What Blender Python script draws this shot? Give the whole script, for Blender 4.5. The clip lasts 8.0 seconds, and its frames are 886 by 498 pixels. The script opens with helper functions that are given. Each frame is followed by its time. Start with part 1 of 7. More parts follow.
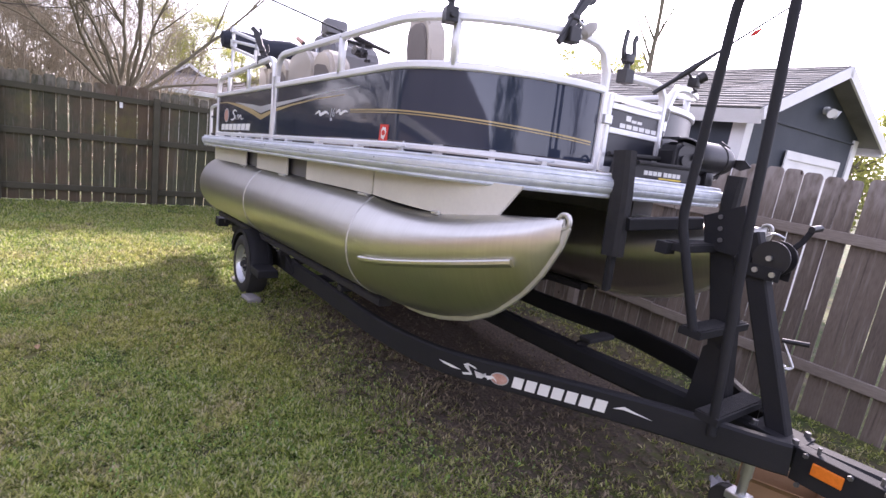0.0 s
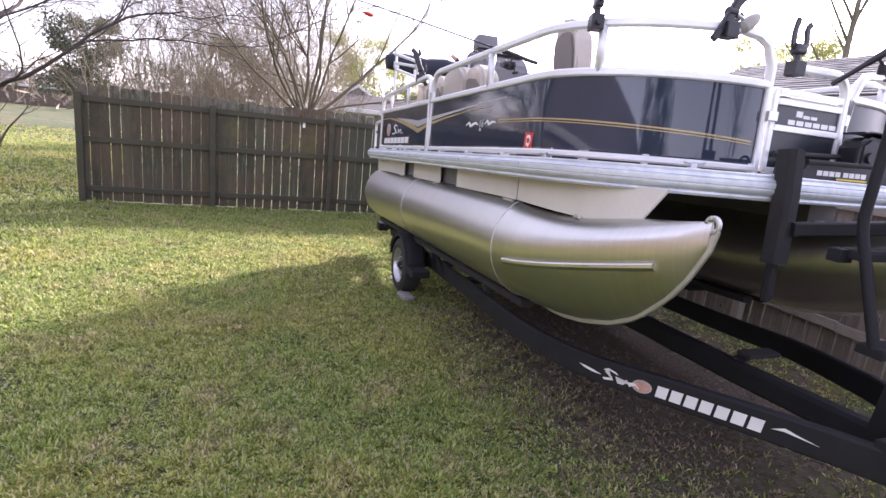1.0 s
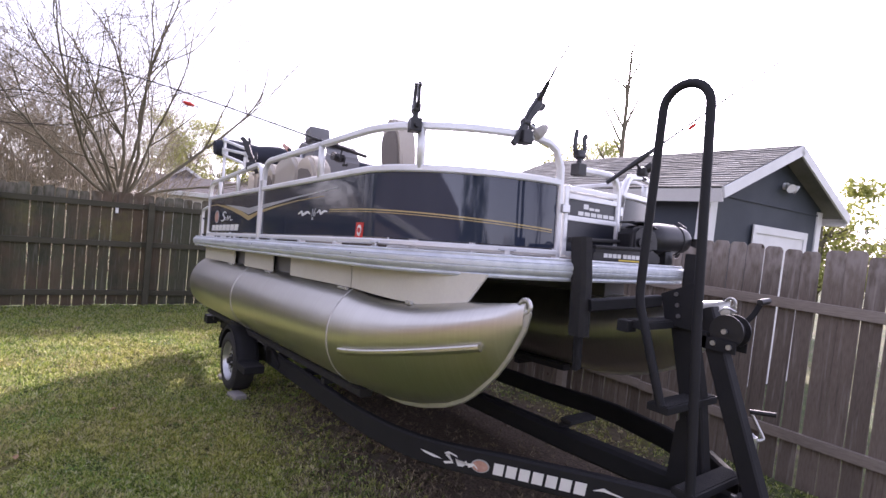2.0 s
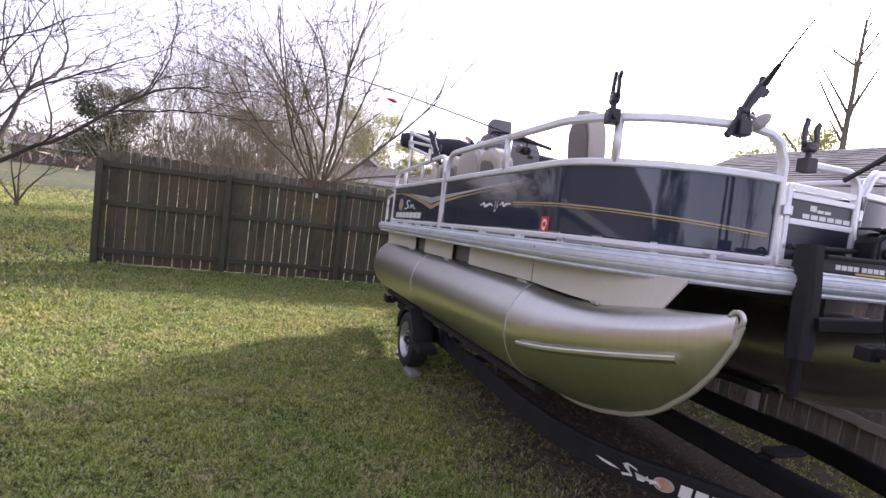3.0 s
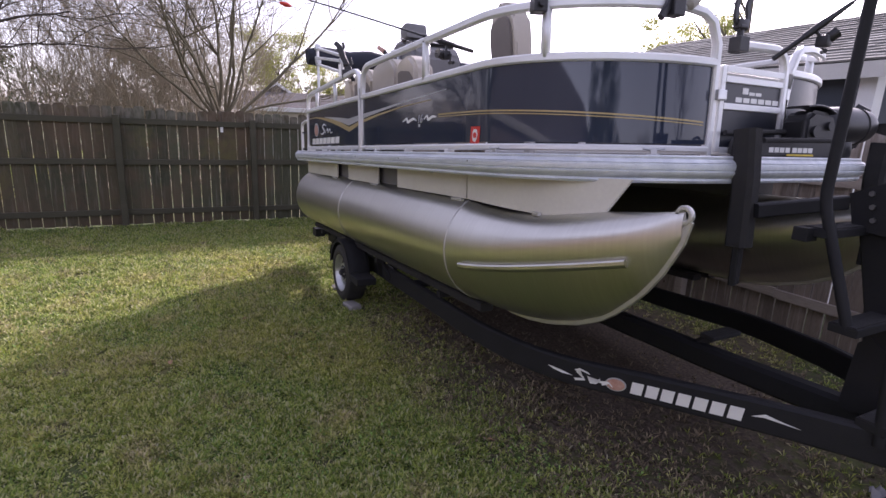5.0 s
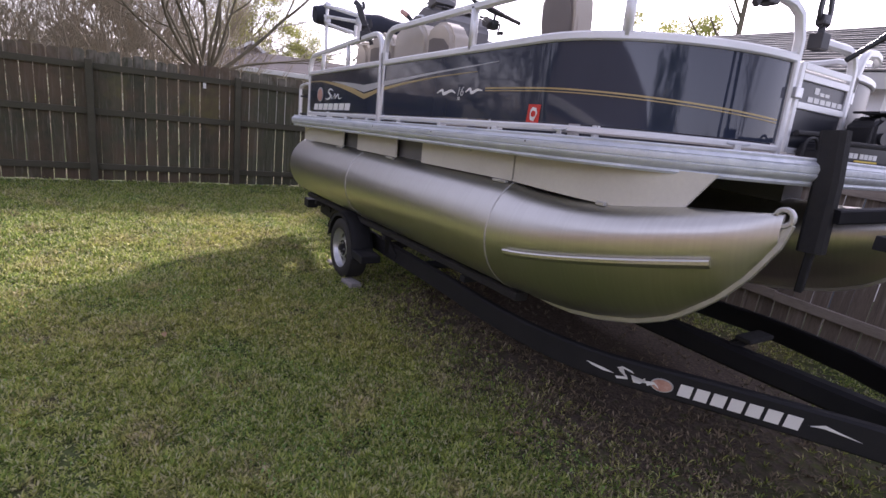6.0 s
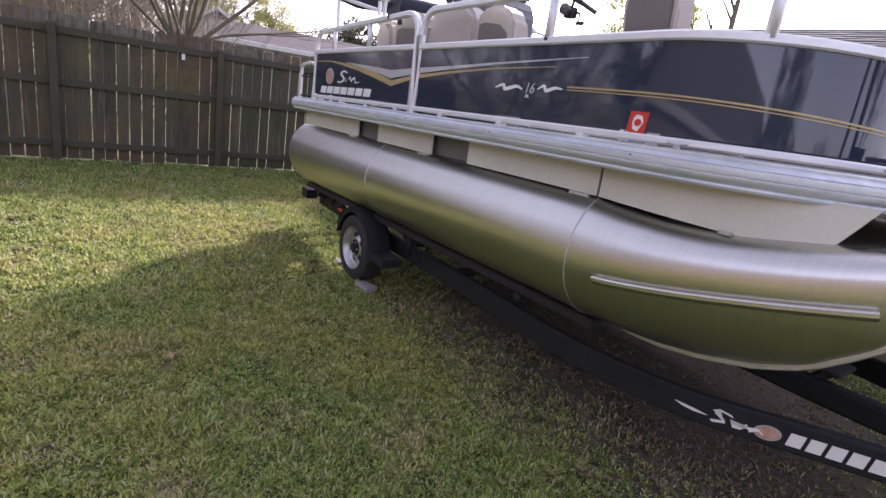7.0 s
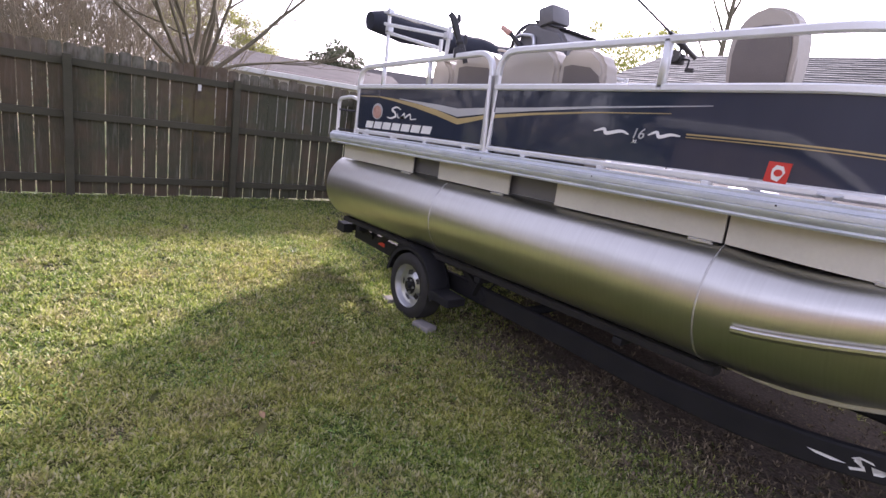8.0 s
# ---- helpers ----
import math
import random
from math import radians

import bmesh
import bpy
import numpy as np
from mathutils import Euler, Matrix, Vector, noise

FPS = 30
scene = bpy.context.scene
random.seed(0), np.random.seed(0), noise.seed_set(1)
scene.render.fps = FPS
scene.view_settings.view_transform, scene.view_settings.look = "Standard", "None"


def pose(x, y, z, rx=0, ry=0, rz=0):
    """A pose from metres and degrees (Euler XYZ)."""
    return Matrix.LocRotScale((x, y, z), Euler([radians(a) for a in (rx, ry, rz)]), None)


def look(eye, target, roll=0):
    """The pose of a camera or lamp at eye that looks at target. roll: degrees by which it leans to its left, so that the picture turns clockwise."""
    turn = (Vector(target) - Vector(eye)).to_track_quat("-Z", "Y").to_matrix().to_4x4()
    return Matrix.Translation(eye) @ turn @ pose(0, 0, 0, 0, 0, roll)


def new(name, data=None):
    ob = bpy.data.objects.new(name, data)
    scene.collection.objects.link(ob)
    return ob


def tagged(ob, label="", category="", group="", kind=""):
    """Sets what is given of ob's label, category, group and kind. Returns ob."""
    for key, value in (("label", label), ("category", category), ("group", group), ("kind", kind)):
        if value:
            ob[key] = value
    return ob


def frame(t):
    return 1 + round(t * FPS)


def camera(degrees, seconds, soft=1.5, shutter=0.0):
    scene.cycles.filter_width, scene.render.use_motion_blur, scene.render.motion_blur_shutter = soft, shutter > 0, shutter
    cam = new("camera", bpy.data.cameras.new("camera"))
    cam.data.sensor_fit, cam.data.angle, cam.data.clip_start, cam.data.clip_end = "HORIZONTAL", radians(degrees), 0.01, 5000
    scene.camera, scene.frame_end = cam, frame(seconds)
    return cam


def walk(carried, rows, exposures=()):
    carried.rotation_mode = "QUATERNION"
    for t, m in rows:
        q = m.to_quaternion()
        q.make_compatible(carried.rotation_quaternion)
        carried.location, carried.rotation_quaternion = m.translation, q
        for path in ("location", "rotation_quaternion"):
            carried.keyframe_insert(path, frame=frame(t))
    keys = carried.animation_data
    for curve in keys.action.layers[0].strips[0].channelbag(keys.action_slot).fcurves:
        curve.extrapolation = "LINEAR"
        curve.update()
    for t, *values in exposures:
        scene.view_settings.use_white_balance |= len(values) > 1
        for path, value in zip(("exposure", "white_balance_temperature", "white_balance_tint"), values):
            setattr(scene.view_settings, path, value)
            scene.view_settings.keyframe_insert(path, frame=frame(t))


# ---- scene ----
cam = camera(81.1, 8.0)
PATH = [
    (0, (6.766, -1.379, 1.8), (5.214, -0.188, 1.388), 8.6),
    (0.2, (6.775, -1.398, 1.784), (5.111, -0.372, 1.359), 9.5),
    (0.5, (6.812, -1.413, 1.787), (5.045, -0.594, 1.331), 11.1),
    (0.8, (6.875, -1.408, 1.781), (5.042, -0.762, 1.306), 7.0),
    (1, (6.91, -1.418, 1.807), (5.09, -0.727, 1.351), 6.2),
    (1.2, (6.926, -1.397, 1.832), (5.198, -0.449, 1.493), 5.6),
    (2.3, (6.957, -1.374, 1.86), (5.361, -0.171, 1.783), 5.9),
    (2.5, (6.961, -1.384, 1.863), (5.317, -0.247, 1.789), 5.2),
    (2.8, (6.91, -1.466, 1.859), (5.071, -0.691, 1.719), 7.8),
    (3, (6.864, -1.485, 1.855), (4.988, -0.819, 1.66), 7.9),
    (3.2, (6.763, -1.523, 1.823), (4.961, -0.675, 1.638), 11.4),
    (3.5, (6.584, -1.559, 1.829), (4.887, -0.554, 1.5), 9.9),
    (3.8, (6.565, -1.525, 1.836), (4.924, -0.438, 1.483), 8.9),
    (4, (6.58, -1.493, 1.845), (4.965, -0.373, 1.475), 8.5),
    (4.5, (6.679, -1.373, 1.84), (5.059, -0.274, 1.43), 3.6),
    (4.8, (6.681, -1.381, 1.805), (4.983, -0.418, 1.372), 0.0),
    (5, (6.642, -1.401, 1.836), (4.926, -0.488, 1.366), 2.6),
    (5.2, (6.563, -1.479, 1.827), (4.847, -0.573, 1.341), 5.4),
    (6.3, (6.091, -1.753, 1.769), (4.51, -0.668, 1.2), 7.6),
    (6.5, (5.936, -1.803, 1.78), (4.383, -0.695, 1.179), 7.8),
    (7, (5.614, -1.932, 1.791), (4.092, -0.778, 1.2), 10.0),
    (7.2, (5.47, -2.076, 1.796), (3.914, -0.938, 1.262), 10.8),
    (7.5, (5.29, -2.324, 1.814), (3.752, -1.154, 1.296), 11.6),
    (7.8, (5.176, -2.415, 1.828), (3.658, -1.219, 1.313), 9.3),
    (8, (5.09, -2.463, 1.816), (3.603, -1.228, 1.303), 9.4),
]
walk(cam, [(t, look(eye, target, roll)) for t, eye, target, roll in PATH],
     [(0, 2.2, 6050, 34), (1.2, 2.2, 6050, 34), (2.4, 1.64, 6050, 34), (3.0, 1.6, 6050, 34), (3.5, 1.4, 6050, 34), (4.4, 1.38, 6050, 34), (5.2, 1.38, 6050, 34), (6.4, 1.52, 6050, 34), (8, 1.86, 6050, 34)])

# ---- light ----
SUN_EL, SUN_AZ = radians(26.3), radians(125)      # direction towards the sun, counted from +x
world = bpy.data.worlds.new("sky")
scene.world = world
world.use_nodes = True
wn, wl = world.node_tree.nodes, world.node_tree.links
sky = wn.new("ShaderNodeTexSky")
sky.sky_type, sky.sun_disc = "NISHITA", False
sky.sun_elevation, sky.sun_rotation = SUN_EL, math.pi / 2 - SUN_AZ
sky.air_density, sky.dust_density, sky.ozone_density = 1.0, 1.5, 1.0
pale = wn.new("ShaderNodeHueSaturation")
pale.inputs["Saturation"].default_value = 0.35
wl.new(sky.outputs["Color"], pale.inputs["Color"])
wl.new(pale.outputs["Color"], wn["Background"].inputs["Color"])
wn["Background"].inputs["Strength"].default_value = 0.135
sun = new("sun", bpy.data.lights.new("sun", "SUN"))
sun.data.energy, sun.data.angle, sun.data.color = 2.35, radians(3.5), (1.0, 0.93, 0.80)
sun_dir = Vector((math.cos(SUN_EL) * math.cos(SUN_AZ), math.cos(SUN_EL) * math.sin(SUN_AZ), math.sin(SUN_EL)))
sun.matrix_world = look(sun_dir * 30, (0, 0, 0))

# ---- materials ----


def mat(name, base, rough=0.6, metal=0.0, dark=None, scale=6.0, amount=0.5, fine=60.0, bump=0.15, coat=0.0, per_piece=0.0,
        stretch=(1, 1, 1), spread=(0.35, 0.7), island=False):
    """Two-scale noise between two colours, grain bump, wear in the roughness; per_piece varies the brightness from piece to piece."""
    m = bpy.data.materials.new(name)
    m.use_nodes = True
    n, l = m.node_tree.nodes, m.node_tree.links
    b = n["Principled BSDF"]
    tc, mp = n.new("ShaderNodeTexCoord"), n.new("ShaderNodeMapping")
    mp.inputs["Scale"].default_value = stretch
    l.new(tc.outputs["Object"], mp.inputs["Vector"])
    big, small = n.new("ShaderNodeTexNoise"), n.new("ShaderNodeTexNoise")
    for tex, sc in ((big, scale), (small, fine)):
        tex.inputs["Scale"].default_value, tex.inputs["Detail"].default_value = sc, 5.0
        l.new(mp.outputs["Vector"], tex.inputs["Vector"])
    mixv = n.new("ShaderNodeMath")
    mixv.operation = "MULTIPLY_ADD"
    mixv.inputs[1].default_value = 0.35
    l.new(small.outputs["Fac"], mixv.inputs[0])
    half = n.new("ShaderNodeMath")
    half.operation = "MULTIPLY"
    half.inputs[1].default_value = 0.65
    l.new(big.outputs["Fac"], half.inputs[0])
    l.new(half.outputs[0], mixv.inputs[2])
    ramp = n.new("ShaderNodeMapRange")
    ramp.inputs["From Min"].default_value, ramp.inputs["From Max"].default_value = spread
    ramp.inputs["To Max"].default_value = amount
    l.new(mixv.outputs[0], ramp.inputs["Value"])
    mix = n.new("ShaderNodeMix")
    mix.data_type = "RGBA"
    mix.inputs["A"].default_value = (*base, 1)
    mix.inputs["B"].default_value = (*(dark or [c * 0.55 for c in base]), 1)
    l.new(ramp.outputs["Result"], mix.inputs["Factor"])
    out = mix.outputs["Result"]
    if per_piece:
        src = n.new("ShaderNodeNewGeometry" if island else "ShaderNodeObjectInfo")
        rnd = src.outputs["Random Per Island"] if island else src.outputs["Random"]
        vr = n.new("ShaderNodeMapRange")
        vr.inputs["To Min"].default_value, vr.inputs["To Max"].default_value = 1 - per_piece, 1 + per_piece
        l.new(rnd, vr.inputs["Value"])
        hs = n.new("ShaderNodeHueSaturation")
        l.new(out, hs.inputs["Color"])
        l.new(vr.outputs["Result"], hs.inputs["Value"])
        out = hs.outputs["Color"]
    l.new(out, b.inputs["Base Color"])
    b.inputs["Metallic"].default_value = metal
    rr = n.new("ShaderNodeMapRange")
    rr.inputs["To Min"].default_value, rr.inputs["To Max"].default_value = max(0.02, rough - 0.08), min(1.0, rough + 0.08)
    l.new(mixv.outputs[0], rr.inputs["Value"])
    l.new(rr.outputs["Result"], b.inputs["Roughness"])
    b.inputs["Coat Weight"].default_value = coat
    b.inputs["Coat Roughness"].default_value = 0.06
    if bump:
        bp = n.new("ShaderNodeBump")
        bp.inputs["Strength"].default_value, bp.inputs["Distance"].default_value = bump, 0.01
        l.new(small.outputs["Fac"], bp.inputs["Height"])
        l.new(bp.outputs["Normal"], b.inputs["Normal"])
    return m


ALU = mat("brushed_aluminium", (0.61, 0.60, 0.555), 0.34, 1.0, (0.47, 0.457, 0.42), 1.3, 0.35, 8, 0.015, stretch=(60, 1.0, 1.0))
alu_tangent = ALU.node_tree.nodes.new("ShaderNodeTangent")      # the brush marks run round the tube
alu_tangent.direction_type, alu_tangent.axis = "RADIAL", "X"
ALU.node_tree.links.new(alu_tangent.outputs["Tangent"], ALU.node_tree.nodes["Principled BSDF"].inputs["Tangent"])
ALU.node_tree.nodes["Principled BSDF"].inputs["Anisotropic"].default_value = 0.55
ALU.node_tree.nodes["Principled BSDF"].inputs["Anisotropic Rotation"].default_value = 0.25
ALU_WELD = mat("welded_aluminium", (0.60, 0.59, 0.565), 0.45, 0.9, (0.5, 0.5, 0.48), 30, 0.6, 200, 0.3)
RAIL = mat("anodised_rail", (0.79, 0.80, 0.80), 0.42, 0.40, (0.65, 0.66, 0.66), 4, 0.5, 120, 0.03)
RUB = mat("rub_rail_aluminium", (0.72, 0.755, 0.78), 0.48, 0.45, (0.48, 0.52, 0.57), 5, 0.9, 60, 0.10, stretch=(1, 4, 4))
NAVY = mat("navy_gelcoat", (0.024, 0.032, 0.054), -0.01, 0.0, (0.036, 0.045, 0.068), 1.2, 0.7, 2.6, 0.06, coat=0.25, stretch=(3.2, 3.2, 0.5))
# same gelcoat for the port side, darkened to dim its bright sky reflection
NAVY_DIMMED = mat("dimmed_navy_gelcoat", (0.012, 0.015, 0.026), 0.35, 0.0, (0.02, 0.025, 0.038), 1.2, 0.7, 12, 0.1)
SKIRT = mat("ivory_skirt", (0.62, 0.60, 0.52), 0.42, 0.0, (0.46, 0.44, 0.38), 3, 0.5, 60, 0.03)
BLACK = mat("black_painted_steel", (0.012, 0.0125, 0.015), 0.68, 0.0, (0.026, 0.025, 0.027), 5, 0.6, 150, 0.10)
RUBBER = mat("tyre_rubber", (0.018, 0.018, 0.019), 0.75, 0.0, (0.05, 0.046, 0.04), 8, 0.5, 120, 0.2)
PLASTIC = mat("black_plastic", (0.013, 0.013, 0.015), 0.42, 0.0, (0.03, 0.03, 0.033), 12, 0.4, 200, 0.06)
CARPET = mat("bunk_carpet", (0.018, 0.0175, 0.019), 0.95, 0.0, (0.04, 0.038, 0.035), 20, 0.6, 300, 0.5)
STEEL = mat("galvanised_steel", (0.60, 0.61, 0.62), 0.36, 0.9, (0.42, 0.43, 0.44), 15, 0.6, 160, 0.08)
BOLT = mat("dull_zinc", (0.20, 0.20, 0.205), 0.5, 0.8, (0.10, 0.10, 0.10), 20, 0.6, 160, 0.1)
VINYL = mat("beige_vinyl", (0.46, 0.42, 0.36), 0.5, 0.0, (0.36, 0.33, 0.28), 5, 0.5, 150, 0.12)
VINYL_DARK = mat("taupe_vinyl", (0.16, 0.14, 0.125), 0.5, 0.0, (0.11, 0.10, 0.09), 6, 0.5, 150, 0.12)
CONSOLE_DARK = mat("dark_helm_plastic", (0.15, 0.148, 0.15), 0.45, 0.0, (0.10, 0.10, 0.105), 4, 0.5, 120, 0.06)
CONSOLE = mat("helm_plastic", (0.34, 0.32, 0.28), 0.45, 0.0, (0.25, 0.235, 0.2), 4, 0.5, 120, 0.06)
DECK = mat("deck_carpet", (0.12, 0.11, 0.10), 0.95, 0.0, (0.08, 0.075, 0.07), 10, 0.6, 200, 0.4)
WHITE = mat("white_decal", (0.80, 0.80, 0.78), 0.4, 0.0, (0.66, 0.66, 0.64), 9, 0.4, 100, 0.0)
GOLD = mat("gold_decal", (0.48, 0.37, 0.17), 0.35, 0.2, (0.36, 0.27, 0.12), 6, 0.5, 80, 0.0)
SILVER = mat("silver_decal", (0.55, 0.56, 0.58), 0.3, 0.4, (0.4, 0.41, 0.43), 6, 0.5, 80, 0.0)
RED = mat("red_sticker", (0.62, 0.045, 0.03), 0.45, 0.0, (0.5, 0.03, 0.02), 20, 0.5, 100, 0.0)
AMBER = mat("amber_reflector", (0.85, 0.22, 0.02), 0.25, 0.0, (0.6, 0.14, 0.01), 60, 0.6, 200, 0.1)
BALLRED = mat("rust_emblem", (0.42, 0.20, 0.15), 0.45, 0.0, (0.72, 0.55, 0.46), 25, 0.6, 120, 0.0)
YELLOW = mat("yellow_decal", (0.75, 0.55, 0.05), 0.4, 0.0, None, 20, 0.3, 100, 0.0)
CARDBOARD = mat("cardboard", (0.38, 0.24, 0.13), 0.85, 0.0, (0.27, 0.16, 0.085), 6, 0.5, 120, 0.1)
CONCRETE = mat("concrete_block", (0.25, 0.235, 0.22), 0.9, 0.0, (0.3, 0.29, 0.27), 12, 0.6, 120, 0.4)
WOOD_A = mat("mossy_fence_wood", (0.088, 0.086, 0.054), 0.88, 0.0, (0.026, 0.034, 0.015), 1.1, 0.95, 26, 0.35, per_piece=0.28,
             stretch=(3.5, 3.5, 0.55))
WOOD_B = mat("weathered_fence_wood", (0.19, 0.158, 0.13), 0.86, 0.0, (0.075, 0.056, 0.044), 1.3, 0.95, 30, 0.4, per_piece=0.30,
             stretch=(3.5, 3.5, 0.5))
RAILWOOD_A = mat("mossy_fence_rail_wood", (0.078, 0.072, 0.048), 0.88, 0.0, (0.05, 0.05, 0.03), 1.4, 0.9, 26, 0.35, stretch=(0.8, 0.8, 3))
RAILWOOD_B = mat("weathered_fence_rail_wood", (0.30, 0.26, 0.225), 0.86, 0.0, (0.15, 0.12, 0.095), 1.4, 0.9, 26, 0.35, stretch=(0.5, 3, 3))
SHED_WALL = mat("slate_blue_siding", (0.045, 0.055, 0.070), 0.7, 0.0, (0.030, 0.037, 0.048), 2.0, 0.7, 50, 0.1)
TRIM = mat("white_trim_paint", (0.78, 0.78, 0.77), 0.55, 0.0, (0.62, 0.62, 0.60), 4, 0.5, 60, 0.08)
SHINGLE = mat("grey_shingle", (0.20, 0.20, 0.188), 0.95, 0.0, (0.10, 0.10, 0.093), 2.5, 0.9, 90, 0.5, per_piece=0.28, island=True)
HOUSE_ROOF = mat("brown_shingle", (0.118, 0.104, 0.098), 0.95, 0.0, (0.066, 0.058, 0.055), 1.5, 0.8, 30, 0.4, stretch=(1, 1, 6))
HOUSE_WALL = mat("cream_siding", (0.62, 0.58, 0.50), 0.7, 0.0, (0.48, 0.45, 0.39), 2, 0.5, 30, 0.08)
BRICK_RED = mat("far_brick", (0.20, 0.155, 0.125), 0.85, 0.0, (0.13, 0.10, 0.08), 3, 0.7, 40, 0.2)
BARK = mat("grey_bark", (0.165, 0.142, 0.092), 0.9, 0.0, (0.07, 0.066, 0.04), 5, 0.8, 40, 0.5, stretch=(1, 1, 0.4))
BARK_DARK = mat("dark_bark", (0.10, 0.085, 0.07), 0.9, 0.0, (0.05, 0.042, 0.035), 5, 0.8, 40, 0.5)
BARK_TAN = mat("tan_twigs", (0.36, 0.31, 0.23), 0.9, 0.0, (0.21, 0.175, 0.125), 4, 0.8, 40, 0.3)
LEAF_LIGHT = mat("spring_leaves", (0.38, 0.39, 0.11), 0.6, 0.0, (0.22, 0.25, 0.07), 3, 0.8, 30, 0.0, per_piece=0.35, island=True)
LEAF_DARK = mat("evergreen_leaves", (0.085, 0.105, 0.055), 0.6, 0.0, (0.045, 0.062, 0.032), 3, 0.8, 30, 0.0, per_piece=0.35, island=True)
CABLE = mat("cable_black", (0.02, 0.02, 0.02), 0.6, 0.0, None, 20, 0.3, 80, 0.0)



def weathered(m, tone, start, stop, knots):
    """Adds pale lichen on the upper ends, thin pale streaks down the grain and dark knots to a board material."""
    n, l = m.node_tree.nodes, m.node_tree.links
    bsdf = n["Principled BSDF"]
    out = bsdf.inputs["Base Color"].links[0].from_socket
    tc, sep, info = n.new("ShaderNodeTexCoord"), n.new("ShaderNodeSeparateXYZ"), n.new("ShaderNodeObjectInfo")
    l.new(tc.outputs["Object"], sep.inputs["Vector"])
    shift = n.new("ShaderNodeVectorMath")
    shift.operation = "MULTIPLY_ADD"
    shift.inputs[1].default_value = (37, 11, 23)
    comb = n.new("ShaderNodeCombineXYZ")
    for k in ("X", "Y", "Z"):
        l.new(info.outputs["Random"], comb.inputs[k])
    l.new(comb.outputs["Vector"], shift.inputs[0])
    l.new(tc.outputs["Object"], shift.inputs[2])

    def tex(scale, stretch, lo, hi, top):
        mp, t, r = n.new("ShaderNodeMapping"), n.new("ShaderNodeTexNoise"), n.new("ShaderNodeMapRange")
        mp.inputs["Scale"].default_value = stretch
        l.new(shift.outputs["Vector"], mp.inputs["Vector"])
        l.new(mp.outputs["Vector"], t.inputs["Vector"])
        t.inputs["Scale"].default_value, t.inputs["Detail"].default_value = scale, 4.0
        r.inputs["From Min"].default_value, r.inputs["From Max"].default_value, r.inputs["To Max"].default_value = lo, hi, top
        l.new(t.outputs["Fac"], r.inputs["Value"])
        return r.outputs["Result"]

    def over(fac, colour, base):
        mx = n.new("ShaderNodeMix")
        mx.data_type = "RGBA"
        l.new(fac, mx.inputs["Factor"])
        l.new(base, mx.inputs["A"])
        mx.inputs["B"].default_value = (*colour, 1)
        return mx.outputs["Result"]

    out = over(tex(6, (5, 5, 0.35), 0.56, 0.78, 0.75), tone, out)
    out = over(tex(5, (7, 7, 0.25), 0.58, 0.72, 0.7), (0.06, 0.05, 0.04), out)
    up, mul = n.new("ShaderNodeMapRange"), n.new("ShaderNodeMath")
    up.inputs["From Min"].default_value, up.inputs["From Max"].default_value = start, stop
    l.new(sep.outputs["Z"], up.inputs["Value"])
    mul.operation = "MULTIPLY"
    l.new(up.outputs["Result"], mul.inputs[0])
    l.new(tex(9, (2, 2, 0.8), 0.35, 0.6, 0.8), mul.inputs[1])
    out = over(mul.outputs[0], tone, out)
    if knots:
        vo, r = n.new("ShaderNodeTexVoronoi"), n.new("ShaderNodeMapRange")
        mp = n.new("ShaderNodeMapping")
        mp.inputs["Scale"].default_value = (1.0, 1.0, 0.55)
        l.new(shift.outputs["Vector"], mp.inputs["Vector"])
        l.new(mp.outputs["Vector"], vo.inputs["Vector"])
        vo.inputs["Scale"].default_value = 4.0
        r.inputs["From Min"].default_value, r.inputs["From Max"].default_value = 0.05, 0.035
        l.new(vo.outputs["Distance"], r.inputs["Value"])
        out = over(r.outputs["Result"], (0.05, 0.032, 0.022), out)
    l.new(out, bsdf.inputs["Base Color"])


def leafy(m, share):
    """Lets part of the light through thin leaves."""
    n, l = m.node_tree.nodes, m.node_tree.links
    bsdf, thin, mx = n["Principled BSDF"], n.new("ShaderNodeBsdfTranslucent"), n.new("ShaderNodeMixShader")
    l.new(bsdf.inputs["Base Color"].links[0].from_socket, thin.inputs["Color"])
    mx.inputs["Fac"].default_value = share
    l.new(bsdf.outputs["BSDF"], mx.inputs[1])
    l.new(thin.outputs["BSDF"], mx.inputs[2])
    l.new(mx.outputs["Shader"], n["Material Output"].inputs["Surface"])


leafy(LEAF_LIGHT, 0.5)
leafy(LEAF_DARK, 0.35)
weathered(WOOD_A, (0.20, 0.185, 0.15), 1.58, 1.76, False)


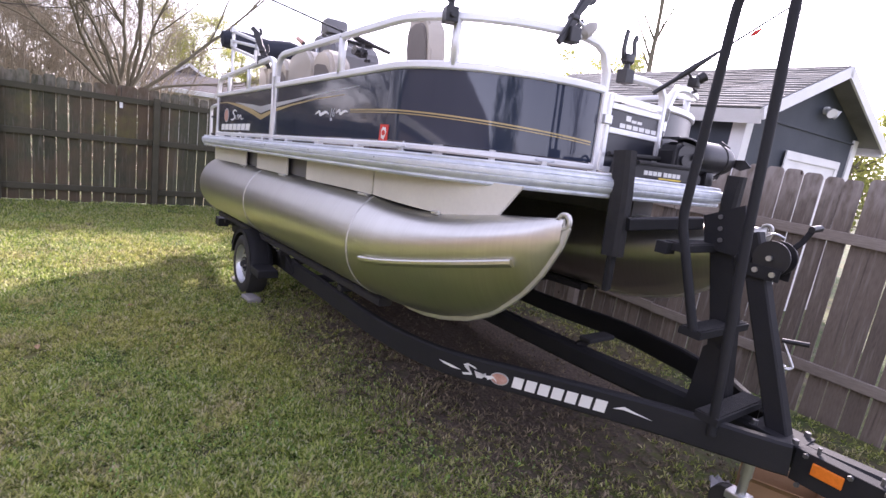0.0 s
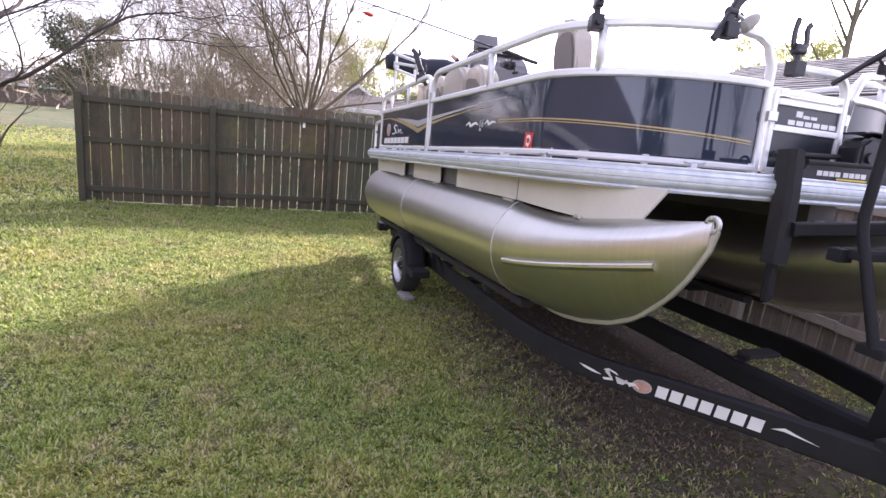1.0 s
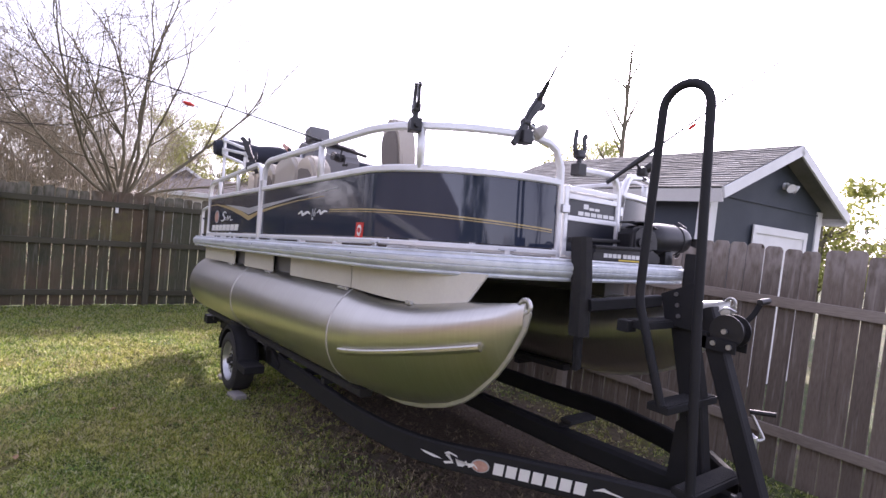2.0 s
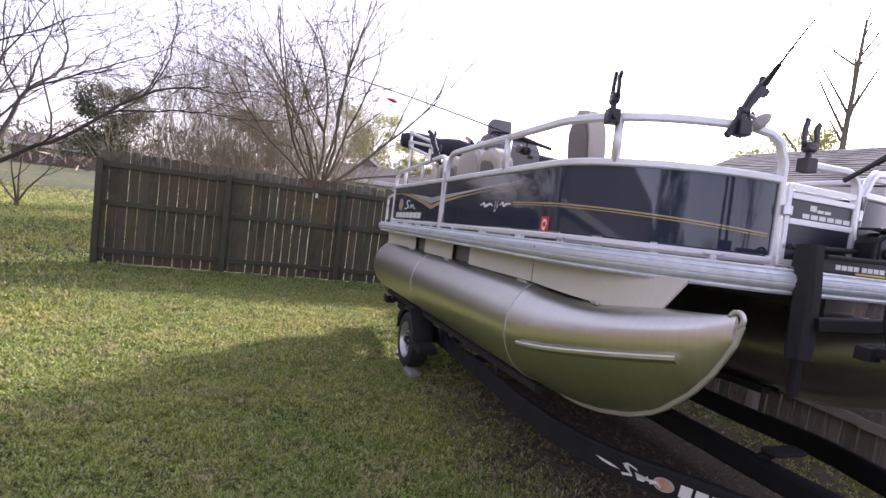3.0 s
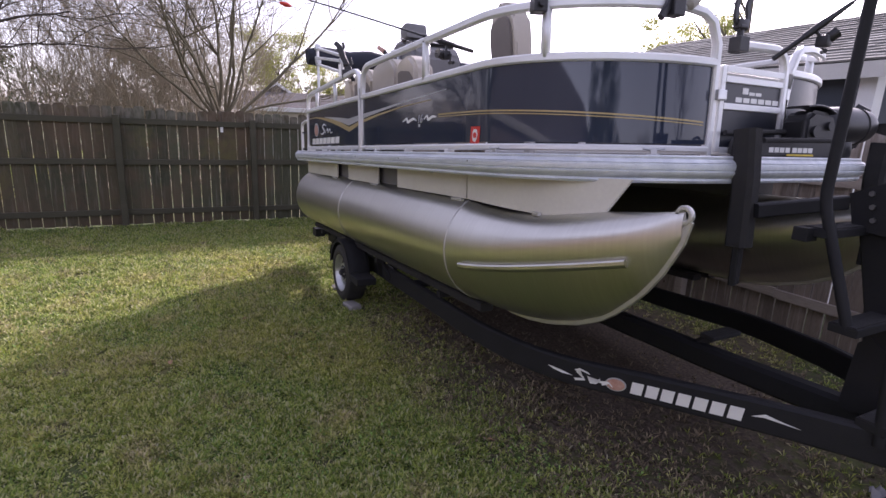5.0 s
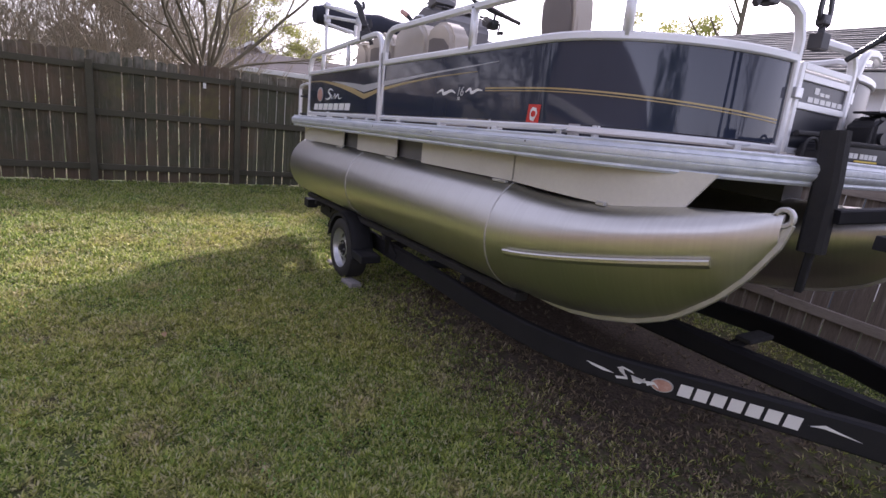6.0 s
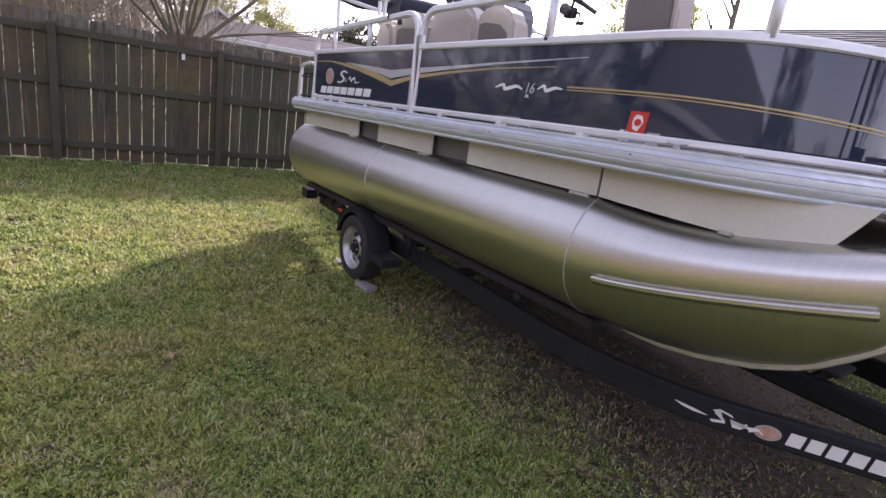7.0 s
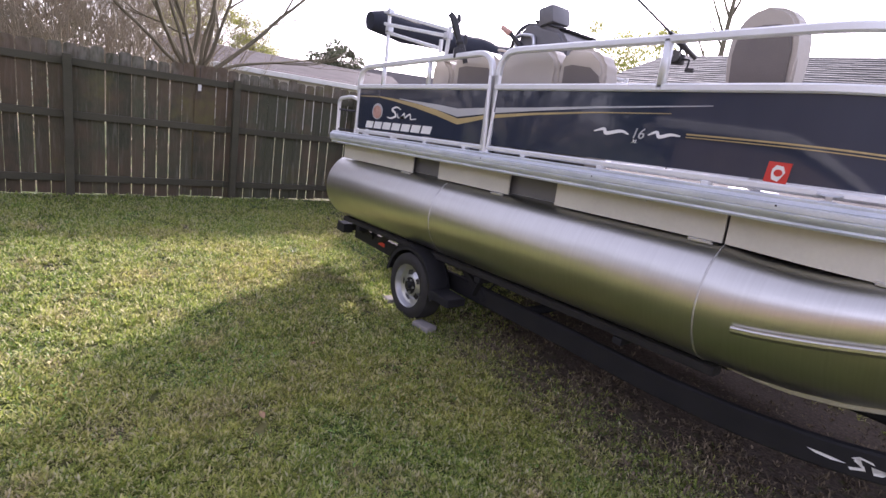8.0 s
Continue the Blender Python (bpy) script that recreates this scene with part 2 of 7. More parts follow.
def blotches(m, colour, scale, lo, hi, top, seed):
    """Lays broad patches of another tone (moss, rusty stain) across neighbouring boards."""
    n, l = m.node_tree.nodes, m.node_tree.links
    bsdf = n["Principled BSDF"]
    geo, mp, t, rg, mx = (n.new(k) for k in ("ShaderNodeNewGeometry", "ShaderNodeMapping", "ShaderNodeTexNoise", "ShaderNodeMapRange", "ShaderNodeMix"))
    mp.inputs["Location"].default_value = (seed, seed * 0.7, seed * 1.3)
    l.new(geo.outputs["Position"], mp.inputs["Vector"])
    l.new(mp.outputs["Vector"], t.inputs["Vector"])
    t.inputs["Scale"].default_value, t.inputs["Detail"].default_value, t.inputs["Roughness"].default_value = scale, 5.0, 0.65
    rg.inputs["From Min"].default_value, rg.inputs["From Max"].default_value, rg.inputs["To Max"].default_value = lo, hi, top
    l.new(t.outputs["Fac"], rg.inputs["Value"])
    mx.data_type = "RGBA"
    l.new(rg.outputs["Result"], mx.inputs["Factor"])
    l.new(bsdf.inputs["Base Color"].links[0].from_socket, mx.inputs["A"])
    mx.inputs["B"].default_value = (*colour, 1)
    l.new(mx.outputs["Result"], bsdf.inputs["Base Color"])


blotches(WOOD_A, (0.125, 0.083, 0.052), 0.9, 0.42, 0.62, 0.75, 3.0)
blotches(WOOD_A, (0.135, 0.125, 0.040), 1.6, 0.56, 0.72, 0.65, 11.0)
weathered(WOOD_B, (0.32, 0.285, 0.26), 1.60, 1.9, True)

# ---- mesh helpers ----


def obj(name, bm, material, smooth=False):
    me = bpy.data.meshes.new(name)
    bmesh.ops.recalc_face_normals(bm, faces=bm.faces)
    if smooth:
        for e in bm.edges:
            e.smooth = len(e.link_faces) == 2 and e.calc_face_angle(0) < radians(36)
    bm.to_mesh(me)
    bm.free()
    for m in material if isinstance(material, (list, tuple)) else (material,):
        me.materials.append(m)
    if smooth:
        me.polygons.foreach_set("use_smooth", [True] * len(me.polygons))
    return new(name, me)


def part(name, bm, material, parent, label="", smooth=False):
    ob = obj(name, bm, material, smooth)
    ob.parent = parent
    if label:
        ob["label"] = label
    return ob


def shared(name, me, parent, m=None):
    ob = new(name, me)
    ob.parent = parent
    if m is not None:
        ob.matrix_local = m
    return ob


def thing(name, m, label, category, group="", kind=""):
    ob = new(name)
    ob.empty_display_size = 0.1
    ob.matrix_world = m
    return tagged(ob, label, category, group, kind)


def box(bm, x0, x1, y0, y1, z0, z1, bevel=0.0, m=None):
    r = bmesh.ops.create_cube(bm, size=1.0)
    for v in r["verts"]:
        v.co = Vector(((x0 + x1) / 2 + v.co.x * (x1 - x0), (y0 + y1) / 2 + v.co.y * (y1 - y0), (z0 + z1) / 2 + v.co.z * (z1 - z0)))
    vs = r["verts"]
    if bevel:
        es = list({e for v in vs for e in v.link_edges})
        res = bmesh.ops.bevel(bm, geom=es, offset=bevel, segments=2, affect="EDGES", profile=0.6)
        vs = list({v for f in res["faces"] for v in f.verts} | {v for v in vs if v.is_valid})
    if m is not None:
        bmesh.ops.transform(bm, matrix=m, verts=[v for v in vs if v.is_valid])
    return vs


def one_box(*a, **k):
    bm = bmesh.new()
    box(bm, *a, **k)
    return bm


def cyl(bm, p, q, r0, r1=None, n=16, caps=True):
    p, q = Vector(p), Vector(q)
    d = q - p
    r = bmesh.ops.create_cone(bm, cap_ends=caps, segments=n, radius1=r0, radius2=r0 if r1 is None else r1, depth=d.length)
    rot = d.to_track_quat("Z", "Y").to_matrix().to_4x4()
    bmesh.ops.transform(bm, matrix=Matrix.Translation((p + q) / 2) @ rot, verts=r["verts"])
    return r["verts"]


def sweep(bm, pts, prof, closed=False, up=Vector((0, 0, 1)), caps=True, scales=None):
    """Sweeps a profile (side, up) along points; the profile's second axis stays towards up as far as it can."""
    pts = [Vector(p) for p in pts]
    rings = []
    for i, p in enumerate(pts):
        a = pts[i - 1] if i or closed else p
        b = pts[(i + 1) % len(pts)] if i < len(pts) - 1 or closed else p
        d = (b - a).normalized()
        side = d.cross(up)
        if side.length < 1e-4:
            side = d.cross(Vector((0, 1, 0)))
        side.normalize()
        u = side.cross(d).normalized()
        s = scales[i] if scales else 1.0
        rings.append([bm.verts.new(p + side * (x * s) + u * (y * s)) for x, y in prof])
    n = len(prof)
    for i in range(len(rings) - (0 if closed else 1)):
        r0, r1 = rings[i], rings[(i + 1) % len(rings)]
        for j in range(n):
            bm.faces.new((r0[j], r0[(j + 1) % n], r1[(j + 1) % n], r1[j]))
    if caps and not closed:
        bm.faces.new(rings[0])
        bm.faces.new(rings[-1][::-1])
    return rings


def circle(r, n=12):
    return [(r * math.cos(2 * math.pi * i / n), r * math.sin(2 * math.pi * i / n)) for i in range(n)]


def squircle(w, h, c):
    """Rectangle w by h with cut corners."""
    w, h = w / 2, h / 2
    return [(w, -h + c), (w, h - c), (w - c, h), (-w + c, h), (-w, h - c), (-w, -h + c), (-w + c, -h), (w - c, -h)]


def rounded(pts, r, n=6):
    """The polyline with its inner corners rounded."""
    pts = [Vector(p) for p in pts]
    out = [pts[0]]
    for a, b, c in zip(pts, pts[1:], pts[2:]):
        k = min(r, (a - b).length * 0.49, (c - b).length * 0.49)
        p, q = b + (a - b).normalized() * k, b + (c - b).normalized() * k
        out += [p.lerp(b, t).lerp(b.lerp(q, t), t) for t in (i / n for i in range(n + 1))]
    return out + [pts[-1]]


def smooth_path(pts, n=6):
    """Catmull-Rom through the points."""
    pts = [Vector(p) for p in pts]
    q = [pts[0] * 2 - pts[1]] + pts + [pts[-1] * 2 - pts[-2]]
    out = []
    for i in range(1, len(q) - 2):
        for k in range(n):
            t = k / n
            a, b, c, d = q[i - 1:i + 3]
            out.append(0.5 * (2 * b + (c - a) * t + (2 * a - 5 * b + 4 * c - d) * t * t + (3 * b - a - 3 * c + d) * t ** 3))
    return out + [pts[-1]]


def tube_part(name, pts, w, material, parent, label="", h=None, flat=False):
    bm = bmesh.new()
    prof = squircle(w, h or w, w * 0.2) if flat else circle(w / 2, 10)
    sweep(bm, pts, prof)
    return part(name, bm, material, parent, label, True)


def text_mesh(name, words, size, material, m, parent=None, shear=0.0, depth=0.0015, squash=1.0, extra=0.0):
    cu = bpy.data.curves.new(name, "FONT")
    cu.body, cu.size, cu.shear, cu.extrude, cu.align_x, cu.offset = words, size, shear, depth, "LEFT", extra
    tmp = bpy.data.objects.new(name, cu)
    scene.collection.objects.link(tmp)
    bpy.context.view_layer.update()
    me = bpy.data.meshes.new_from_object(tmp.evaluated_get(bpy.context.evaluated_depsgraph_get()))
    bpy.data.objects.remove(tmp)
    me.transform(Matrix.Diagonal((squash, 1, 1, 1)))
    me.materials.clear()
    me.materials.append(material)
    ob = new(name, me)
    ob.parent = parent
    ob.matrix_local = m
    return ob

# ---- ground ----
BLACK.node_tree.nodes["Principled BSDF"].inputs["Specular IOR Level"].default_value = 0.3
GRASS = bpy.data.materials.new("lawn_soil")
GRASS.use_nodes = True
gn, gl = GRASS.node_tree.nodes, GRASS.node_tree.links
gtc = gn.new("ShaderNodeTexCoord")


def lawn_colour(n, l, src):
    """Green, straw and bare-soil patches at real size."""
    tex = []
    for sc, det in ((0.55, 4), (2.3, 5), (14, 6)):
        t = n.new("ShaderNodeTexNoise")
        t.inputs["Scale"].default_value, t.inputs["Detail"].default_value, t.inputs["Roughness"].default_value = sc, det, 0.6
        l.new(src, t.inputs["Vector"])
        tex.append(t)
    col = None
    for t, colour, lo, hi in ((tex[0], (0.54, 0.49, 0.15), 0.46, 0.62), (tex[1], (0.52, 0.40, 0.26), 0.52, 0.66), (tex[2], (0.15, 0.185, 0.048), 0.54, 0.72)):
        f = n.new("ShaderNodeMapRange")
        f.inputs["From Min"].default_value, f.inputs["From Max"].default_value = lo, hi
        l.new(t.outputs["Fac"], f.inputs["Value"])
        mx = n.new("ShaderNodeMix")
        mx.data_type = "RGBA"
        mx.inputs["A"].default_value = (0.26, 0.37, 0.085, 1)
        if col:
            l.new(col, mx.inputs["A"])
        mx.inputs["B"].default_value = (*colour, 1)
        l.new(f.outputs["Result"], mx.inputs["Factor"])
        col = mx.outputs["Result"]
    sep, inside, near, fence_green, warp = (n.new(k) for k in ("ShaderNodeSeparateXYZ", "ShaderNodeMath", "ShaderNodeMapRange", "ShaderNodeMix", "ShaderNodeMath"))
    l.new(src, sep.inputs["Vector"])                  # darker green towards the foot of the fence
    warp.operation = "MULTIPLY_ADD"
    warp.inputs[1].default_value = 1.6
    l.new(tex[1].outputs["Fac"], warp.inputs[0])
    l.new(sep.outputs["X"], warp.inputs[2])
    near.inputs["From Min"].default_value, near.inputs["From Max"].default_value, near.inputs["To Max"].default_value = -0.4, -1.9, 0.85
    l.new(warp.outputs[0], near.inputs["Value"])
    inside.operation = "GREATER_THAN"
    inside.inputs[1].default_value = -3.0
    l.new(sep.outputs["X"], inside.inputs[0])
    both = n.new("ShaderNodeMath")
    both.operation = "MULTIPLY"
    l.new(near.outputs["Result"], both.inputs[0])
    l.new(inside.outputs[0], both.inputs[1])
    fence_green.data_type = "RGBA"
    l.new(both.outputs[0], fence_green.inputs["Factor"])
    l.new(col, fence_green.inputs["A"])
    fence_green.inputs["B"].default_value = (0.13, 0.235, 0.048, 1)
    col = fence_green.outputs["Result"]
    mot, mr, hs = n.new("ShaderNodeTexNoise"), n.new("ShaderNodeMapRange"), n.new("ShaderNodeHueSaturation")
    mot.inputs["Scale"].default_value, mot.inputs["Detail"].default_value, mot.inputs["Roughness"].default_value = 7.5, 6.0, 0.7
    l.new(src, mot.inputs["Vector"])
    mr.inputs["From Min"].default_value, mr.inputs["From Max"].default_value = 0.36, 0.66
    mr.inputs["To Min"].default_value, mr.inputs["To Max"].default_value = 0.5, 1.35
    l.new(mot.outputs["Fac"], mr.inputs["Value"])
    l.new(col, hs.inputs["Color"])
    l.new(mr.outputs["Result"], hs.inputs["Value"])
    return hs.outputs["Color"], tex[2]


gcol, gfine = lawn_colour(gn, gl, gtc.outputs["Object"])
gsep = gn.new("ShaderNodeSeparateXYZ")
gl.new(gtc.outputs["Object"], gsep.inputs["Vector"])


def gmath(op, a, b=None):
    m = gn.new("ShaderNodeMath")
    m.operation = op
    for i, v in enumerate((a, b)):
        if v is None:
            continue
        if isinstance(v, (int, float)):
            m.inputs[i].default_value = v
        else:
            gl.new(v, m.inputs[i])
    return m.outputs[0]


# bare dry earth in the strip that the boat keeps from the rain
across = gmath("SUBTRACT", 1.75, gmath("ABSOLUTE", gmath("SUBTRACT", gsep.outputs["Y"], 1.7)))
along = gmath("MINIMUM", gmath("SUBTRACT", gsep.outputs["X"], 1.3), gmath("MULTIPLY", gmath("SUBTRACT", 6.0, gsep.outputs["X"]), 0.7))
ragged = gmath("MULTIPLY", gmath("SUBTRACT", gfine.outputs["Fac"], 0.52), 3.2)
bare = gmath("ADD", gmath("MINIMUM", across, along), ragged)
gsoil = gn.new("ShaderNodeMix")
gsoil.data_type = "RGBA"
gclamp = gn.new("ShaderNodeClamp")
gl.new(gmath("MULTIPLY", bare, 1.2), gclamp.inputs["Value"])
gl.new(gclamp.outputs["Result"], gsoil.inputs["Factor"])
gthatch_shade = gn.new("ShaderNodeHueSaturation")              # thatch darkened: the shade between blades is put into its colour
gthatch_shade.inputs["Value"].default_value = 0.26
gl.new(gcol, gthatch_shade.inputs["Color"])
gl.new(gthatch_shade.outputs["Color"], gsoil.inputs["A"])
gdirt = gn.new("ShaderNodeTexNoise")
gdirt.inputs["Scale"].default_value, gdirt.inputs["Detail"].default_value, gdirt.inputs["Roughness"].default_value = 45.0, 8.0, 0.75
gl.new(gtc.outputs["Object"], gdirt.inputs["Vector"])
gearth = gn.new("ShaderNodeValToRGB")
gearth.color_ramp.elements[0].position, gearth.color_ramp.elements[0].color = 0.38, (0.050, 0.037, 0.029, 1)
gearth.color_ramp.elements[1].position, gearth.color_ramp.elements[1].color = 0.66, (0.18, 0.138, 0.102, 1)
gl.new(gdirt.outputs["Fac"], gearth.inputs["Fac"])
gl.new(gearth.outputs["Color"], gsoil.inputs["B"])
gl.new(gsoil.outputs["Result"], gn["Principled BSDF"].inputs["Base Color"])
gn["Principled BSDF"].inputs["Roughness"].default_value = 0.95
gb = gn.new("ShaderNodeBump")
gb.inputs["Strength"].default_value, gb.inputs["Distance"].default_value = 0.6, 0.03
gl.new(gfine.outputs["Fac"], gb.inputs["Height"])
gl.new(gb.outputs["Normal"], gn["Principled BSDF"].inputs["Normal"])


def ground_z(x, y):
    """The lawn is level near the boat, with slight bumps."""
    return 0.02 * noise.noise((x * 0.5, y * 0.5, 0)) + 0.008 * noise.noise((x * 2.1, y * 2.1, 3))


def build_ground():
    bm = bmesh.new()
    lines = [-900, -300, -120, -60, -30] + [-14 + i * 0.5 for i in range(61)] + [30, 60, 120, 300, 900]
    grid = [[bm.verts.new((x, y, ground_z(x, y) if abs(x) < 29 and abs(y) < 29 else 0)) for y in lines] for x in lines]
    for i in range(len(lines) - 1):
        for j in range(len(lines) - 1):
            bm.faces.new((grid[i][j], grid[i + 1][j], grid[i + 1][j + 1], grid[i][j + 1]))
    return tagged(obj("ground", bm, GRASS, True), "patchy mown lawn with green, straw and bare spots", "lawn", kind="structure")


build_ground()

# ---- boat ----
BOAT_AT = pose(0, 0, 1.402, 0, -3.55, 0)
BEAM, CY = 2.60, 1.30
boat = thing("pontoon_boat", BOAT_AT, "navy and silver aluminium pontoon fishing boat standing on a black trailer", "boat")


def outline(inset, x0=0.0, n=14, both=True):
    """Deck outline from the stern, round the bow, in boat coordinates."""
    cx, cy, a, b = 4.30, 0.92, 0.92 - inset, 0.92 - inset
    pts = [(x0, inset)] + [(x0 + (cx - x0) * i / 8, inset) for i in range(1, 8)]
    pts += [(cx + a * math.sin(t), cy - b * math.cos(t)) for t in (math.pi / 2 * i / n for i in range(n + 1))]
    if both:
        pts += [(x, BEAM - y) for x, y in reversed(pts)]
    return pts


def build_deck():
    bm = bmesh.new()
    o = outline(0.03)
    top = [bm.verts.new((x, y, 0.0)) for x, y in o]
    low = [bm.verts.new((x, y, -0.06)) for x, y in o]
    bm.faces.new(top)
    bm.faces.new(low[::-1])
    for i in range(len(o)):
        j = (i + 1) % len(o)
        bm.faces.new((top[i], top[j], low[j], low[i]))
    part("deck", bm, DECK, boat, "carpeted deck")
    prof = [(0.012, -0.092), (-0.010, -0.090), (-0.016, -0.080), (-0.012, -0.070), (-0.026, -0.062), (-0.036, -0.047), (-0.0365, -0.040), (-0.032, -0.036), (-0.037, -0.032), (-0.039, -0.018), (-0.038, -0.008), (-0.033, -0.005), (-0.036, -0.001),
            (-0.024, 0.010), (-0.012, 0.014), (-0.014, 0.024), (-0.006, 0.030), (0.025, 0.030), (0.025, -0.092)]
    bm = bmesh.new()
    sweep(bm, [(x, y, 0) for x, y in outline(0.03)], [(-x, y) for x, y in prof])
    part("rub_rail", bm, RUB, boat, "double-ribbed silver rub rail round the deck", True)


build_deck()


def strip(path, z0, z1, thick=0.006):
    """An upright sheet along a plan path."""
    bm = bmesh.new()
    sweep(bm, [(x, y, (z0 + z1) / 2) for x, y in path], [(thick / 2, -(z1 - z0) / 2), (thick / 2, (z1 - z0) / 2), (-thick / 2, (z1 - z0) / 2), (-thick / 2, -(z1 - z0) / 2)])
    return bm


RAIL_IN = 0.07
PANEL_LO, PANEL_HI, RAIL_HI = 0.055, 0.475, 0.71


def rail_path(x0, x1, n=28):
    """The fence's plan line on the starboard side from x0; past 4.22 it turns in to the bow gate."""
    cx, cy, a, b = 4.22, 0.99, 0.70, 0.92
    pts = [(x0 + (min(x1, cx) - x0) * i / 10, RAIL_IN) for i in range(11)]
    if x1 > cx:
        pts += [(cx + a * math.sin(t), cy - b * math.cos(t)) for t in (math.pi / 2 * i / n for i in range(1, n + 1))]
    return pts


def mirror(pts):
    return [(p[0], BEAM - p[1], *p[2:]) for p in pts]


def build_fence(flip):
    side = mirror if flip else (lambda p: p)
    for x0, x1 in ((0.44, 2.31), (2.36, 9)):
        p = rail_path(x0, x1)
        part("side_panel", strip(side(p), PANEL_LO + 0.03, PANEL_HI - 0.01), NAVY_DIMMED if flip else NAVY, boat, "glossy navy side panel", True)
        for z, nm in ((PANEL_LO, "bottom_rail"), (PANEL_HI, "mid_rail")):
            tube_part(nm, side([(x, y, z + (0.005 if nm == "bottom_rail" else 0)) for x, y in p]), 0.041, RAIL, boat, h=0.034 if nm == "bottom_rail" else 0.041, flat=True)
    # hoop over the rear panel and hoop over the long panel
    rear = rounded([(0.42, RAIL_IN, 0.03), (0.42, RAIL_IN, RAIL_HI - 0.06), (2.30, RAIL_IN, RAIL_HI), (2.30, RAIL_IN, 0.03)], 0.16)
    tube_part("rear_hoop", side([tuple(v) for v in rear]), 0.041, RAIL, boat, flat=True)
    p = rail_path(2.36, 9)
    lead = rounded([(2.365, RAIL_IN, 0.03), (2.365, RAIL_IN, RAIL_HI), (2.9, RAIL_IN, RAIL_HI)], 0.16)
    top = [tuple(v) for v in lead] + [(x, y, RAIL_HI) for x, y in p if x > 2.95 and y < 0.80]
    ex, ey = p[-1]
    top += [(ex - 0.012, ey - 0.10, RAIL_HI - 0.012), (ex, ey - 0.045, RAIL_HI - 0.05), (ex, ey, RAIL_HI - 0.15), (ex, ey, 0.03)]
    if flip:                                             # the port hoop dips towards the bow gate
        top = [(x, y, z - 0.09 * max(0.0, min(1.0, (x - 4.45) / 0.35)) * (z > 0.4)) for x, y, z in top]
    tube_part("top_rail", side(top), 0.041, RAIL, boat, flat=True)
    for x in (1.55, 0.85):
        tube_part("rail_post", side([(x, RAIL_IN, PANEL_HI), (x, RAIL_IN, RAIL_HI - 0.03)]), 0.034, RAIL, boat, flat=True)
    tube_part("rail_post", side([(3.58, RAIL_IN, PANEL_HI), (3.58, RAIL_IN, RAIL_HI)]), 0.041, RAIL, boat, flat=True)
    bx, by = p[20]
    tube_part("rail_post", side([(bx, by, PANEL_HI), (bx, by, RAIL_HI)]), 0.041, RAIL, boat, flat=True)


build_fence(False)
build_fence(True)


STEM = ((4.05, -0.880), (4.42, -0.862), (4.61, -0.832), (4.83, -0.770), (5.00, -0.692), (5.17, -0.552), (5.265, -0.440), (5.33, -0.335), (5.35, -0.290))


def stem_z(x):
    """Height of the keel line under the raked nose."""
    for (x0, z0), (x1, z1) in zip(STEM, STEM[1:]):
        if x <= x1:
            return z0 + (z1 - z0) * max(0.0, (x - x0) / (x1 - x0))
    return STEM[-1][1]


def pontoon_ring(x):
    """Half width, top, bottom and widest height of a pontoon at x; the nose cone begins with a slight step behind the weld."""
    R, zc = 0.335, -0.545 + 0.015 * max(0.0, min(1.0, (5.2 - x) / 1.0))
    if x <= 4.035:
        return R, zc + R, zc - R, zc
    u = min(1.0, (x - 4.035) / 1.315)
    w = R * (1 - 0.13 * u - 0.87 * u ** 2.0) + 0.012 * u
    top = zc + R + 0.03 * u ** 1.6 - 0.012 * min(1.0, u * 9) * (1 - u) - 0.031 * math.sin(math.pi * u ** 1.15)
    bottom = (stem_z(x - 0.012) + 2 * stem_z(x) + stem_z(x + 0.012)) / 4 if x > 4.2 else zc - R
    return w, top, min(bottom, top - 0.04), zc + 0.28 * u ** 1.3


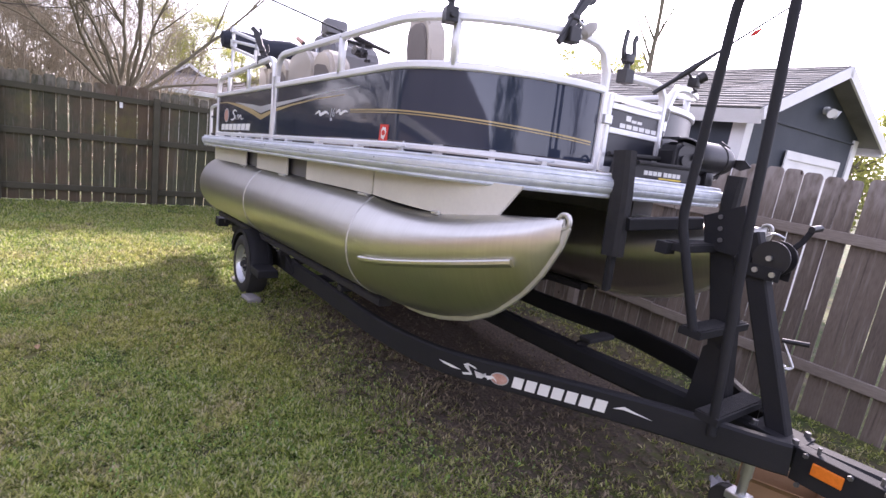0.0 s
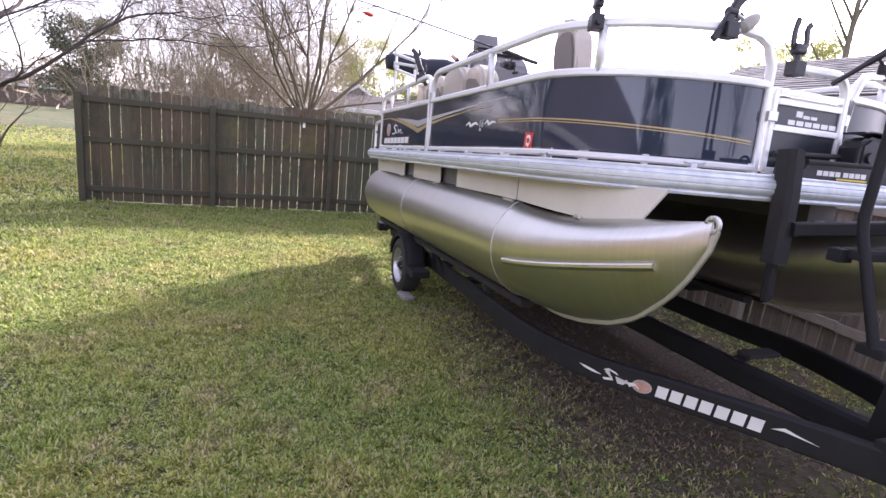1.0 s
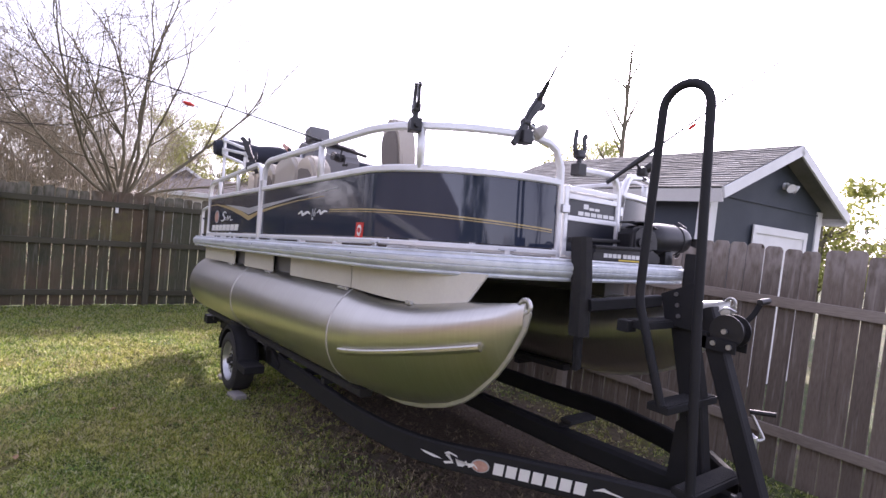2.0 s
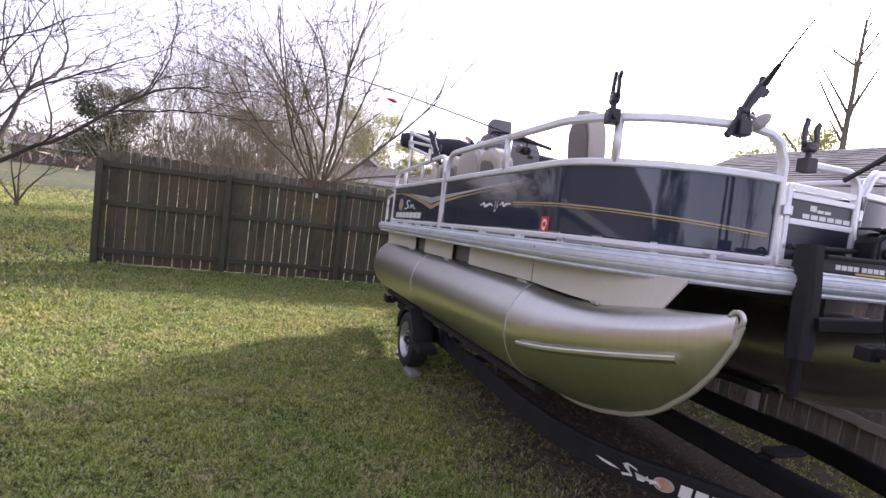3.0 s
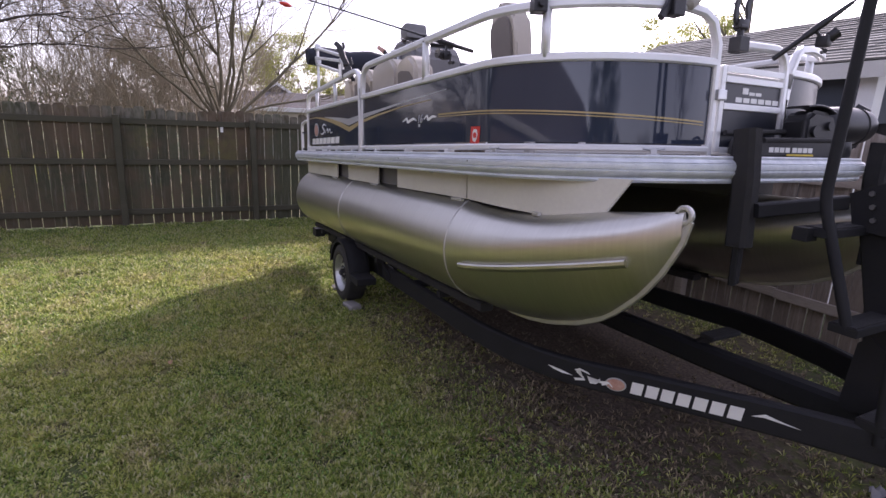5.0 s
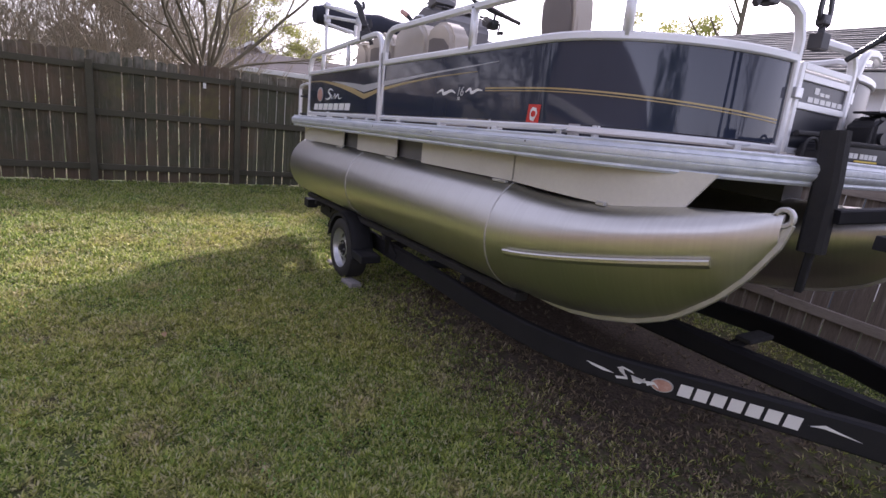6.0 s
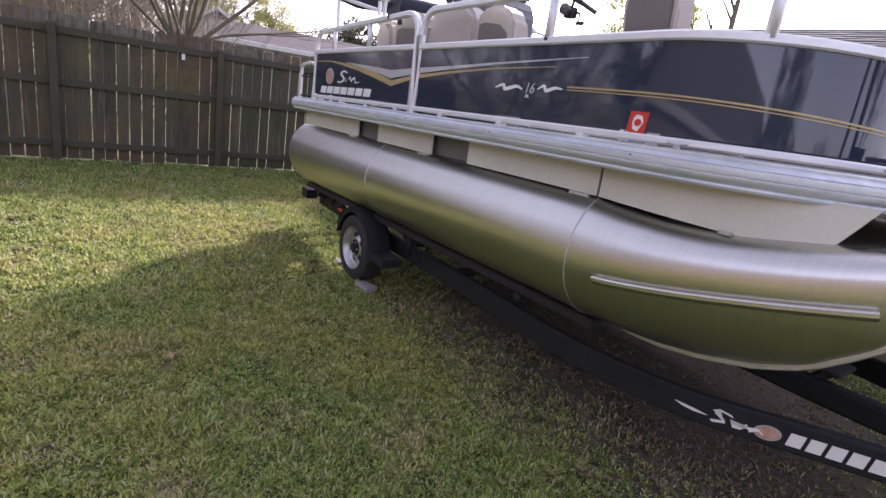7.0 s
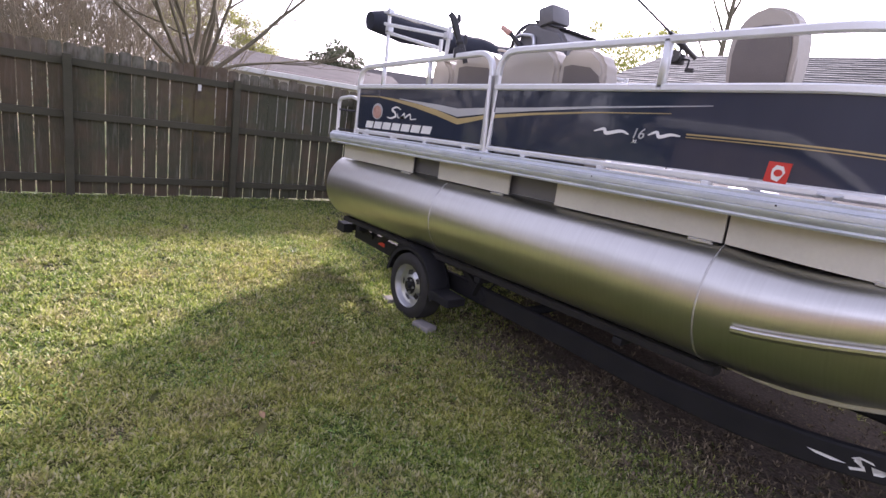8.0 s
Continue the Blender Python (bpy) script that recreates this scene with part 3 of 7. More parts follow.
def build_pontoon(cy):
    xs = [0.02, 0.035] + [0.1 + 3.9 * i / 12 for i in range(13)] + [4.033, 4.037] + [4.05 + 1.30 * (i / 28) for i in range(1, 29)]
    bm = bmesh.new()
    rings, n = [], 36
    for k, x in enumerate(xs):
        w, top, bot, mid = pontoon_ring(x)
        s = 0.95 if k == 0 else 1.0
        u = max(0, min(1, (x - 4.035) / 1.315))
        ring = []
        for i in range(n):
            a = 2 * math.pi * i / n
            c, sn = math.cos(a), math.sin(a)
            e = 1.0 if sn > 0 else 1.0 + 0.55 * min(1, u * 2.2)
            yy = math.copysign(abs(c) ** e, c) * w * s
            zz = mid + (sn * (top - mid) if sn > 0 else sn * (mid - bot)) * s
            ring.append(bm.verts.new((x, cy + yy, zz)))
        rings.append(ring)
    for r0, r1 in zip(rings, rings[1:]):
        for j in range(n):
            bm.faces.new((r0[j], r0[(j + 1) % n], r1[(j + 1) % n], r1[j]))
    bm.faces.new(rings[0])
    bm.faces.new(rings[-1][::-1])
    seam = xs.index(4.037)
    pt = part("pontoon", bm, ALU, boat, "brushed aluminium pontoon tube", True)
    sharp = [n * seam <= e.vertices[0] < n * (seam + 1) and n * seam <= e.vertices[1] < n * (seam + 1) for e in pt.data.edges]
    pt.data.attributes.get("sharp_edge").data.foreach_set("value", [q or e.use_edge_sharp for q, e in zip(sharp, pt.data.edges)])
    # welded seams
    for x in (1.88, 4.033) if cy < CY else (1.88,):
        w, top, bot, mid = pontoon_ring(x)
        bm = bmesh.new()
        ring = [(x, cy + (w + 0.001) * math.cos(2 * math.pi * i / 40), mid + (w + 0.001) * math.sin(2 * math.pi * i / 40)) for i in range(40)]
        sweep(bm, ring, circle(0.0045, 6), closed=True, up=Vector((1, 0, 0)))
        part("weld_seam", bm, ALU_WELD, pt)
    # stem bar with the tow eye
    bm = bmesh.new()
    pts = []
    for i in range(17):
        x = 4.12 + 1.23 * i / 16
        w, top, bot, mid = pontoon_ring(x)
        pts.append((x, cy, bot - 0.004))
    pts.append((5.375, cy, -0.215))
    sweep(bm, pts, squircle(0.014, 0.034, 0.004), up=Vector((-1, 0, 0.3)))
    part("stem_bar", bm, ALU_WELD, pt, "welded keel bar")
    bm = bmesh.new()
    ring = [(5.35 + 0.030 * math.cos(2 * math.pi * i / 20), cy, -0.196 + 0.030 * math.sin(2 * math.pi * i / 20)) for i in range(20)]
    sweep(bm, ring, squircle(0.020, 0.020, 0.005), closed=True, up=Vector((0, 1, 0)))
    sweep(bm, [(5.20, cy, -0.235), (5.335, cy, -0.205)], squircle(0.02, 0.05, 0.004))
    part("tow_eye", bm, ALU_WELD, pt, "plate with a round towing eye")
    # lifting strake on the outer flank
    sgn = -1 if cy < CY else 1
    bm = bmesh.new()
    pts = []
    for i in range(15):
        x = 4.21 + 0.96 * i / 14
        w, top, bot, mid = pontoon_ring(x)
        z = -0.590 + 0.180 * (i / 14) ** 1.25
        h = (z - mid) / ((top - mid) if z > mid else (mid - bot))
        pts.append((x, cy + sgn * (w * math.sqrt(max(0.05, 1 - h * h)) + 0.010), z))
    sweep(bm, pts, squircle(0.045, 0.028, 0.010), up=Vector((0, -sgn * 0.9, 1)))
    part("strake", bm, ALU, pt, "bolted lifting strake")
    # bracket wall under the deck
    bm = bmesh.new()
    box(bm, 0.10, 4.45, cy - 0.14, cy + 0.12, -0.26, -0.062)
    part("riser", bm, CONSOLE_DARK, boat, "dark riser bracket between pontoon and deck")
    return pt


build_pontoon(0.315)
build_pontoon(BEAM - 0.315)


def skirt_y(x):
    """The skirt turns in with the bow."""
    u = max(0.0, (x - 4.25) / 0.82)
    return 0.125 + 0.22 * u ** 2.2


def build_skirts():
    for x0, x1 in ((0.10, 1.38), (1.75, 2.56), (2.98, 4.025), (4.04, 5.06)):
        bm = bmesh.new()
        last = x1 > 4.5
        n = 10 if last else 1
        lo = -0.236
        cols = []
        for i in range(n + 1):
            xt = x0 + (x1 - x0) * i / n
            xb = x0 + (x1 - (0.12 if last else 0) - x0) * i / n
            cols.append([bm.verts.new((x, skirt_y(x) + d, z)) for x, z, d in ((xt, -0.075, 0), (xb, lo - 0.036 * last * i / n, 0), (xb, lo - 0.036 * last * i / n, 0.012), (xt, -0.075, 0.012))])
        for p, q in zip(cols, cols[1:]):
            for k in range(4):
                bm.faces.new((p[k], p[(k + 1) % 4], q[(k + 1) % 4], q[k]))
        bm.faces.new(cols[0])
        bm.faces.new(cols[-1][::-1])
        sk = part("skirt_panel", bm, SKIRT, boat, "ivory under-deck skirt panel")
        if not last:
            bm = bmesh.new()
            box(bm, x1 - 0.16, x1 - 0.04, 0.112, 0.137, lo - 0.018, lo - 0.002, 0.003)
            part("clip", bm, ALU_WELD, sk, "small aluminium clip")
    for x, z in ((3.55, -0.10), (4.62, -0.258)):
        bm = bmesh.new()
        y = skirt_y(x)
        box(bm, x, x + 0.05, y - 0.012, y + 0.01, z - 0.01, z + 0.008, 0.003)
        part("clip", bm, ALU_WELD, boat, "small aluminium clip")


build_skirts()

# ---- trailer ----
trailer = thing("boat_trailer", pose(0, 0, 0), "black steel boat trailer with white lettering, parked on the lawn", "trailer")


def near_rail():
    """The side rail's centre line: straight under the pontoon, then bent in to the tongue."""
    return smooth_path([(0.10, 0.40, 0.355), (1.5, 0.40, 0.385), (3.0, 0.38, 0.45), (3.9, 0.37, 0.485), (4.56, 0.425, 0.545), (5.10, 0.645, 0.61), (5.64, 0.875, 0.672), (6.05, 1.05, 0.70), (6.14, 1.09, 0.708)], 5)


for flip in (False, True):
    pts = [tuple(p) for p in near_rail()]
    if flip:
        pts = [(x, BEAM - y, z) for x, y, z in pts if x < 5.30] + [(5.60, 1.70, 0.655), (5.80, 1.52, 0.66), (5.95, 1.385, 0.66)]
    tube_part("frame_rail", pts, 0.055, BLACK, trailer, "black box-section side rail", h=0.145, flat=True)
tube_part("tongue", [(2.6, CY, 0.50), (4.9, CY, 0.585), (5.9, CY, 0.645), (7.9, CY, 0.77)], 0.10, BLACK, trailer, "black box-section tongue", h=0.13, flat=True)
tube_part("cross_member", [(0.35, 0.3, 0.44), (0.35, BEAM - 0.3, 0.44)], 0.06, BLACK, trailer, flat=True)
tube_part("cross_member", [(2.7, 0.42, 0.46), (2.7, BEAM - 0.42, 0.46)], 0.06, BLACK, trailer, flat=True)
tube_part("axle", [(1.62, 0.2, 0.31), (1.62, BEAM - 0.2, 0.31)], 0.06, BLACK, trailer, flat=True)


def build_wheel(y, sgn):
    w = thing("wheel", pose(1.62, y, 0.295), "", "")
    for k in ("label", "category"):
        if k in w:
            del w[k]
    w.parent = trailer
    bm = bmesh.new()
    prof = [(0.183, -0.088), (0.215, -0.104), (0.262, -0.100), (0.288, -0.084), (0.295, -0.04), (0.295, 0.04), (0.288, 0.084), (0.262, 0.100), (0.215, 0.104), (0.183, 0.088)]
    n = 40
    rings = [[bm.verts.new((r * math.cos(2 * math.pi * i / n), yy, r * math.sin(2 * math.pi * i / n))) for r, yy in prof] for i in range(n)]
    for i in range(n):
        for j in range(len(prof)):
            a, b = rings[i], rings[(i + 1) % n]
            k = (j + 1) % len(prof)
            bm.faces.new((a[j], a[k], b[k], b[j]))
    part("tyre", bm, RUBBER, w, "", True)
    bm = bmesh.new()
    o = sgn
    prof = [(0.192, 0.096 * o), (0.182, 0.090 * o), (0.168, 0.050 * o), (0.125, 0.035 * o), (0.095, 0.058 * o), (0.06, 0.062 * o), (0.035, 0.060 * o), (0.0, 0.060 * o)]
    rings = [[bm.verts.new((r * math.cos(2 * math.pi * i / n), yy, r * math.sin(2 * math.pi * i / n))) for r, yy in prof[:-1]] for i in range(n)]
    for i in range(n):
        for j in range(len(prof) - 2):
            a, b = rings[i], rings[(i + 1) % n]
            bm.faces.new((a[j], a[j + 1], b[j + 1], b[j]))
    c = bm.verts.new((0, prof[-1][1], 0))
    for i in range(n):
        bm.faces.new((rings[i][-1], rings[(i + 1) % n][-1], c))
    part("rim", bm, STEEL, w, "galvanised spoked rim", True)
    bm = bmesh.new()
    cyl(bm, (0, 0.055 * o, 0), (0, 0.10 * o, 0), 0.032, 0.026, 16)
    part("hub_cap", bm, PLASTIC, w)
    bm = bmesh.new()
    cyl(bm, (0, 0.0605 * o, 0), (0, 0.066 * o, 0), 0.074, n=24)
    part("hub_plate", bm, BLACK, w, "dark hub plate")
    for i in range(5):
        a = 2 * math.pi * i / 5
        bm = bmesh.new()
        cyl(bm, (0.057 * math.cos(a), 0.055 * o, 0.057 * math.sin(a)), (0.057 * math.cos(a), 0.08 * o, 0.057 * math.sin(a)), 0.010, n=6)
        part("lug_nut", bm, STEEL, w)
        bm = bmesh.new()
        a += math.pi / 5
        ring = [(r * math.cos(a + t), yy * o, r * math.sin(a + t)) for r, yy, ts in ((0.140, 0.0435, (-0.20, 0, 0.20)), (0.100, 0.0595, (0.22, 0, -0.22))) for t in ts]
        vs = [bm.verts.new(p) for p in ring]
        vs2 = [bm.verts.new((p[0], p[1] + 0.004 * o, p[2])) for p in ring]
        bm.faces.new(vs)
        bm.faces.new(vs2[::-1])
        for k in range(6):
            bm.faces.new((vs[k], vs[(k + 1) % 6], vs2[(k + 1) % 6], vs2[k]))
        part("rim_slot", bm, PLASTIC, w, "dark opening in the rim")
    # fender
    bm = bmesh.new()
    arc = [(1.62 + 0.345 * math.cos(t), y, 0.295 + 0.345 * math.sin(t)) for t in (math.radians(8 + 164 * i / 20) for i in range(21))]
    arc = [(1.99, y, 0.30), *arc]
    sweep(bm, arc, [(0.105, -0.028), (0.108, 0.0), (0.095, 0.010), (0.03, 0.014), (-0.03, 0.014), (-0.095, 0.010), (-0.108, 0.0), (-0.105, -0.028), (-0.099, -0.002), (0.099, -0.002)], up=Vector((0.001, 0, 1)))
    part("fender", bm, BLACK, trailer, "rounded black fender", True)
    bm = bmesh.new()
    box(bm, 1.945, 2.20, y - 0.105, y + 0.085, 0.315, 0.385, 0.012)
    part("fender_step", bm, BLACK, trailer)


build_wheel(0.178, -1)
build_wheel(BEAM - 0.178, 1)

# ---- fences ----


def picket_mesh(name, w, h, t, material):
    """A dog-eared fence board standing on z = 0, thin along y."""
    bm = bmesh.new()
    c = w * 0.22
    o = [(-w / 2, 0), (w / 2, 0), (w / 2, h - c), (w / 2 - c * 0.45, h - c * 0.25), (w / 2 - c, h), (-w / 2 + c, h), (-w / 2 + c * 0.45, h - c * 0.25), (-w / 2, h - c)]
    a = [bm.verts.new((x, -t / 2, z)) for x, z in o]
    b = [bm.verts.new((x, t / 2, z)) for x, z in o]
    bm.faces.new(a)
    bm.faces.new(b[::-1])
    for i in range(len(o)):
        j = (i + 1) % len(o)
        bm.faces.new((a[i], b[i], b[j], a[j]))
    bmesh.ops.recalc_face_normals(bm, faces=bm.faces)
    me = bpy.data.meshes.new(name)
    bm.to_mesh(me)
    bm.free()
    me.materials.append(material)
    return me


def build_yard_fence(name, start, end, height, rails, wood, railwood, posts, label, rail_side, lean=0.3, low=0.02, wide=0.133):
    """Rails and posts on one side of a row of boards from start to end (plan)."""
    a, b = Vector((*start, 0)), Vector((*end, 0))
    d = (b - a)
    ang = math.degrees(math.atan2(d.y, d.x))
    f = thing(name, pose(a.x, a.y, 0, 0, 0, ang), label, "fence", kind="structure")
    L = d.length
    for z in rails:
        bm = bmesh.new()
        n = int(L / 2.4) + 1
        for i in range(n):
            x0, x1 = L * i / n + 0.002, L * (i + 1) / n - 0.002
            dz = random.uniform(-0.012, 0.012)
            box(bm, x0, x1, rail_side * 0.012 if rail_side > 0 else -0.052, 0.052 if rail_side > 0 else -0.012, z - 0.044 + dz, z + 0.044 + dz, 0.004)
        part("fence_rail", bm, railwood, f)
    for s in posts:
        bm = bmesh.new()
        y0, y1 = (0.054, 0.144) if rail_side > 0 else (-0.144, -0.054)
        box(bm, s - 0.045, s + 0.045, y0, y1, -0.1, height - 0.09, 0.006)
        part("fence_post", bm, railwood, f)
    meshes = [picket_mesh("picket", wide + 0.003 * k, height + 0.012 * (k - 1), 0.017, wood) for k in range(4)]
    x = 0.07
    while x < L - 0.05:
        m = pose(x, random.uniform(-0.003, 0.003), low + random.uniform(-0.015, 0.015), 0, random.uniform(-lean, lean), random.uniform(-0.8, 0.8))
        shared("picket", random.choice(meshes), f, m)
        x += 0.1475 + random.uniform(-0.006, 0.007)
    return f


FENCE_X, FENCE_Y = -3.0, 3.62
build_yard_fence("fence_west", (FENCE_X - 0.03, -4.06), (FENCE_X - 0.03, FENCE_Y + 0.02), 1.84, (0.22, 1.03, 1.66), WOOD_A, RAILWOOD_A,
                 (0.03, 1.97, 3.96, 5.9), "mossy grey-green weathered wooden picket fence", -1)
build_yard_fence("fence_north", (FENCE_X, FENCE_Y + 0.03), (8.6, FENCE_Y + 0.03), 1.985, (0.41, 1.515), WOOD_B, RAILWOOD_B,
                 (1.2, 3.6, 6.0, 10.4), "brown-grey weathered wooden fence with dog-eared boards", -1, low=-0.02, wide=0.128)

# ---- shed ----
shed = thing("garden_shed", pose(3.71, 5.14, 0, 0, 0, -3.5), "slate-blue shed with white trim and grey shingle roof", "shed")
SH_L, SH_W, SH_E, SH_R = 4.25, 3.15, 2.76, 3.44          # length towards -x, width, eave and ridge heights


def build_shed():
    bm = bmesh.new()
    box(bm, -SH_L, 0, 0, SH_W, 0, SH_E - 0.05)
    for x0, x1 in ((-0.10, 0.0), (-SH_L, -SH_L + 0.1)):
        v = [bm.verts.new(p) for p in ((x0, 0, SH_E - 0.05), (x0, SH_W, SH_E - 0.05), (x0, SH_W / 2, SH_R - 0.08), (x1, 0, SH_E - 0.05), (x1, SH_W, SH_E - 0.05), (x1, SH_W / 2, SH_R - 0.08))]
        for f in ((0, 1, 2), (3, 5, 4), (0, 2, 5, 3), (1, 4, 5, 2), (0, 3, 4, 1)):
            bm.faces.new([v[i] for i in f])
    part("wall", bm, SHED_WALL, shed, "slate-blue board wall")
    slope = math.atan2(SH_R - SH_E, SH_W / 2)
    run = (SH_W / 2 + 0.28) / math.cos(slope)
    for sgn in (-1, 1):
        base = Matrix.Translation((0.28, SH_W / 2, SH_R)) @ Matrix.Rotation(-sgn * slope, 4, "X")
        bm = bmesh.new()
        box(bm, -SH_L - 0.56, 0, min(0, sgn * run), max(0, sgn * run), -0.05, -0.005, m=base)
        roof = part("roof", bm, SHINGLE, shed)
        n = 18
        for i in range(n):
            y1, y0 = sgn * run * i / n, sgn * (run * (i + 1) / n + 0.015)
            tilt = base @ Matrix.Translation((0, y1, 0)) @ Matrix.Rotation(sgn * 0.10, 4, "X")
            bm = bmesh.new()
            x = -SH_L - 0.57
            while x < 0.0:
                w = random.uniform(0.26, 0.36)
                box(bm, x, min(x + w - 0.003, 0.01), min(0, y0 - y1), max(0, y0 - y1), -0.004, random.uniform(0.010, 0.016), m=tilt)
                x += w
            part("shingle_course", bm, SHINGLE, roof)
        bm = bmesh.new()
        box(bm, 0.0, 0.03, min(0, sgn * run), max(0, sgn * run), -0.125, 0.005, m=base)
        part("barge_board", bm, TRIM, shed)
        bm = bmesh.new()
        box(bm, -SH_L - 0.5, -0.002, sgn * run - 0.012, sgn * run + 0.012, -0.17, -0.005, m=base)
        part("fascia", bm, TRIM, shed)
        bm = bmesh.new()
        ye = SH_W / 2 + sgn * (SH_W / 2 + 0.02)
        box(bm, -0.14, 0.025, min(ye, ye - sgn * 0.16) , max(ye, ye - sgn * 0.16), 0, SH_E - 0.09, 0.004)
        part("corner_board", bm, TRIM, shed)
    d = part("door", one_box(0.002, 0.03, 1.12, 2.62, 0.02, 2.2, 0.003), TRIM, shed, "white double door")
    for y0, y1 in ((1.05, 1.15), (2.58, 2.68)):
        part("door_trim", one_box(0.031, 0.05, y0, y1, 0.02, 2.2, 0.004), TRIM, d)
    part("door_trim", one_box(0.031, 0.052, 1.05, 2.68, 2.2, 2.31, 0.004), TRIM, d)
    part("drip_strip", one_box(0.001, 0.022, 0.03, SH_W - 0.03, 2.60, 2.625, 0.003), SHED_WALL, shed)
    bm = bmesh.new()
    cyl(bm, (0, 1.85, 2.93), (0.05, 1.85, 2.93), 0.05)
    lamp = part("flood_light", bm, TRIM, shed, "white twin flood light")
    for dy in (-0.09, 0.09):
        bm = bmesh.new()
        cyl(bm, (0.05, 1.85 + dy * 0.4, 2.93), (0.14, 1.85 + dy, 2.88), 0.03, 0.065, 16)
        part("lamp_head", bm, TRIM, lamp)


build_shed()

# ---- boat: markings on the panels ----
long_panel = [o for o in boat.children if o.name.startswith("side_panel")][1]
rear_panel = [o for o in boat.children if o.name.startswith("side_panel")][0]
FACE = RAIL_IN - 0.0055


def flat_shape(name, pts, material, parent, y=FACE, label=""):
    """A thin decal on the starboard panel from (x, z) corners."""
    bm = bmesh.new()
    a = [bm.verts.new((x, y, z)) for x, z in pts]
    b = [bm.verts.new((x, y + 0.0022, z)) for x, z in pts]
    bm.faces.new(a)
    bm.faces.new(b[::-1])
    for i in range(len(pts)):
        j = (i + 1) % len(pts)
        bm.faces.new((a[i], a[j], b[j], b[i]))
    return part(name, bm, material, parent, label)


def band(name, line, material, parent, y=FACE, label=""):
    """A tapering band; line holds (x, upper z, lower z)."""
    return flat_shape(name, [(x, u) for x, u, d in line] + [(x, d) for x, u, d in reversed(line)], material, parent, y, label)


def bars(name, x, z, n, w, h, gap, slant, material, parent, y=FACE, rise=0.0, label=""):
    """A row of slanted plain blocks in place of lettering."""
    bm = bmesh.new()
    for i in range(n):
        x0, z0 = x + i * (w + gap), z + rise * i
        c = [(x0, z0), (x0 + w, z0), (x0 + w + slant, z0 + h), (x0 + slant, z0 + h)]
        a = [bm.verts.new((p, y, q)) for p, q in c]
        b = [bm.verts.new((p, y + 0.0022, q)) for p, q in c]
        bm.faces.new(a)
        bm.faces.new(b[::-1])
        for k in range(4):
            bm.faces.new((a[k], a[(k + 1) % 4], b[(k + 1) % 4], b[k]))
    return part(name, bm, material, parent, label)


def ribbon(name, pts, width, material, parent, y=FACE, label=""):
    """A brush-like stroke in the panel's plane, thin at both ends."""
    p = smooth_path([(x, 0, z) for x, z in pts], 6)
    n = len(p)
    top, low = [], []
    for i, v in enumerate(p):
        d = (p[min(i + 1, n - 1)] - p[max(i - 1, 0)]).normalized()
        k = width * (0.35 + 0.65 * math.sin(math.pi * i / (n - 1)))
        top.append((v.x - d.z * k / 2, v.z + d.x * k / 2))
        low.append((v.x + d.z * k / 2, v.z - d.x * k / 2))
    return flat_shape(name, top + low[::-1], material, parent, y, label)


def disc(name, x, z, rx, rz, material, parent, y=FACE, label=""):
    return flat_shape(name, [(x + rx * math.cos(2 * math.pi * i / 24), z + rz * math.sin(2 * math.pi * i / 24)) for i in range(24)], material, parent, y, label)


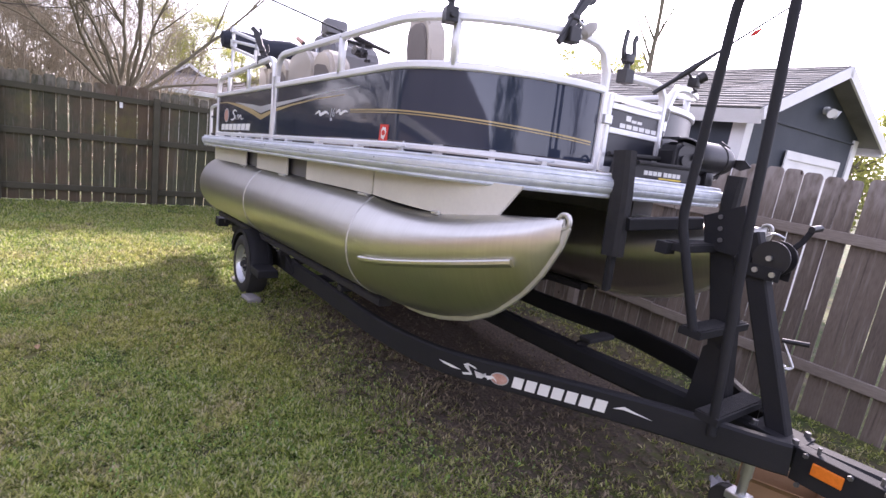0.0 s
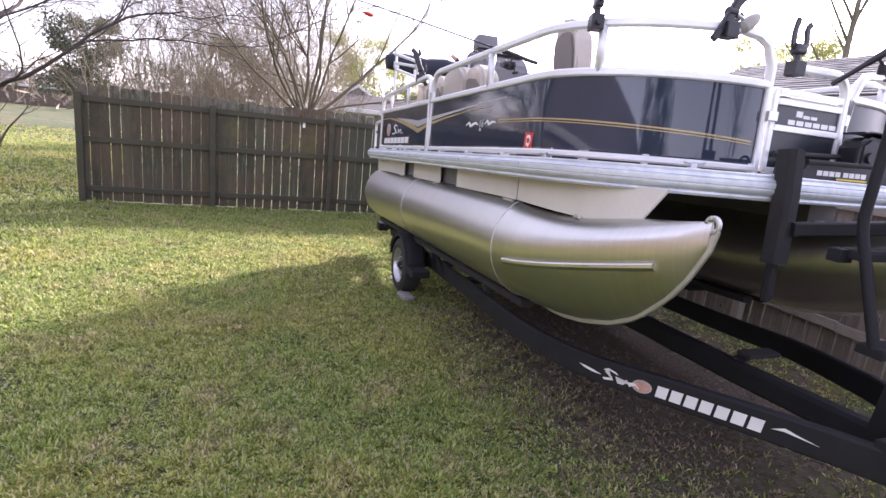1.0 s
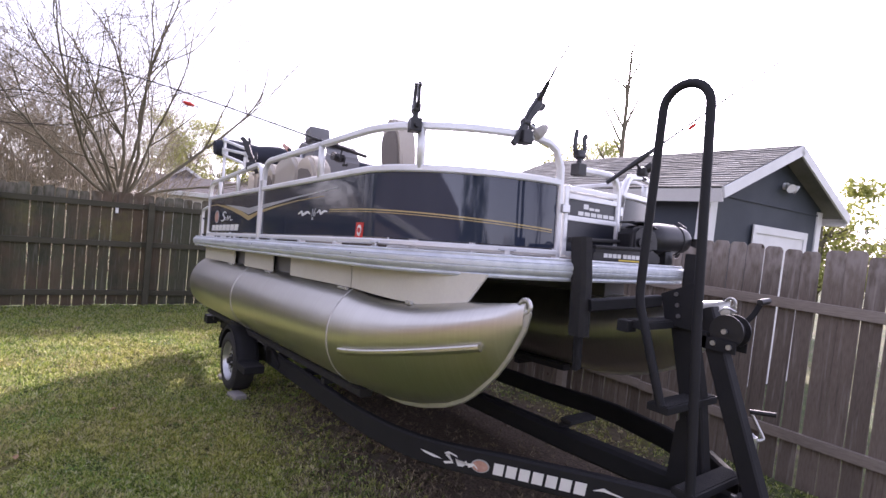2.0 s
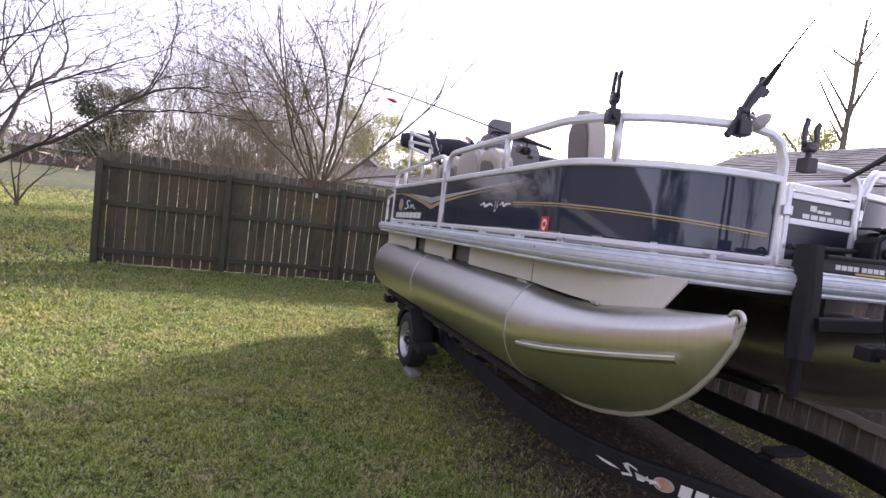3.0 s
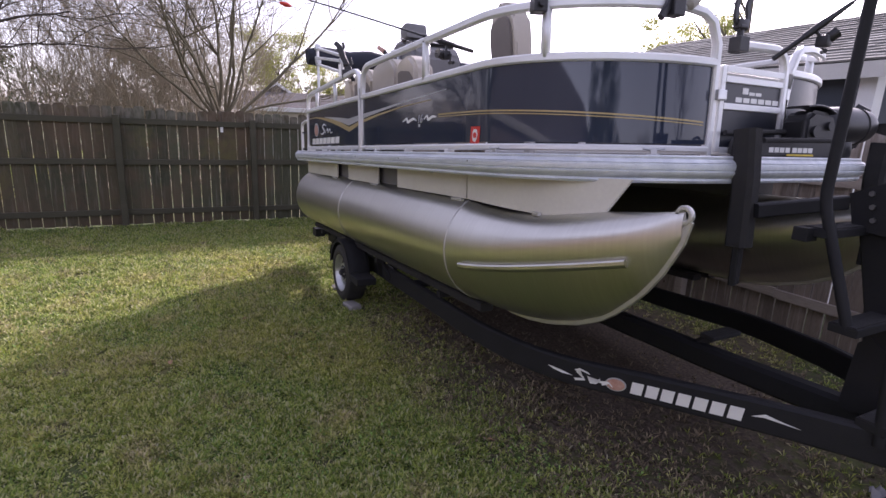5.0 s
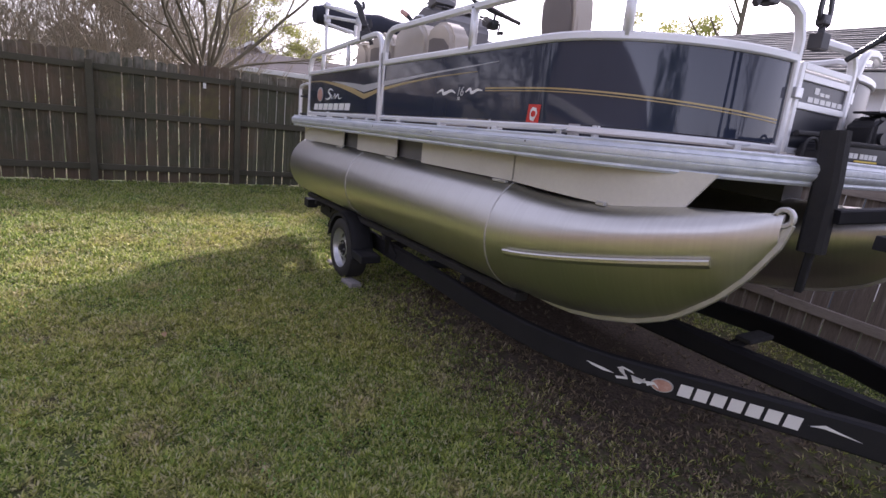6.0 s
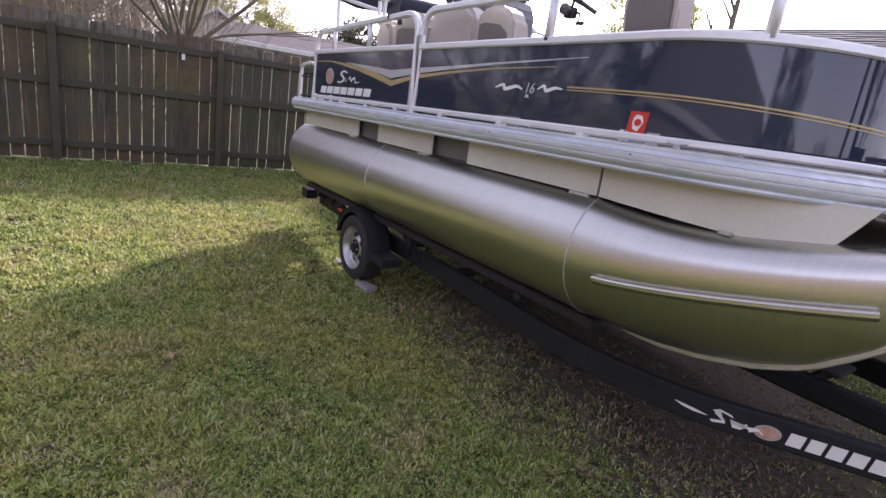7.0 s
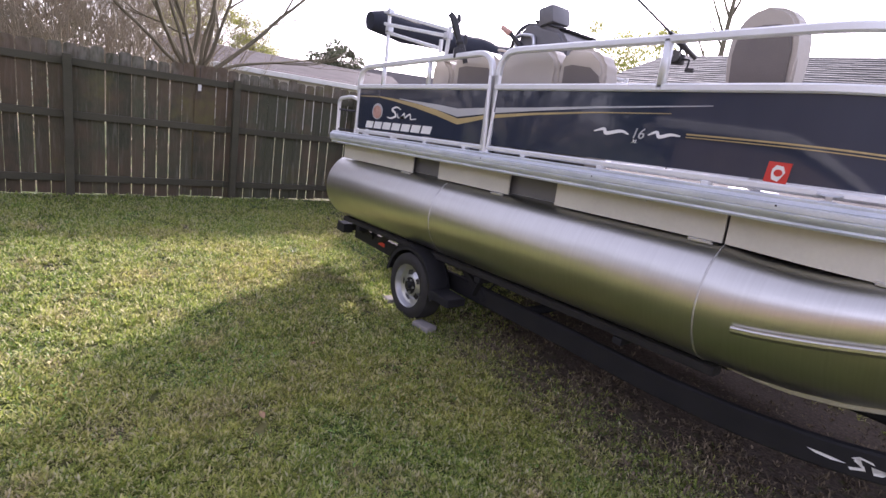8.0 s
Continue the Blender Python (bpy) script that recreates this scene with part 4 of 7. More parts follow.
def build_markings():
    # gold and silver wedge across both panels
    band("gold_stripe", [(0.46, 0.392, 0.386), (0.80, 0.392, 0.382), (1.05, 0.375, 0.355), (1.40, 0.343, 0.308), (1.70, 0.302, 0.258), (1.985, 0.245, 0.202), (2.13, 0.262, 0.228), (2.285, 0.283, 0.258)], GOLD, rear_panel, label="gold chevron stripe")
    band("silver_stripe", [(1.15, 0.377, 0.373), (1.45, 0.358, 0.338), (1.75, 0.338, 0.296), (1.975, 0.318, 0.258), (2.285, 0.334, 0.292)], SILVER, rear_panel, label="silver chevron stripe")
    band("silver_stripe", [(2.385, 0.338, 0.302), (2.75, 0.350, 0.330), (3.20, 0.371, 0.360), (3.87, 0.394, 0.391)], SILVER, long_panel, label="silver tapering stripe")
    band("gold_stripe", [(2.385, 0.292, 0.268), (2.75, 0.318, 0.304), (3.20, 0.341, 0.334), (3.67, 0.351, 0.348)], GOLD, long_panel, label="gold tapering stripe")
    # emblem and plain-bar lettering at the stern
    disc("emblem", 0.80, 0.255, 0.092, 0.072, SILVER, rear_panel, label="pale round emblem")
    disc("emblem_disc", 0.80, 0.250, 0.074, 0.058, BALLRED, rear_panel, FACE - 0.0025, "rust-red round emblem")
    ribbon("script_stroke", [(1.19, 0.285), (1.12, 0.302), (1.05, 0.280), (1.10, 0.255), (1.12, 0.225), (1.04, 0.205), (0.98, 0.212)], 0.020, WHITE, rear_panel, label="white script stroke")
    ribbon("script_stroke", [(1.15, 0.250), (1.155, 0.218), (1.20, 0.216), (1.25, 0.252), (1.26, 0.215), (1.31, 0.240), (1.345, 0.246), (1.36, 0.210), (1.44, 0.216)], 0.016, WHITE, rear_panel, label="white script stroke")
    bars("lettering", 0.600, 0.100, 7, 0.128, 0.062, 0.026, 0.022, WHITE, rear_panel, rise=0.0008, label="row of white slanted blocks")
    # small model marking
    ribbon("script_stroke", [(3.225, 0.236), (3.29, 0.252), (3.31, 0.230), (3.40, 0.246), (3.45, 0.232)], 0.020, WHITE, long_panel, label="white script stroke")
    ribbon("script_stroke", [(3.565, 0.236), (3.61, 0.254), (3.63, 0.232), (3.69, 0.246), (3.74, 0.242)], 0.018, WHITE, long_panel, label="white script stroke")
    upright = Matrix.Rotation(math.pi / 2, 4, "X")
    text_mesh("number", "16", 0.078, SILVER, Matrix.Translation((3.465, FACE, 0.214)) @ upright, long_panel, shear=0.25)
    text_mesh("lettering", "XL", 0.026, WHITE, Matrix.Translation((3.478, FACE, 0.190)) @ upright, long_panel, shear=0.25)
    # red registration sticker
    flat_shape("sticker", [(4.158, 0.080), (4.250, 0.076), (4.258, 0.166), (4.166, 0.168)], RED, long_panel, label="red square sticker")
    flat_shape("sticker_mark", [(4.185, 0.118), (4.19, 0.092), (4.215, 0.084), (4.228, 0.105), (4.238, 0.125), (4.228, 0.150), (4.20, 0.154), (4.187, 0.138)], WHITE, long_panel, FACE - 0.0025, "white mark on the sticker")
    disc("sticker_dot", 4.212, 0.121, 0.017, 0.015, RED, long_panel, FACE - 0.005)
    # double gold line that runs on round the bow
    p = rail_path(3.77, 9)
    pts = []
    for i, (x, y) in enumerate(p):
        nx, ny = (0, -1) if x <= 4.22 else Vector((0.92 * (x - 4.22) / 0.7, 0.7 * (y - 0.99) / 0.92)).normalized()
        s = i / (len(p) - 1)
        pts.append((x + nx * 0.0055, y + ny * 0.0055, 0.246 - 0.020 * s - 0.045 * s * s))
    for dz, h in ((0.008, 0.0075), (-0.006, 0.0045)):
        bm = bmesh.new()
        sweep(bm, [(x, y, z + dz) for x, y, z in pts[:-1]], [(0.0012, -h / 2), (0.0012, h / 2), (-0.0012, h / 2), (-0.0012, -h / 2)])
        part("gold_line", bm, GOLD, long_panel, "thin gold line")


build_markings()

# ---- boat: furniture ----


def build_console():
    c = thing("helm_console", pose(0.06, 0, 0.02), "", "")
    for k in ("label", "category"):
        if k in c:
            del c[k]
    c.parent = boat
    bm = bmesh.new()
    o = [(2.08, 0.0), (2.48, 0.0), (2.54, 0.80), (2.46, 0.90), (2.18, 0.975), (2.08, 0.93), (2.04, 0.78)]
    a = [bm.verts.new((x, 0.43, z)) for x, z in o]
    b = [bm.verts.new((x, 0.88, z)) for x, z in o]
    bm.faces.new(a)
    bm.faces.new(b[::-1])
    for i in range(len(o)):
        j = (i + 1) % len(o)
        bm.faces.new((a[i], a[j], b[j], b[i]))
    bmesh.ops.bevel(bm, geom=list(bm.edges), offset=0.03, segments=3, affect="EDGES")
    part("console_body", bm, CONSOLE_DARK, c, "dark grey moulded helm console", True)
    slope = pose(2.32, 0.65, 0.942, 0, 15, 0)
    bm = bmesh.new()
    box(bm, -0.13, 0.15, -0.20, 0.20, -0.004, 0.014, 0.006, slope)
    part("dash", bm, PLASTIC, c, "dark dash top")
    bm = bmesh.new()
    box(bm, -0.065, 0.075, -0.10, 0.10, 0.015, 0.145, 0.028, pose(2.32, 0.53, 0.925, 0, -12, 0))
    part("instrument_cover", bm, CONSOLE_DARK, c, "grey fabric cover over an instrument", True)
    bm = bmesh.new()
    cyl(bm, (2.32, 0.53, 0.90), (2.32, 0.53, 0.96), 0.05, 0.045, 12)
    part("bracket", bm, PLASTIC, c)
    bm = bmesh.new()
    ring = [(1.96 + 0.05 * math.sin(t), 0.66 + 0.17 * math.cos(t), 0.85 + 0.16 * math.sin(t)) for t in (2 * math.pi * i / 28 for i in range(28))]
    sweep(bm, ring, circle(0.014, 8), closed=True, up=Vector((1, 0, 0.2)))
    w = part("steering_wheel", bm, PLASTIC, c, "black steering wheel", True)
    for a in (0.5, 2.6, 4.7):
        bm = bmesh.new()
        cyl(bm, (2.02, 0.66, 0.85), (1.96 + 0.05 * math.sin(a), 0.66 + 0.16 * math.cos(a), 0.85 + 0.15 * math.sin(a)), 0.009, n=8)
        part("spoke", bm, STEEL, w)
    bm = bmesh.new()
    sweep(bm, rounded([(2.16, 0.41, 0.74), (2.09, 0.41, 0.755), (2.07, 0.41, 0.86), (2.12, 0.41, 0.88), (2.25, 0.41, 0.865), (2.27, 0.41, 0.755), (2.16, 0.41, 0.74)], 0.03), squircle(0.022, 0.028, 0.006), up=Vector((0, 1, 0)))
    part("grab_rail", bm, STEEL, c, "chrome grab frame", True)
    bm = bmesh.new()
    cyl(bm, (2.13, 0.41, 0.80), (2.06, 0.36, 0.88), 0.020, 0.017, 10)
    part("throttle_lever", bm, PLASTIC, c, "dark throttle lever", True)
    bm = bmesh.new()
    cyl(bm, (2.06, 0.36, 0.88), (1.99, 0.33, 0.925), 0.024, 0.019, 10)
    part("throttle_grip", bm, BALLRED, c, "red-brown throttle grip", True)


def build_bench(x0, x1, y0, y1, name, label, backs):
    """A beige moulded bench: base, seat cushion and rounded backs; backs hold (from, to, top, inset or none)."""
    b = thing(name, pose(0, 0, 0), "", "")
    for k in ("label", "category"):
        if k in b:
            del b[k]
    b.parent = boat
    b["label"] = label
    part("seat_base", one_box(x0, x1, y0, y1, 0.0, 0.34, 0.03), CONSOLE, b)
    part("cushion", one_box(x0 - 0.02, x1 + 0.02, y0 - 0.01, y1 + 0.01, 0.34, 0.46, 0.045), VINYL, b, smooth=True)
    for xa, xb, top, inset in backs:
        bm = bmesh.new()
        w = xb - xa
        o = [(xa, 0.40), (xb, 0.40), (xb + 0.01, top - 0.15), (xb - 0.015, top - 0.08), (xb - 0.10, top - 0.012), (xb - 0.18, top), (xa + 0.10, top - 0.002), (xa + 0.03, top - 0.03), (xa, top - 0.10)]
        p = [bm.verts.new((x, y0, z)) for x, z in o]
        q = [bm.verts.new((x, y0 + 0.16, z)) for x, z in o]
        bm.faces.new(p)
        bm.faces.new(q[::-1])
        for k in range(len(o)):
            j = (k + 1) % len(o)
            bm.faces.new((p[k], p[j], q[j], q[k]))
        bmesh.ops.bevel(bm, geom=list(bm.edges), offset=0.028, segments=3, affect="EDGES")
        back = part("backrest", bm, VINYL, b, "rounded beige vinyl backrest", True)
        if inset:
            bm = bmesh.new()
            zt = top - 0.105
            o = [(xa + w * 0.16, 0.52), (xb - 0.02, 0.52), (xb - 0.03, zt - 0.07), (xb - 0.10, zt - 0.02), (xa + w * 0.32, zt), (xa + w * 0.16, zt - 0.01)]
            p = [bm.verts.new((x, y0 - 0.006, z)) for x, z in o]
            q = [bm.verts.new((x, y0 + 0.012, z)) for x, z in o]
            bm.faces.new(p)
            bm.faces.new(q[::-1])
            for k in range(len(o)):
                j = (k + 1) % len(o)
                bm.faces.new((p[k], p[j], q[j], q[k]))
            part("inset", bm, VINYL_DARK, back, "dark taupe inset")


def build_fishing_seat(at, name):
    s = thing(name, at, "", "")
    for k in ("label", "category"):
        if k in s:
            del s[k]
    s.parent = boat
    s.matrix_parent_inverse = Matrix()
    s["label"] = "high-backed taupe and beige vinyl fishing seat"
    bm = bmesh.new()
    cyl(bm, (0, 0, 0.0), (0, 0, 0.02), 0.14, 0.12, 20)
    cyl(bm, (0, 0, 0.0), (0, 0, 0.36), 0.035, n=14)
    part("pedestal", bm, STEEL, s, smooth=True)
    bm = bmesh.new()
    box(bm, -0.20, 0.22, -0.22, 0.22, 0.36, 0.47, 0.05)
    part("seat", bm, VINYL, s, smooth=True)

    def slab(o, x0, x1, bevel, k=1.0):
        bm = bmesh.new()
        a = [bm.verts.new((x0 - 0.10 * (z - 0.42), q, z)) for q, z in o]
        b = [bm.verts.new((x1 - 0.10 * (z - 0.42), q * k, z)) for q, z in o]
        bm.faces.new(a)
        bm.faces.new(b[::-1])
        for i in range(len(o)):
            j = (i + 1) % len(o)
            bm.faces.new((a[i], a[j], b[j], b[i]))
        bmesh.ops.bevel(bm, geom=list(bm.edges), offset=bevel, segments=3, affect="EDGES")
        return bm

    o = [(-0.17, 0.42), (0.17, 0.42)] + [(0.178 * math.copysign(abs(math.cos(t)) ** 0.75, math.cos(t)), 0.68 + 0.235 * math.sin(t) ** 0.8) for t in (math.pi * i / 16 for i in range(17))]
    bk = part("backrest", slab(o, -0.19, -0.08, 0.018), VINYL, s, smooth=True)
    o = [(-0.15, 0.43), (0.142, 0.43)] + [(-0.003 + 0.148 * math.copysign(abs(math.cos(t)) ** 0.6, math.cos(t)), 0.70 + 0.13 * math.sin(t) ** 0.7) for t in (math.pi * i / 14 for i in range(15))]
    part("back_shell", slab(o, -0.205, -0.185, 0.008), VINYL_DARK, bk, "dark taupe back panel", True)


def build_folded_seat():
    """A captain's seat whose navy back leans over its cushion."""
    s = thing("helm_seat", pose(1.98, 0.72, 0), "", "")
    for k in ("label", "category"):
        if k in s:
            del s[k]
    s.parent = boat
    s["label"] = "helm seat with a navy back and pale piping"
    bm = bmesh.new()
    cyl(bm, (0, 0, 0), (0, 0, 0.40), 0.04, n=14)
    part("pedestal", bm, STEEL, s, smooth=True)
    part("seat", one_box(-0.22, 0.24, -0.22, 0.22, 0.40, 0.50, 0.04), VINYL, s, smooth=True)
    bm = bmesh.new()
    side = [(-0.14, 0.46), (0.20, 0.50), (0.24, 0.60), (0.16, 0.70), (0.02, 0.80), (-0.12, 0.835), (-0.20, 0.78), (-0.19, 0.60)]
    a = [bm.verts.new((x, -0.22, z)) for x, z in side]
    b = [bm.verts.new((x, 0.22, z)) for x, z in side]
    bm.faces.new(a)
    bm.faces.new(b[::-1])
    for i in range(len(side)):
        j = (i + 1) % len(side)
        bm.faces.new((a[i], a[j], b[j], b[i]))
    bmesh.ops.bevel(bm, geom=list(bm.edges), offset=0.03, segments=3, affect="EDGES")
    back = part("backrest", bm, mat("navy_vinyl", (0.03, 0.038, 0.075), 0.4, 0.0, (0.045, 0.052, 0.09), 5, 0.5, 150, 0.1), s, "navy vinyl backrest", True)
    bm = bmesh.new()
    sweep(bm, smooth_path([(0.22, -0.224, 0.62), (0.14, -0.226, 0.705), (0.0, -0.226, 0.80), (-0.12, -0.224, 0.825)], 4), circle(0.009, 8), up=Vector((0, 1, 0)))
    part("piping", bm, VINYL, back, "pale piping", True)


build_console()
build_bench(1.36, 2.16, 0.20, 0.62, "stern_bench", "beige vinyl bench with taupe insets", ((1.40, 1.66, 0.735, False), (1.68, 2.20, 0.755, True)))
build_bench(2.28, 3.10, 0.20, 0.42, "helm_bench", "beige vinyl bench with a taupe inset", ((2.22, 2.755, 0.765, False), (2.765, 3.12, 0.735, True)))
build_folded_seat()
build_fishing_seat(pose(3.90, 0.66, 0, 0, 0, 80), "fishing_seat")


def build_bimini():
    """Folded bimini top: rolled navy boot across the stern with its folded legs."""
    b = thing("folded_bimini", pose(0, 0, 0), "", "")
    for k in ("label", "category"):
        if k in b:
            del b[k]
    b.parent = boat
    b["label"] = "folded bimini top in a rolled navy cover"
    bm = bmesh.new()
    pts = [(0.54, 0.05 + 2.45 * i / 20, 1.065 + 0.012 * math.sin(i * 1.3)) for i in range(21)]
    sc = [0.72, 0.95] + [1.0 + 0.06 * math.sin(i * 2.1) for i in range(17)] + [0.95, 0.72]
    sweep(bm, pts, circle(0.112, 18), scales=sc)
    part("rolled_cover", bm, mat("navy_canvas", (0.014, 0.017, 0.028), 0.85, 0.0, (0.03, 0.035, 0.05), 9, 0.6, 150, 0.3), b, "navy canvas roll", True)
    for y in (0.10, BEAM - 0.10):
        for (xa, za), (xb, zb) in (((0.72, 1.135), (1.70, 0.905)), ((0.74, 1.03), (1.72, 0.855)), ((0.78, 0.955), (1.60, 0.775))):
            bm = bmesh.new()
            sweep(bm, [(xa, y, za), (xb, y, zb)], squircle(0.028, 0.028, 0.006))
            part("bow_tube", bm, RAIL, b)
        for x0, z0, x1, z1 in ((0.82, 0.70, 0.80, 1.16), (1.70, 0.72, 1.72, 0.93), (1.62, 0.74, 1.62, 0.84)):
            bm = bmesh.new()
            sweep(bm, [(x0, y, z0), (x1, y, z1)], squircle(0.026, 0.026, 0.005))
            part("support_strut", bm, RAIL, b)
        bm = bmesh.new()
        sweep(bm, [(0.78, y + 0.02, 0.50), (0.80, y, 0.70), (0.80, y, 0.98)], squircle(0.008, 0.03, 0.002))
        part("strap", bm, CABLE, b, "black webbing strap")
        for x, z in ((0.82, 0.98), (0.82, 1.12), (1.70, 0.86)):
            bm = bmesh.new()
            box(bm, x - 0.025, x + 0.025, y - 0.028, y + 0.028, z - 0.025, z + 0.025, 0.006)
            part("hinge", bm, STEEL, b)


build_bimini()


def build_stern_ladder():
    l = thing("boarding_ladder", pose(0, 0, 0), "", "")
    for k in ("label", "category"):
        if k in l:
            del l[k]
    l.parent = boat
    l["label"] = "folded aluminium stern ladder hoop"
    bm = bmesh.new()
    sweep(bm, rounded([(-0.05, 0.10, -0.04), (-0.05, 0.10, 0.36), (0.22, 0.10, 0.385), (0.34, 0.10, 0.36)], 0.06), squircle(0.030, 0.030, 0.006), up=Vector((0, 1, 0)))
    part("ladder_rail", bm, RAIL, l, smooth=True)
    bm = bmesh.new()
    sweep(bm, rounded([(0.01, 0.42, -0.04), (0.01, 0.42, 0.36), (0.24, 0.42, 0.385), (0.34, 0.42, 0.36)], 0.06), squircle(0.030, 0.030, 0.006), up=Vector((0, 1, 0)))
    part("ladder_rail", bm, RAIL, l, smooth=True)
    for z in (0.05, 0.25):
        bm = bmesh.new()
        sweep(bm, [(-0.05, 0.10, z), (0.01, 0.42, z)], squircle(0.04, 0.02, 0.004))
        part("rung", bm, PLASTIC, l, "black ladder step")


build_stern_ladder()


def build_outboard():
    """Outboard motor on the transom, tilted up; unseen, added for the shadow it casts."""
    m = thing("outboard_motor", pose(-0.22, CY, -0.02, 0, 24, 0), "", "")
    for k in ("label", "category"):
        if k in m:
            del m[k]
    m.parent = boat
    m.matrix_parent_inverse = Matrix()
    m["label"] = "black outboard motor tilted up on the transom, unseen, added for its shadow"

    def slab(name, o, w, bevel, label=""):
        bm = bmesh.new()
        a = [bm.verts.new((x, -w, z)) for x, z in o]
        b = [bm.verts.new((x, w, z)) for x, z in o]
        bm.faces.new(a)
        bm.faces.new(b[::-1])
        for i in range(len(o)):
            j = (i + 1) % len(o)
            bm.faces.new((a[i], a[j], b[j], b[i]))
        bmesh.ops.bevel(bm, geom=list(bm.edges), offset=bevel, segments=3, affect="EDGES")
        return part(name, bm, PLASTIC, m, label, True)

    slab("cowl", [(-0.52, 0.10), (0.02, 0.10), (0.06, 0.30), (0.0, 0.46), (-0.36, 0.50), (-0.52, 0.38)], 0.17, 0.05, "rounded black engine cowl")
    slab("midsection", [(-0.30, 0.12), (-0.04, 0.12), (-0.07, -0.42), (-0.27, -0.42)], 0.07, 0.02)
    slab("lower_unit", [(-0.42, -0.40), (0.0, -0.40), (0.04, -0.50), (-0.10, -0.56), (-0.20, -0.72), (-0.26, -0.58), (-0.42, -0.55)], 0.045, 0.015)
    slab("transom_bracket", [(-0.04, -0.12), (0.20, -0.08), (0.20, 0.10), (-0.04, 0.16)], 0.10, 0.01)
    for k in range(3):
        bm = bmesh.new()
        q = Matrix.Translation((-0.44, 0, -0.48)) @ Matrix.Rotation(2 * math.pi * k / 3, 4, "X")
        o = [(0, -0.02, 0.02), (0.02, -0.06, 0.08), (0.0, 0.0, 0.13), (-0.03, 0.05, 0.09), (-0.02, 0.02, 0.02)]
        va, vb = [bm.verts.new(q @ Vector(p)) for p in o], [bm.verts.new(q @ Vector((p[0] - 0.008, p[1], p[2]))) for p in o]
        bm.faces.new(va)
        bm.faces.new(vb[::-1])
        for i in range(5):
            bm.faces.new((va[i], va[(i + 1) % 5], vb[(i + 1) % 5], vb[i]))
        part("propeller_blade", bm, STEEL, m)


build_outboard()


SIGN = mat("dark_sign_panel", (0.012, 0.014, 0.022), 0.35, 0.0, (0.02, 0.024, 0.035), 4, 0.6, 60, 0.03)


def build_bow_gate():
    g = thing("bow_gate", pose(0, 0, 0), "", "")
    for k in ("label", "category"):
        if k in g:
            del g[k]
    g.parent = boat
    g["label"] = "aluminium bow gate with navy infill panels"
    x, y0, y1 = 4.93, 1.035, 1.545
    bm = bmesh.new()
    sweep(bm, rounded([(x, y1, 0.05), (x, y1, 0.585), (x, y0 + 0.10, 0.575)], 0.13, 8), squircle(0.042, 0.042, 0.010), up=Vector((1, 0, 0)))
    part("gate_hoop", bm, RAIL, g)
    for z in (0.452, 0.405, 0.275, 0.06):
        part("gate_rail", one_box(x - 0.016, x + 0.016, y0 + 0.018, y1 - 0.018, z - 0.016, z + 0.016, 0.004), RAIL, g)
    part("gate_post", one_box(x - 0.016, x + 0.016, y0 - 0.016, y0 + 0.016, 0.05, 0.468, 0.004), RAIL, g)
    for z0, z1 in ((0.291, 0.389), (0.076, 0.259)):
        part("gate_panel", one_box(x - 0.004, x + 0.004, y0 + 0.018, y1 - 0.018, z0, z1), SIGN, g, "navy infill panel")
    # plain blocks on the upper panel
    for k in range(6):
        ya = y0 + 0.12 + k * 0.062
        part("lettering_block", one_box(x + 0.004, x + 0.006, ya, ya + 0.050, 0.300, 0.324), WHITE, g)
    for k in range(3):
        ya = y0 + 0.17 + k * 0.055
        part("lettering_block", one_box(x + 0.004, x + 0.006, ya, ya + 0.046, 0.338 + 0.004 * (k == 0), 0.354 + 0.018 * (k == 0)), WHITE, g)
    for z in (0.36, 0.14):
        part("hinge", one_box(x - 0.014, x + 0.02, y1 + 0.017, y1 + 0.045, z - 0.03, z + 0.03, 0.004), STEEL, g)
    part("latch", one_box(x - 0.005, x + 0.03, y0 - 0.05, y0 + 0.015, 0.30, 0.35, 0.005), STEEL, g, "gate latch")


build_bow_gate()


def build_deck_fittings():
    for x, y, rz in ((4.42, 0.055, 0), (5.02, 0.50, 50)):
        c = thing("mooring_cleat", pose(x, y, 0.03, 0, 0, rz), "", "")
        for k in ("label", "category"):
            if k in c:
                del c[k]
        c.parent = boat
        c["label"] = "silver deck cleat"
        c.scale = (0.62, 0.62, 0.62)
        bm = bmesh.new()
        box(bm, -0.045, 0.045, -0.016, 0.016, 0.0, 0.006, 0.002)
        box(bm, -0.022, 0.022, -0.008, 0.008, 0.004, 0.036, 0.003)
        part("foot", bm, STEEL, c)
        bm = bmesh.new()
        sweep(bm, [(-0.075, 0, 0.045), (-0.04, 0, 0.038), (0.04, 0, 0.038), (0.075, 0, 0.045)], circle(0.008, 8))
        part("horn", bm, STEEL, c, smooth=True)
    for x in (0.6, 1.1, 1.6, 2.1, 2.7, 3.3, 3.9):
        bm = bmesh.new()
        box(bm, x, x + 0.04, 0.04, 0.09, 0.028, 0.048, 0.004)
        part("rail_spacer", bm, RAIL, boat)
    for k in range(5):
        bm = bmesh.new()
        x = 0.5 + k * 0.94
        cyl(bm, (x, -0.010, -0.014), (x, -0.003, -0.014), 0.0045, n=8)
        part("rivet", bm, BLACK, boat)


build_deck_fittings()

# ---- things clamped on the boat's rail ----


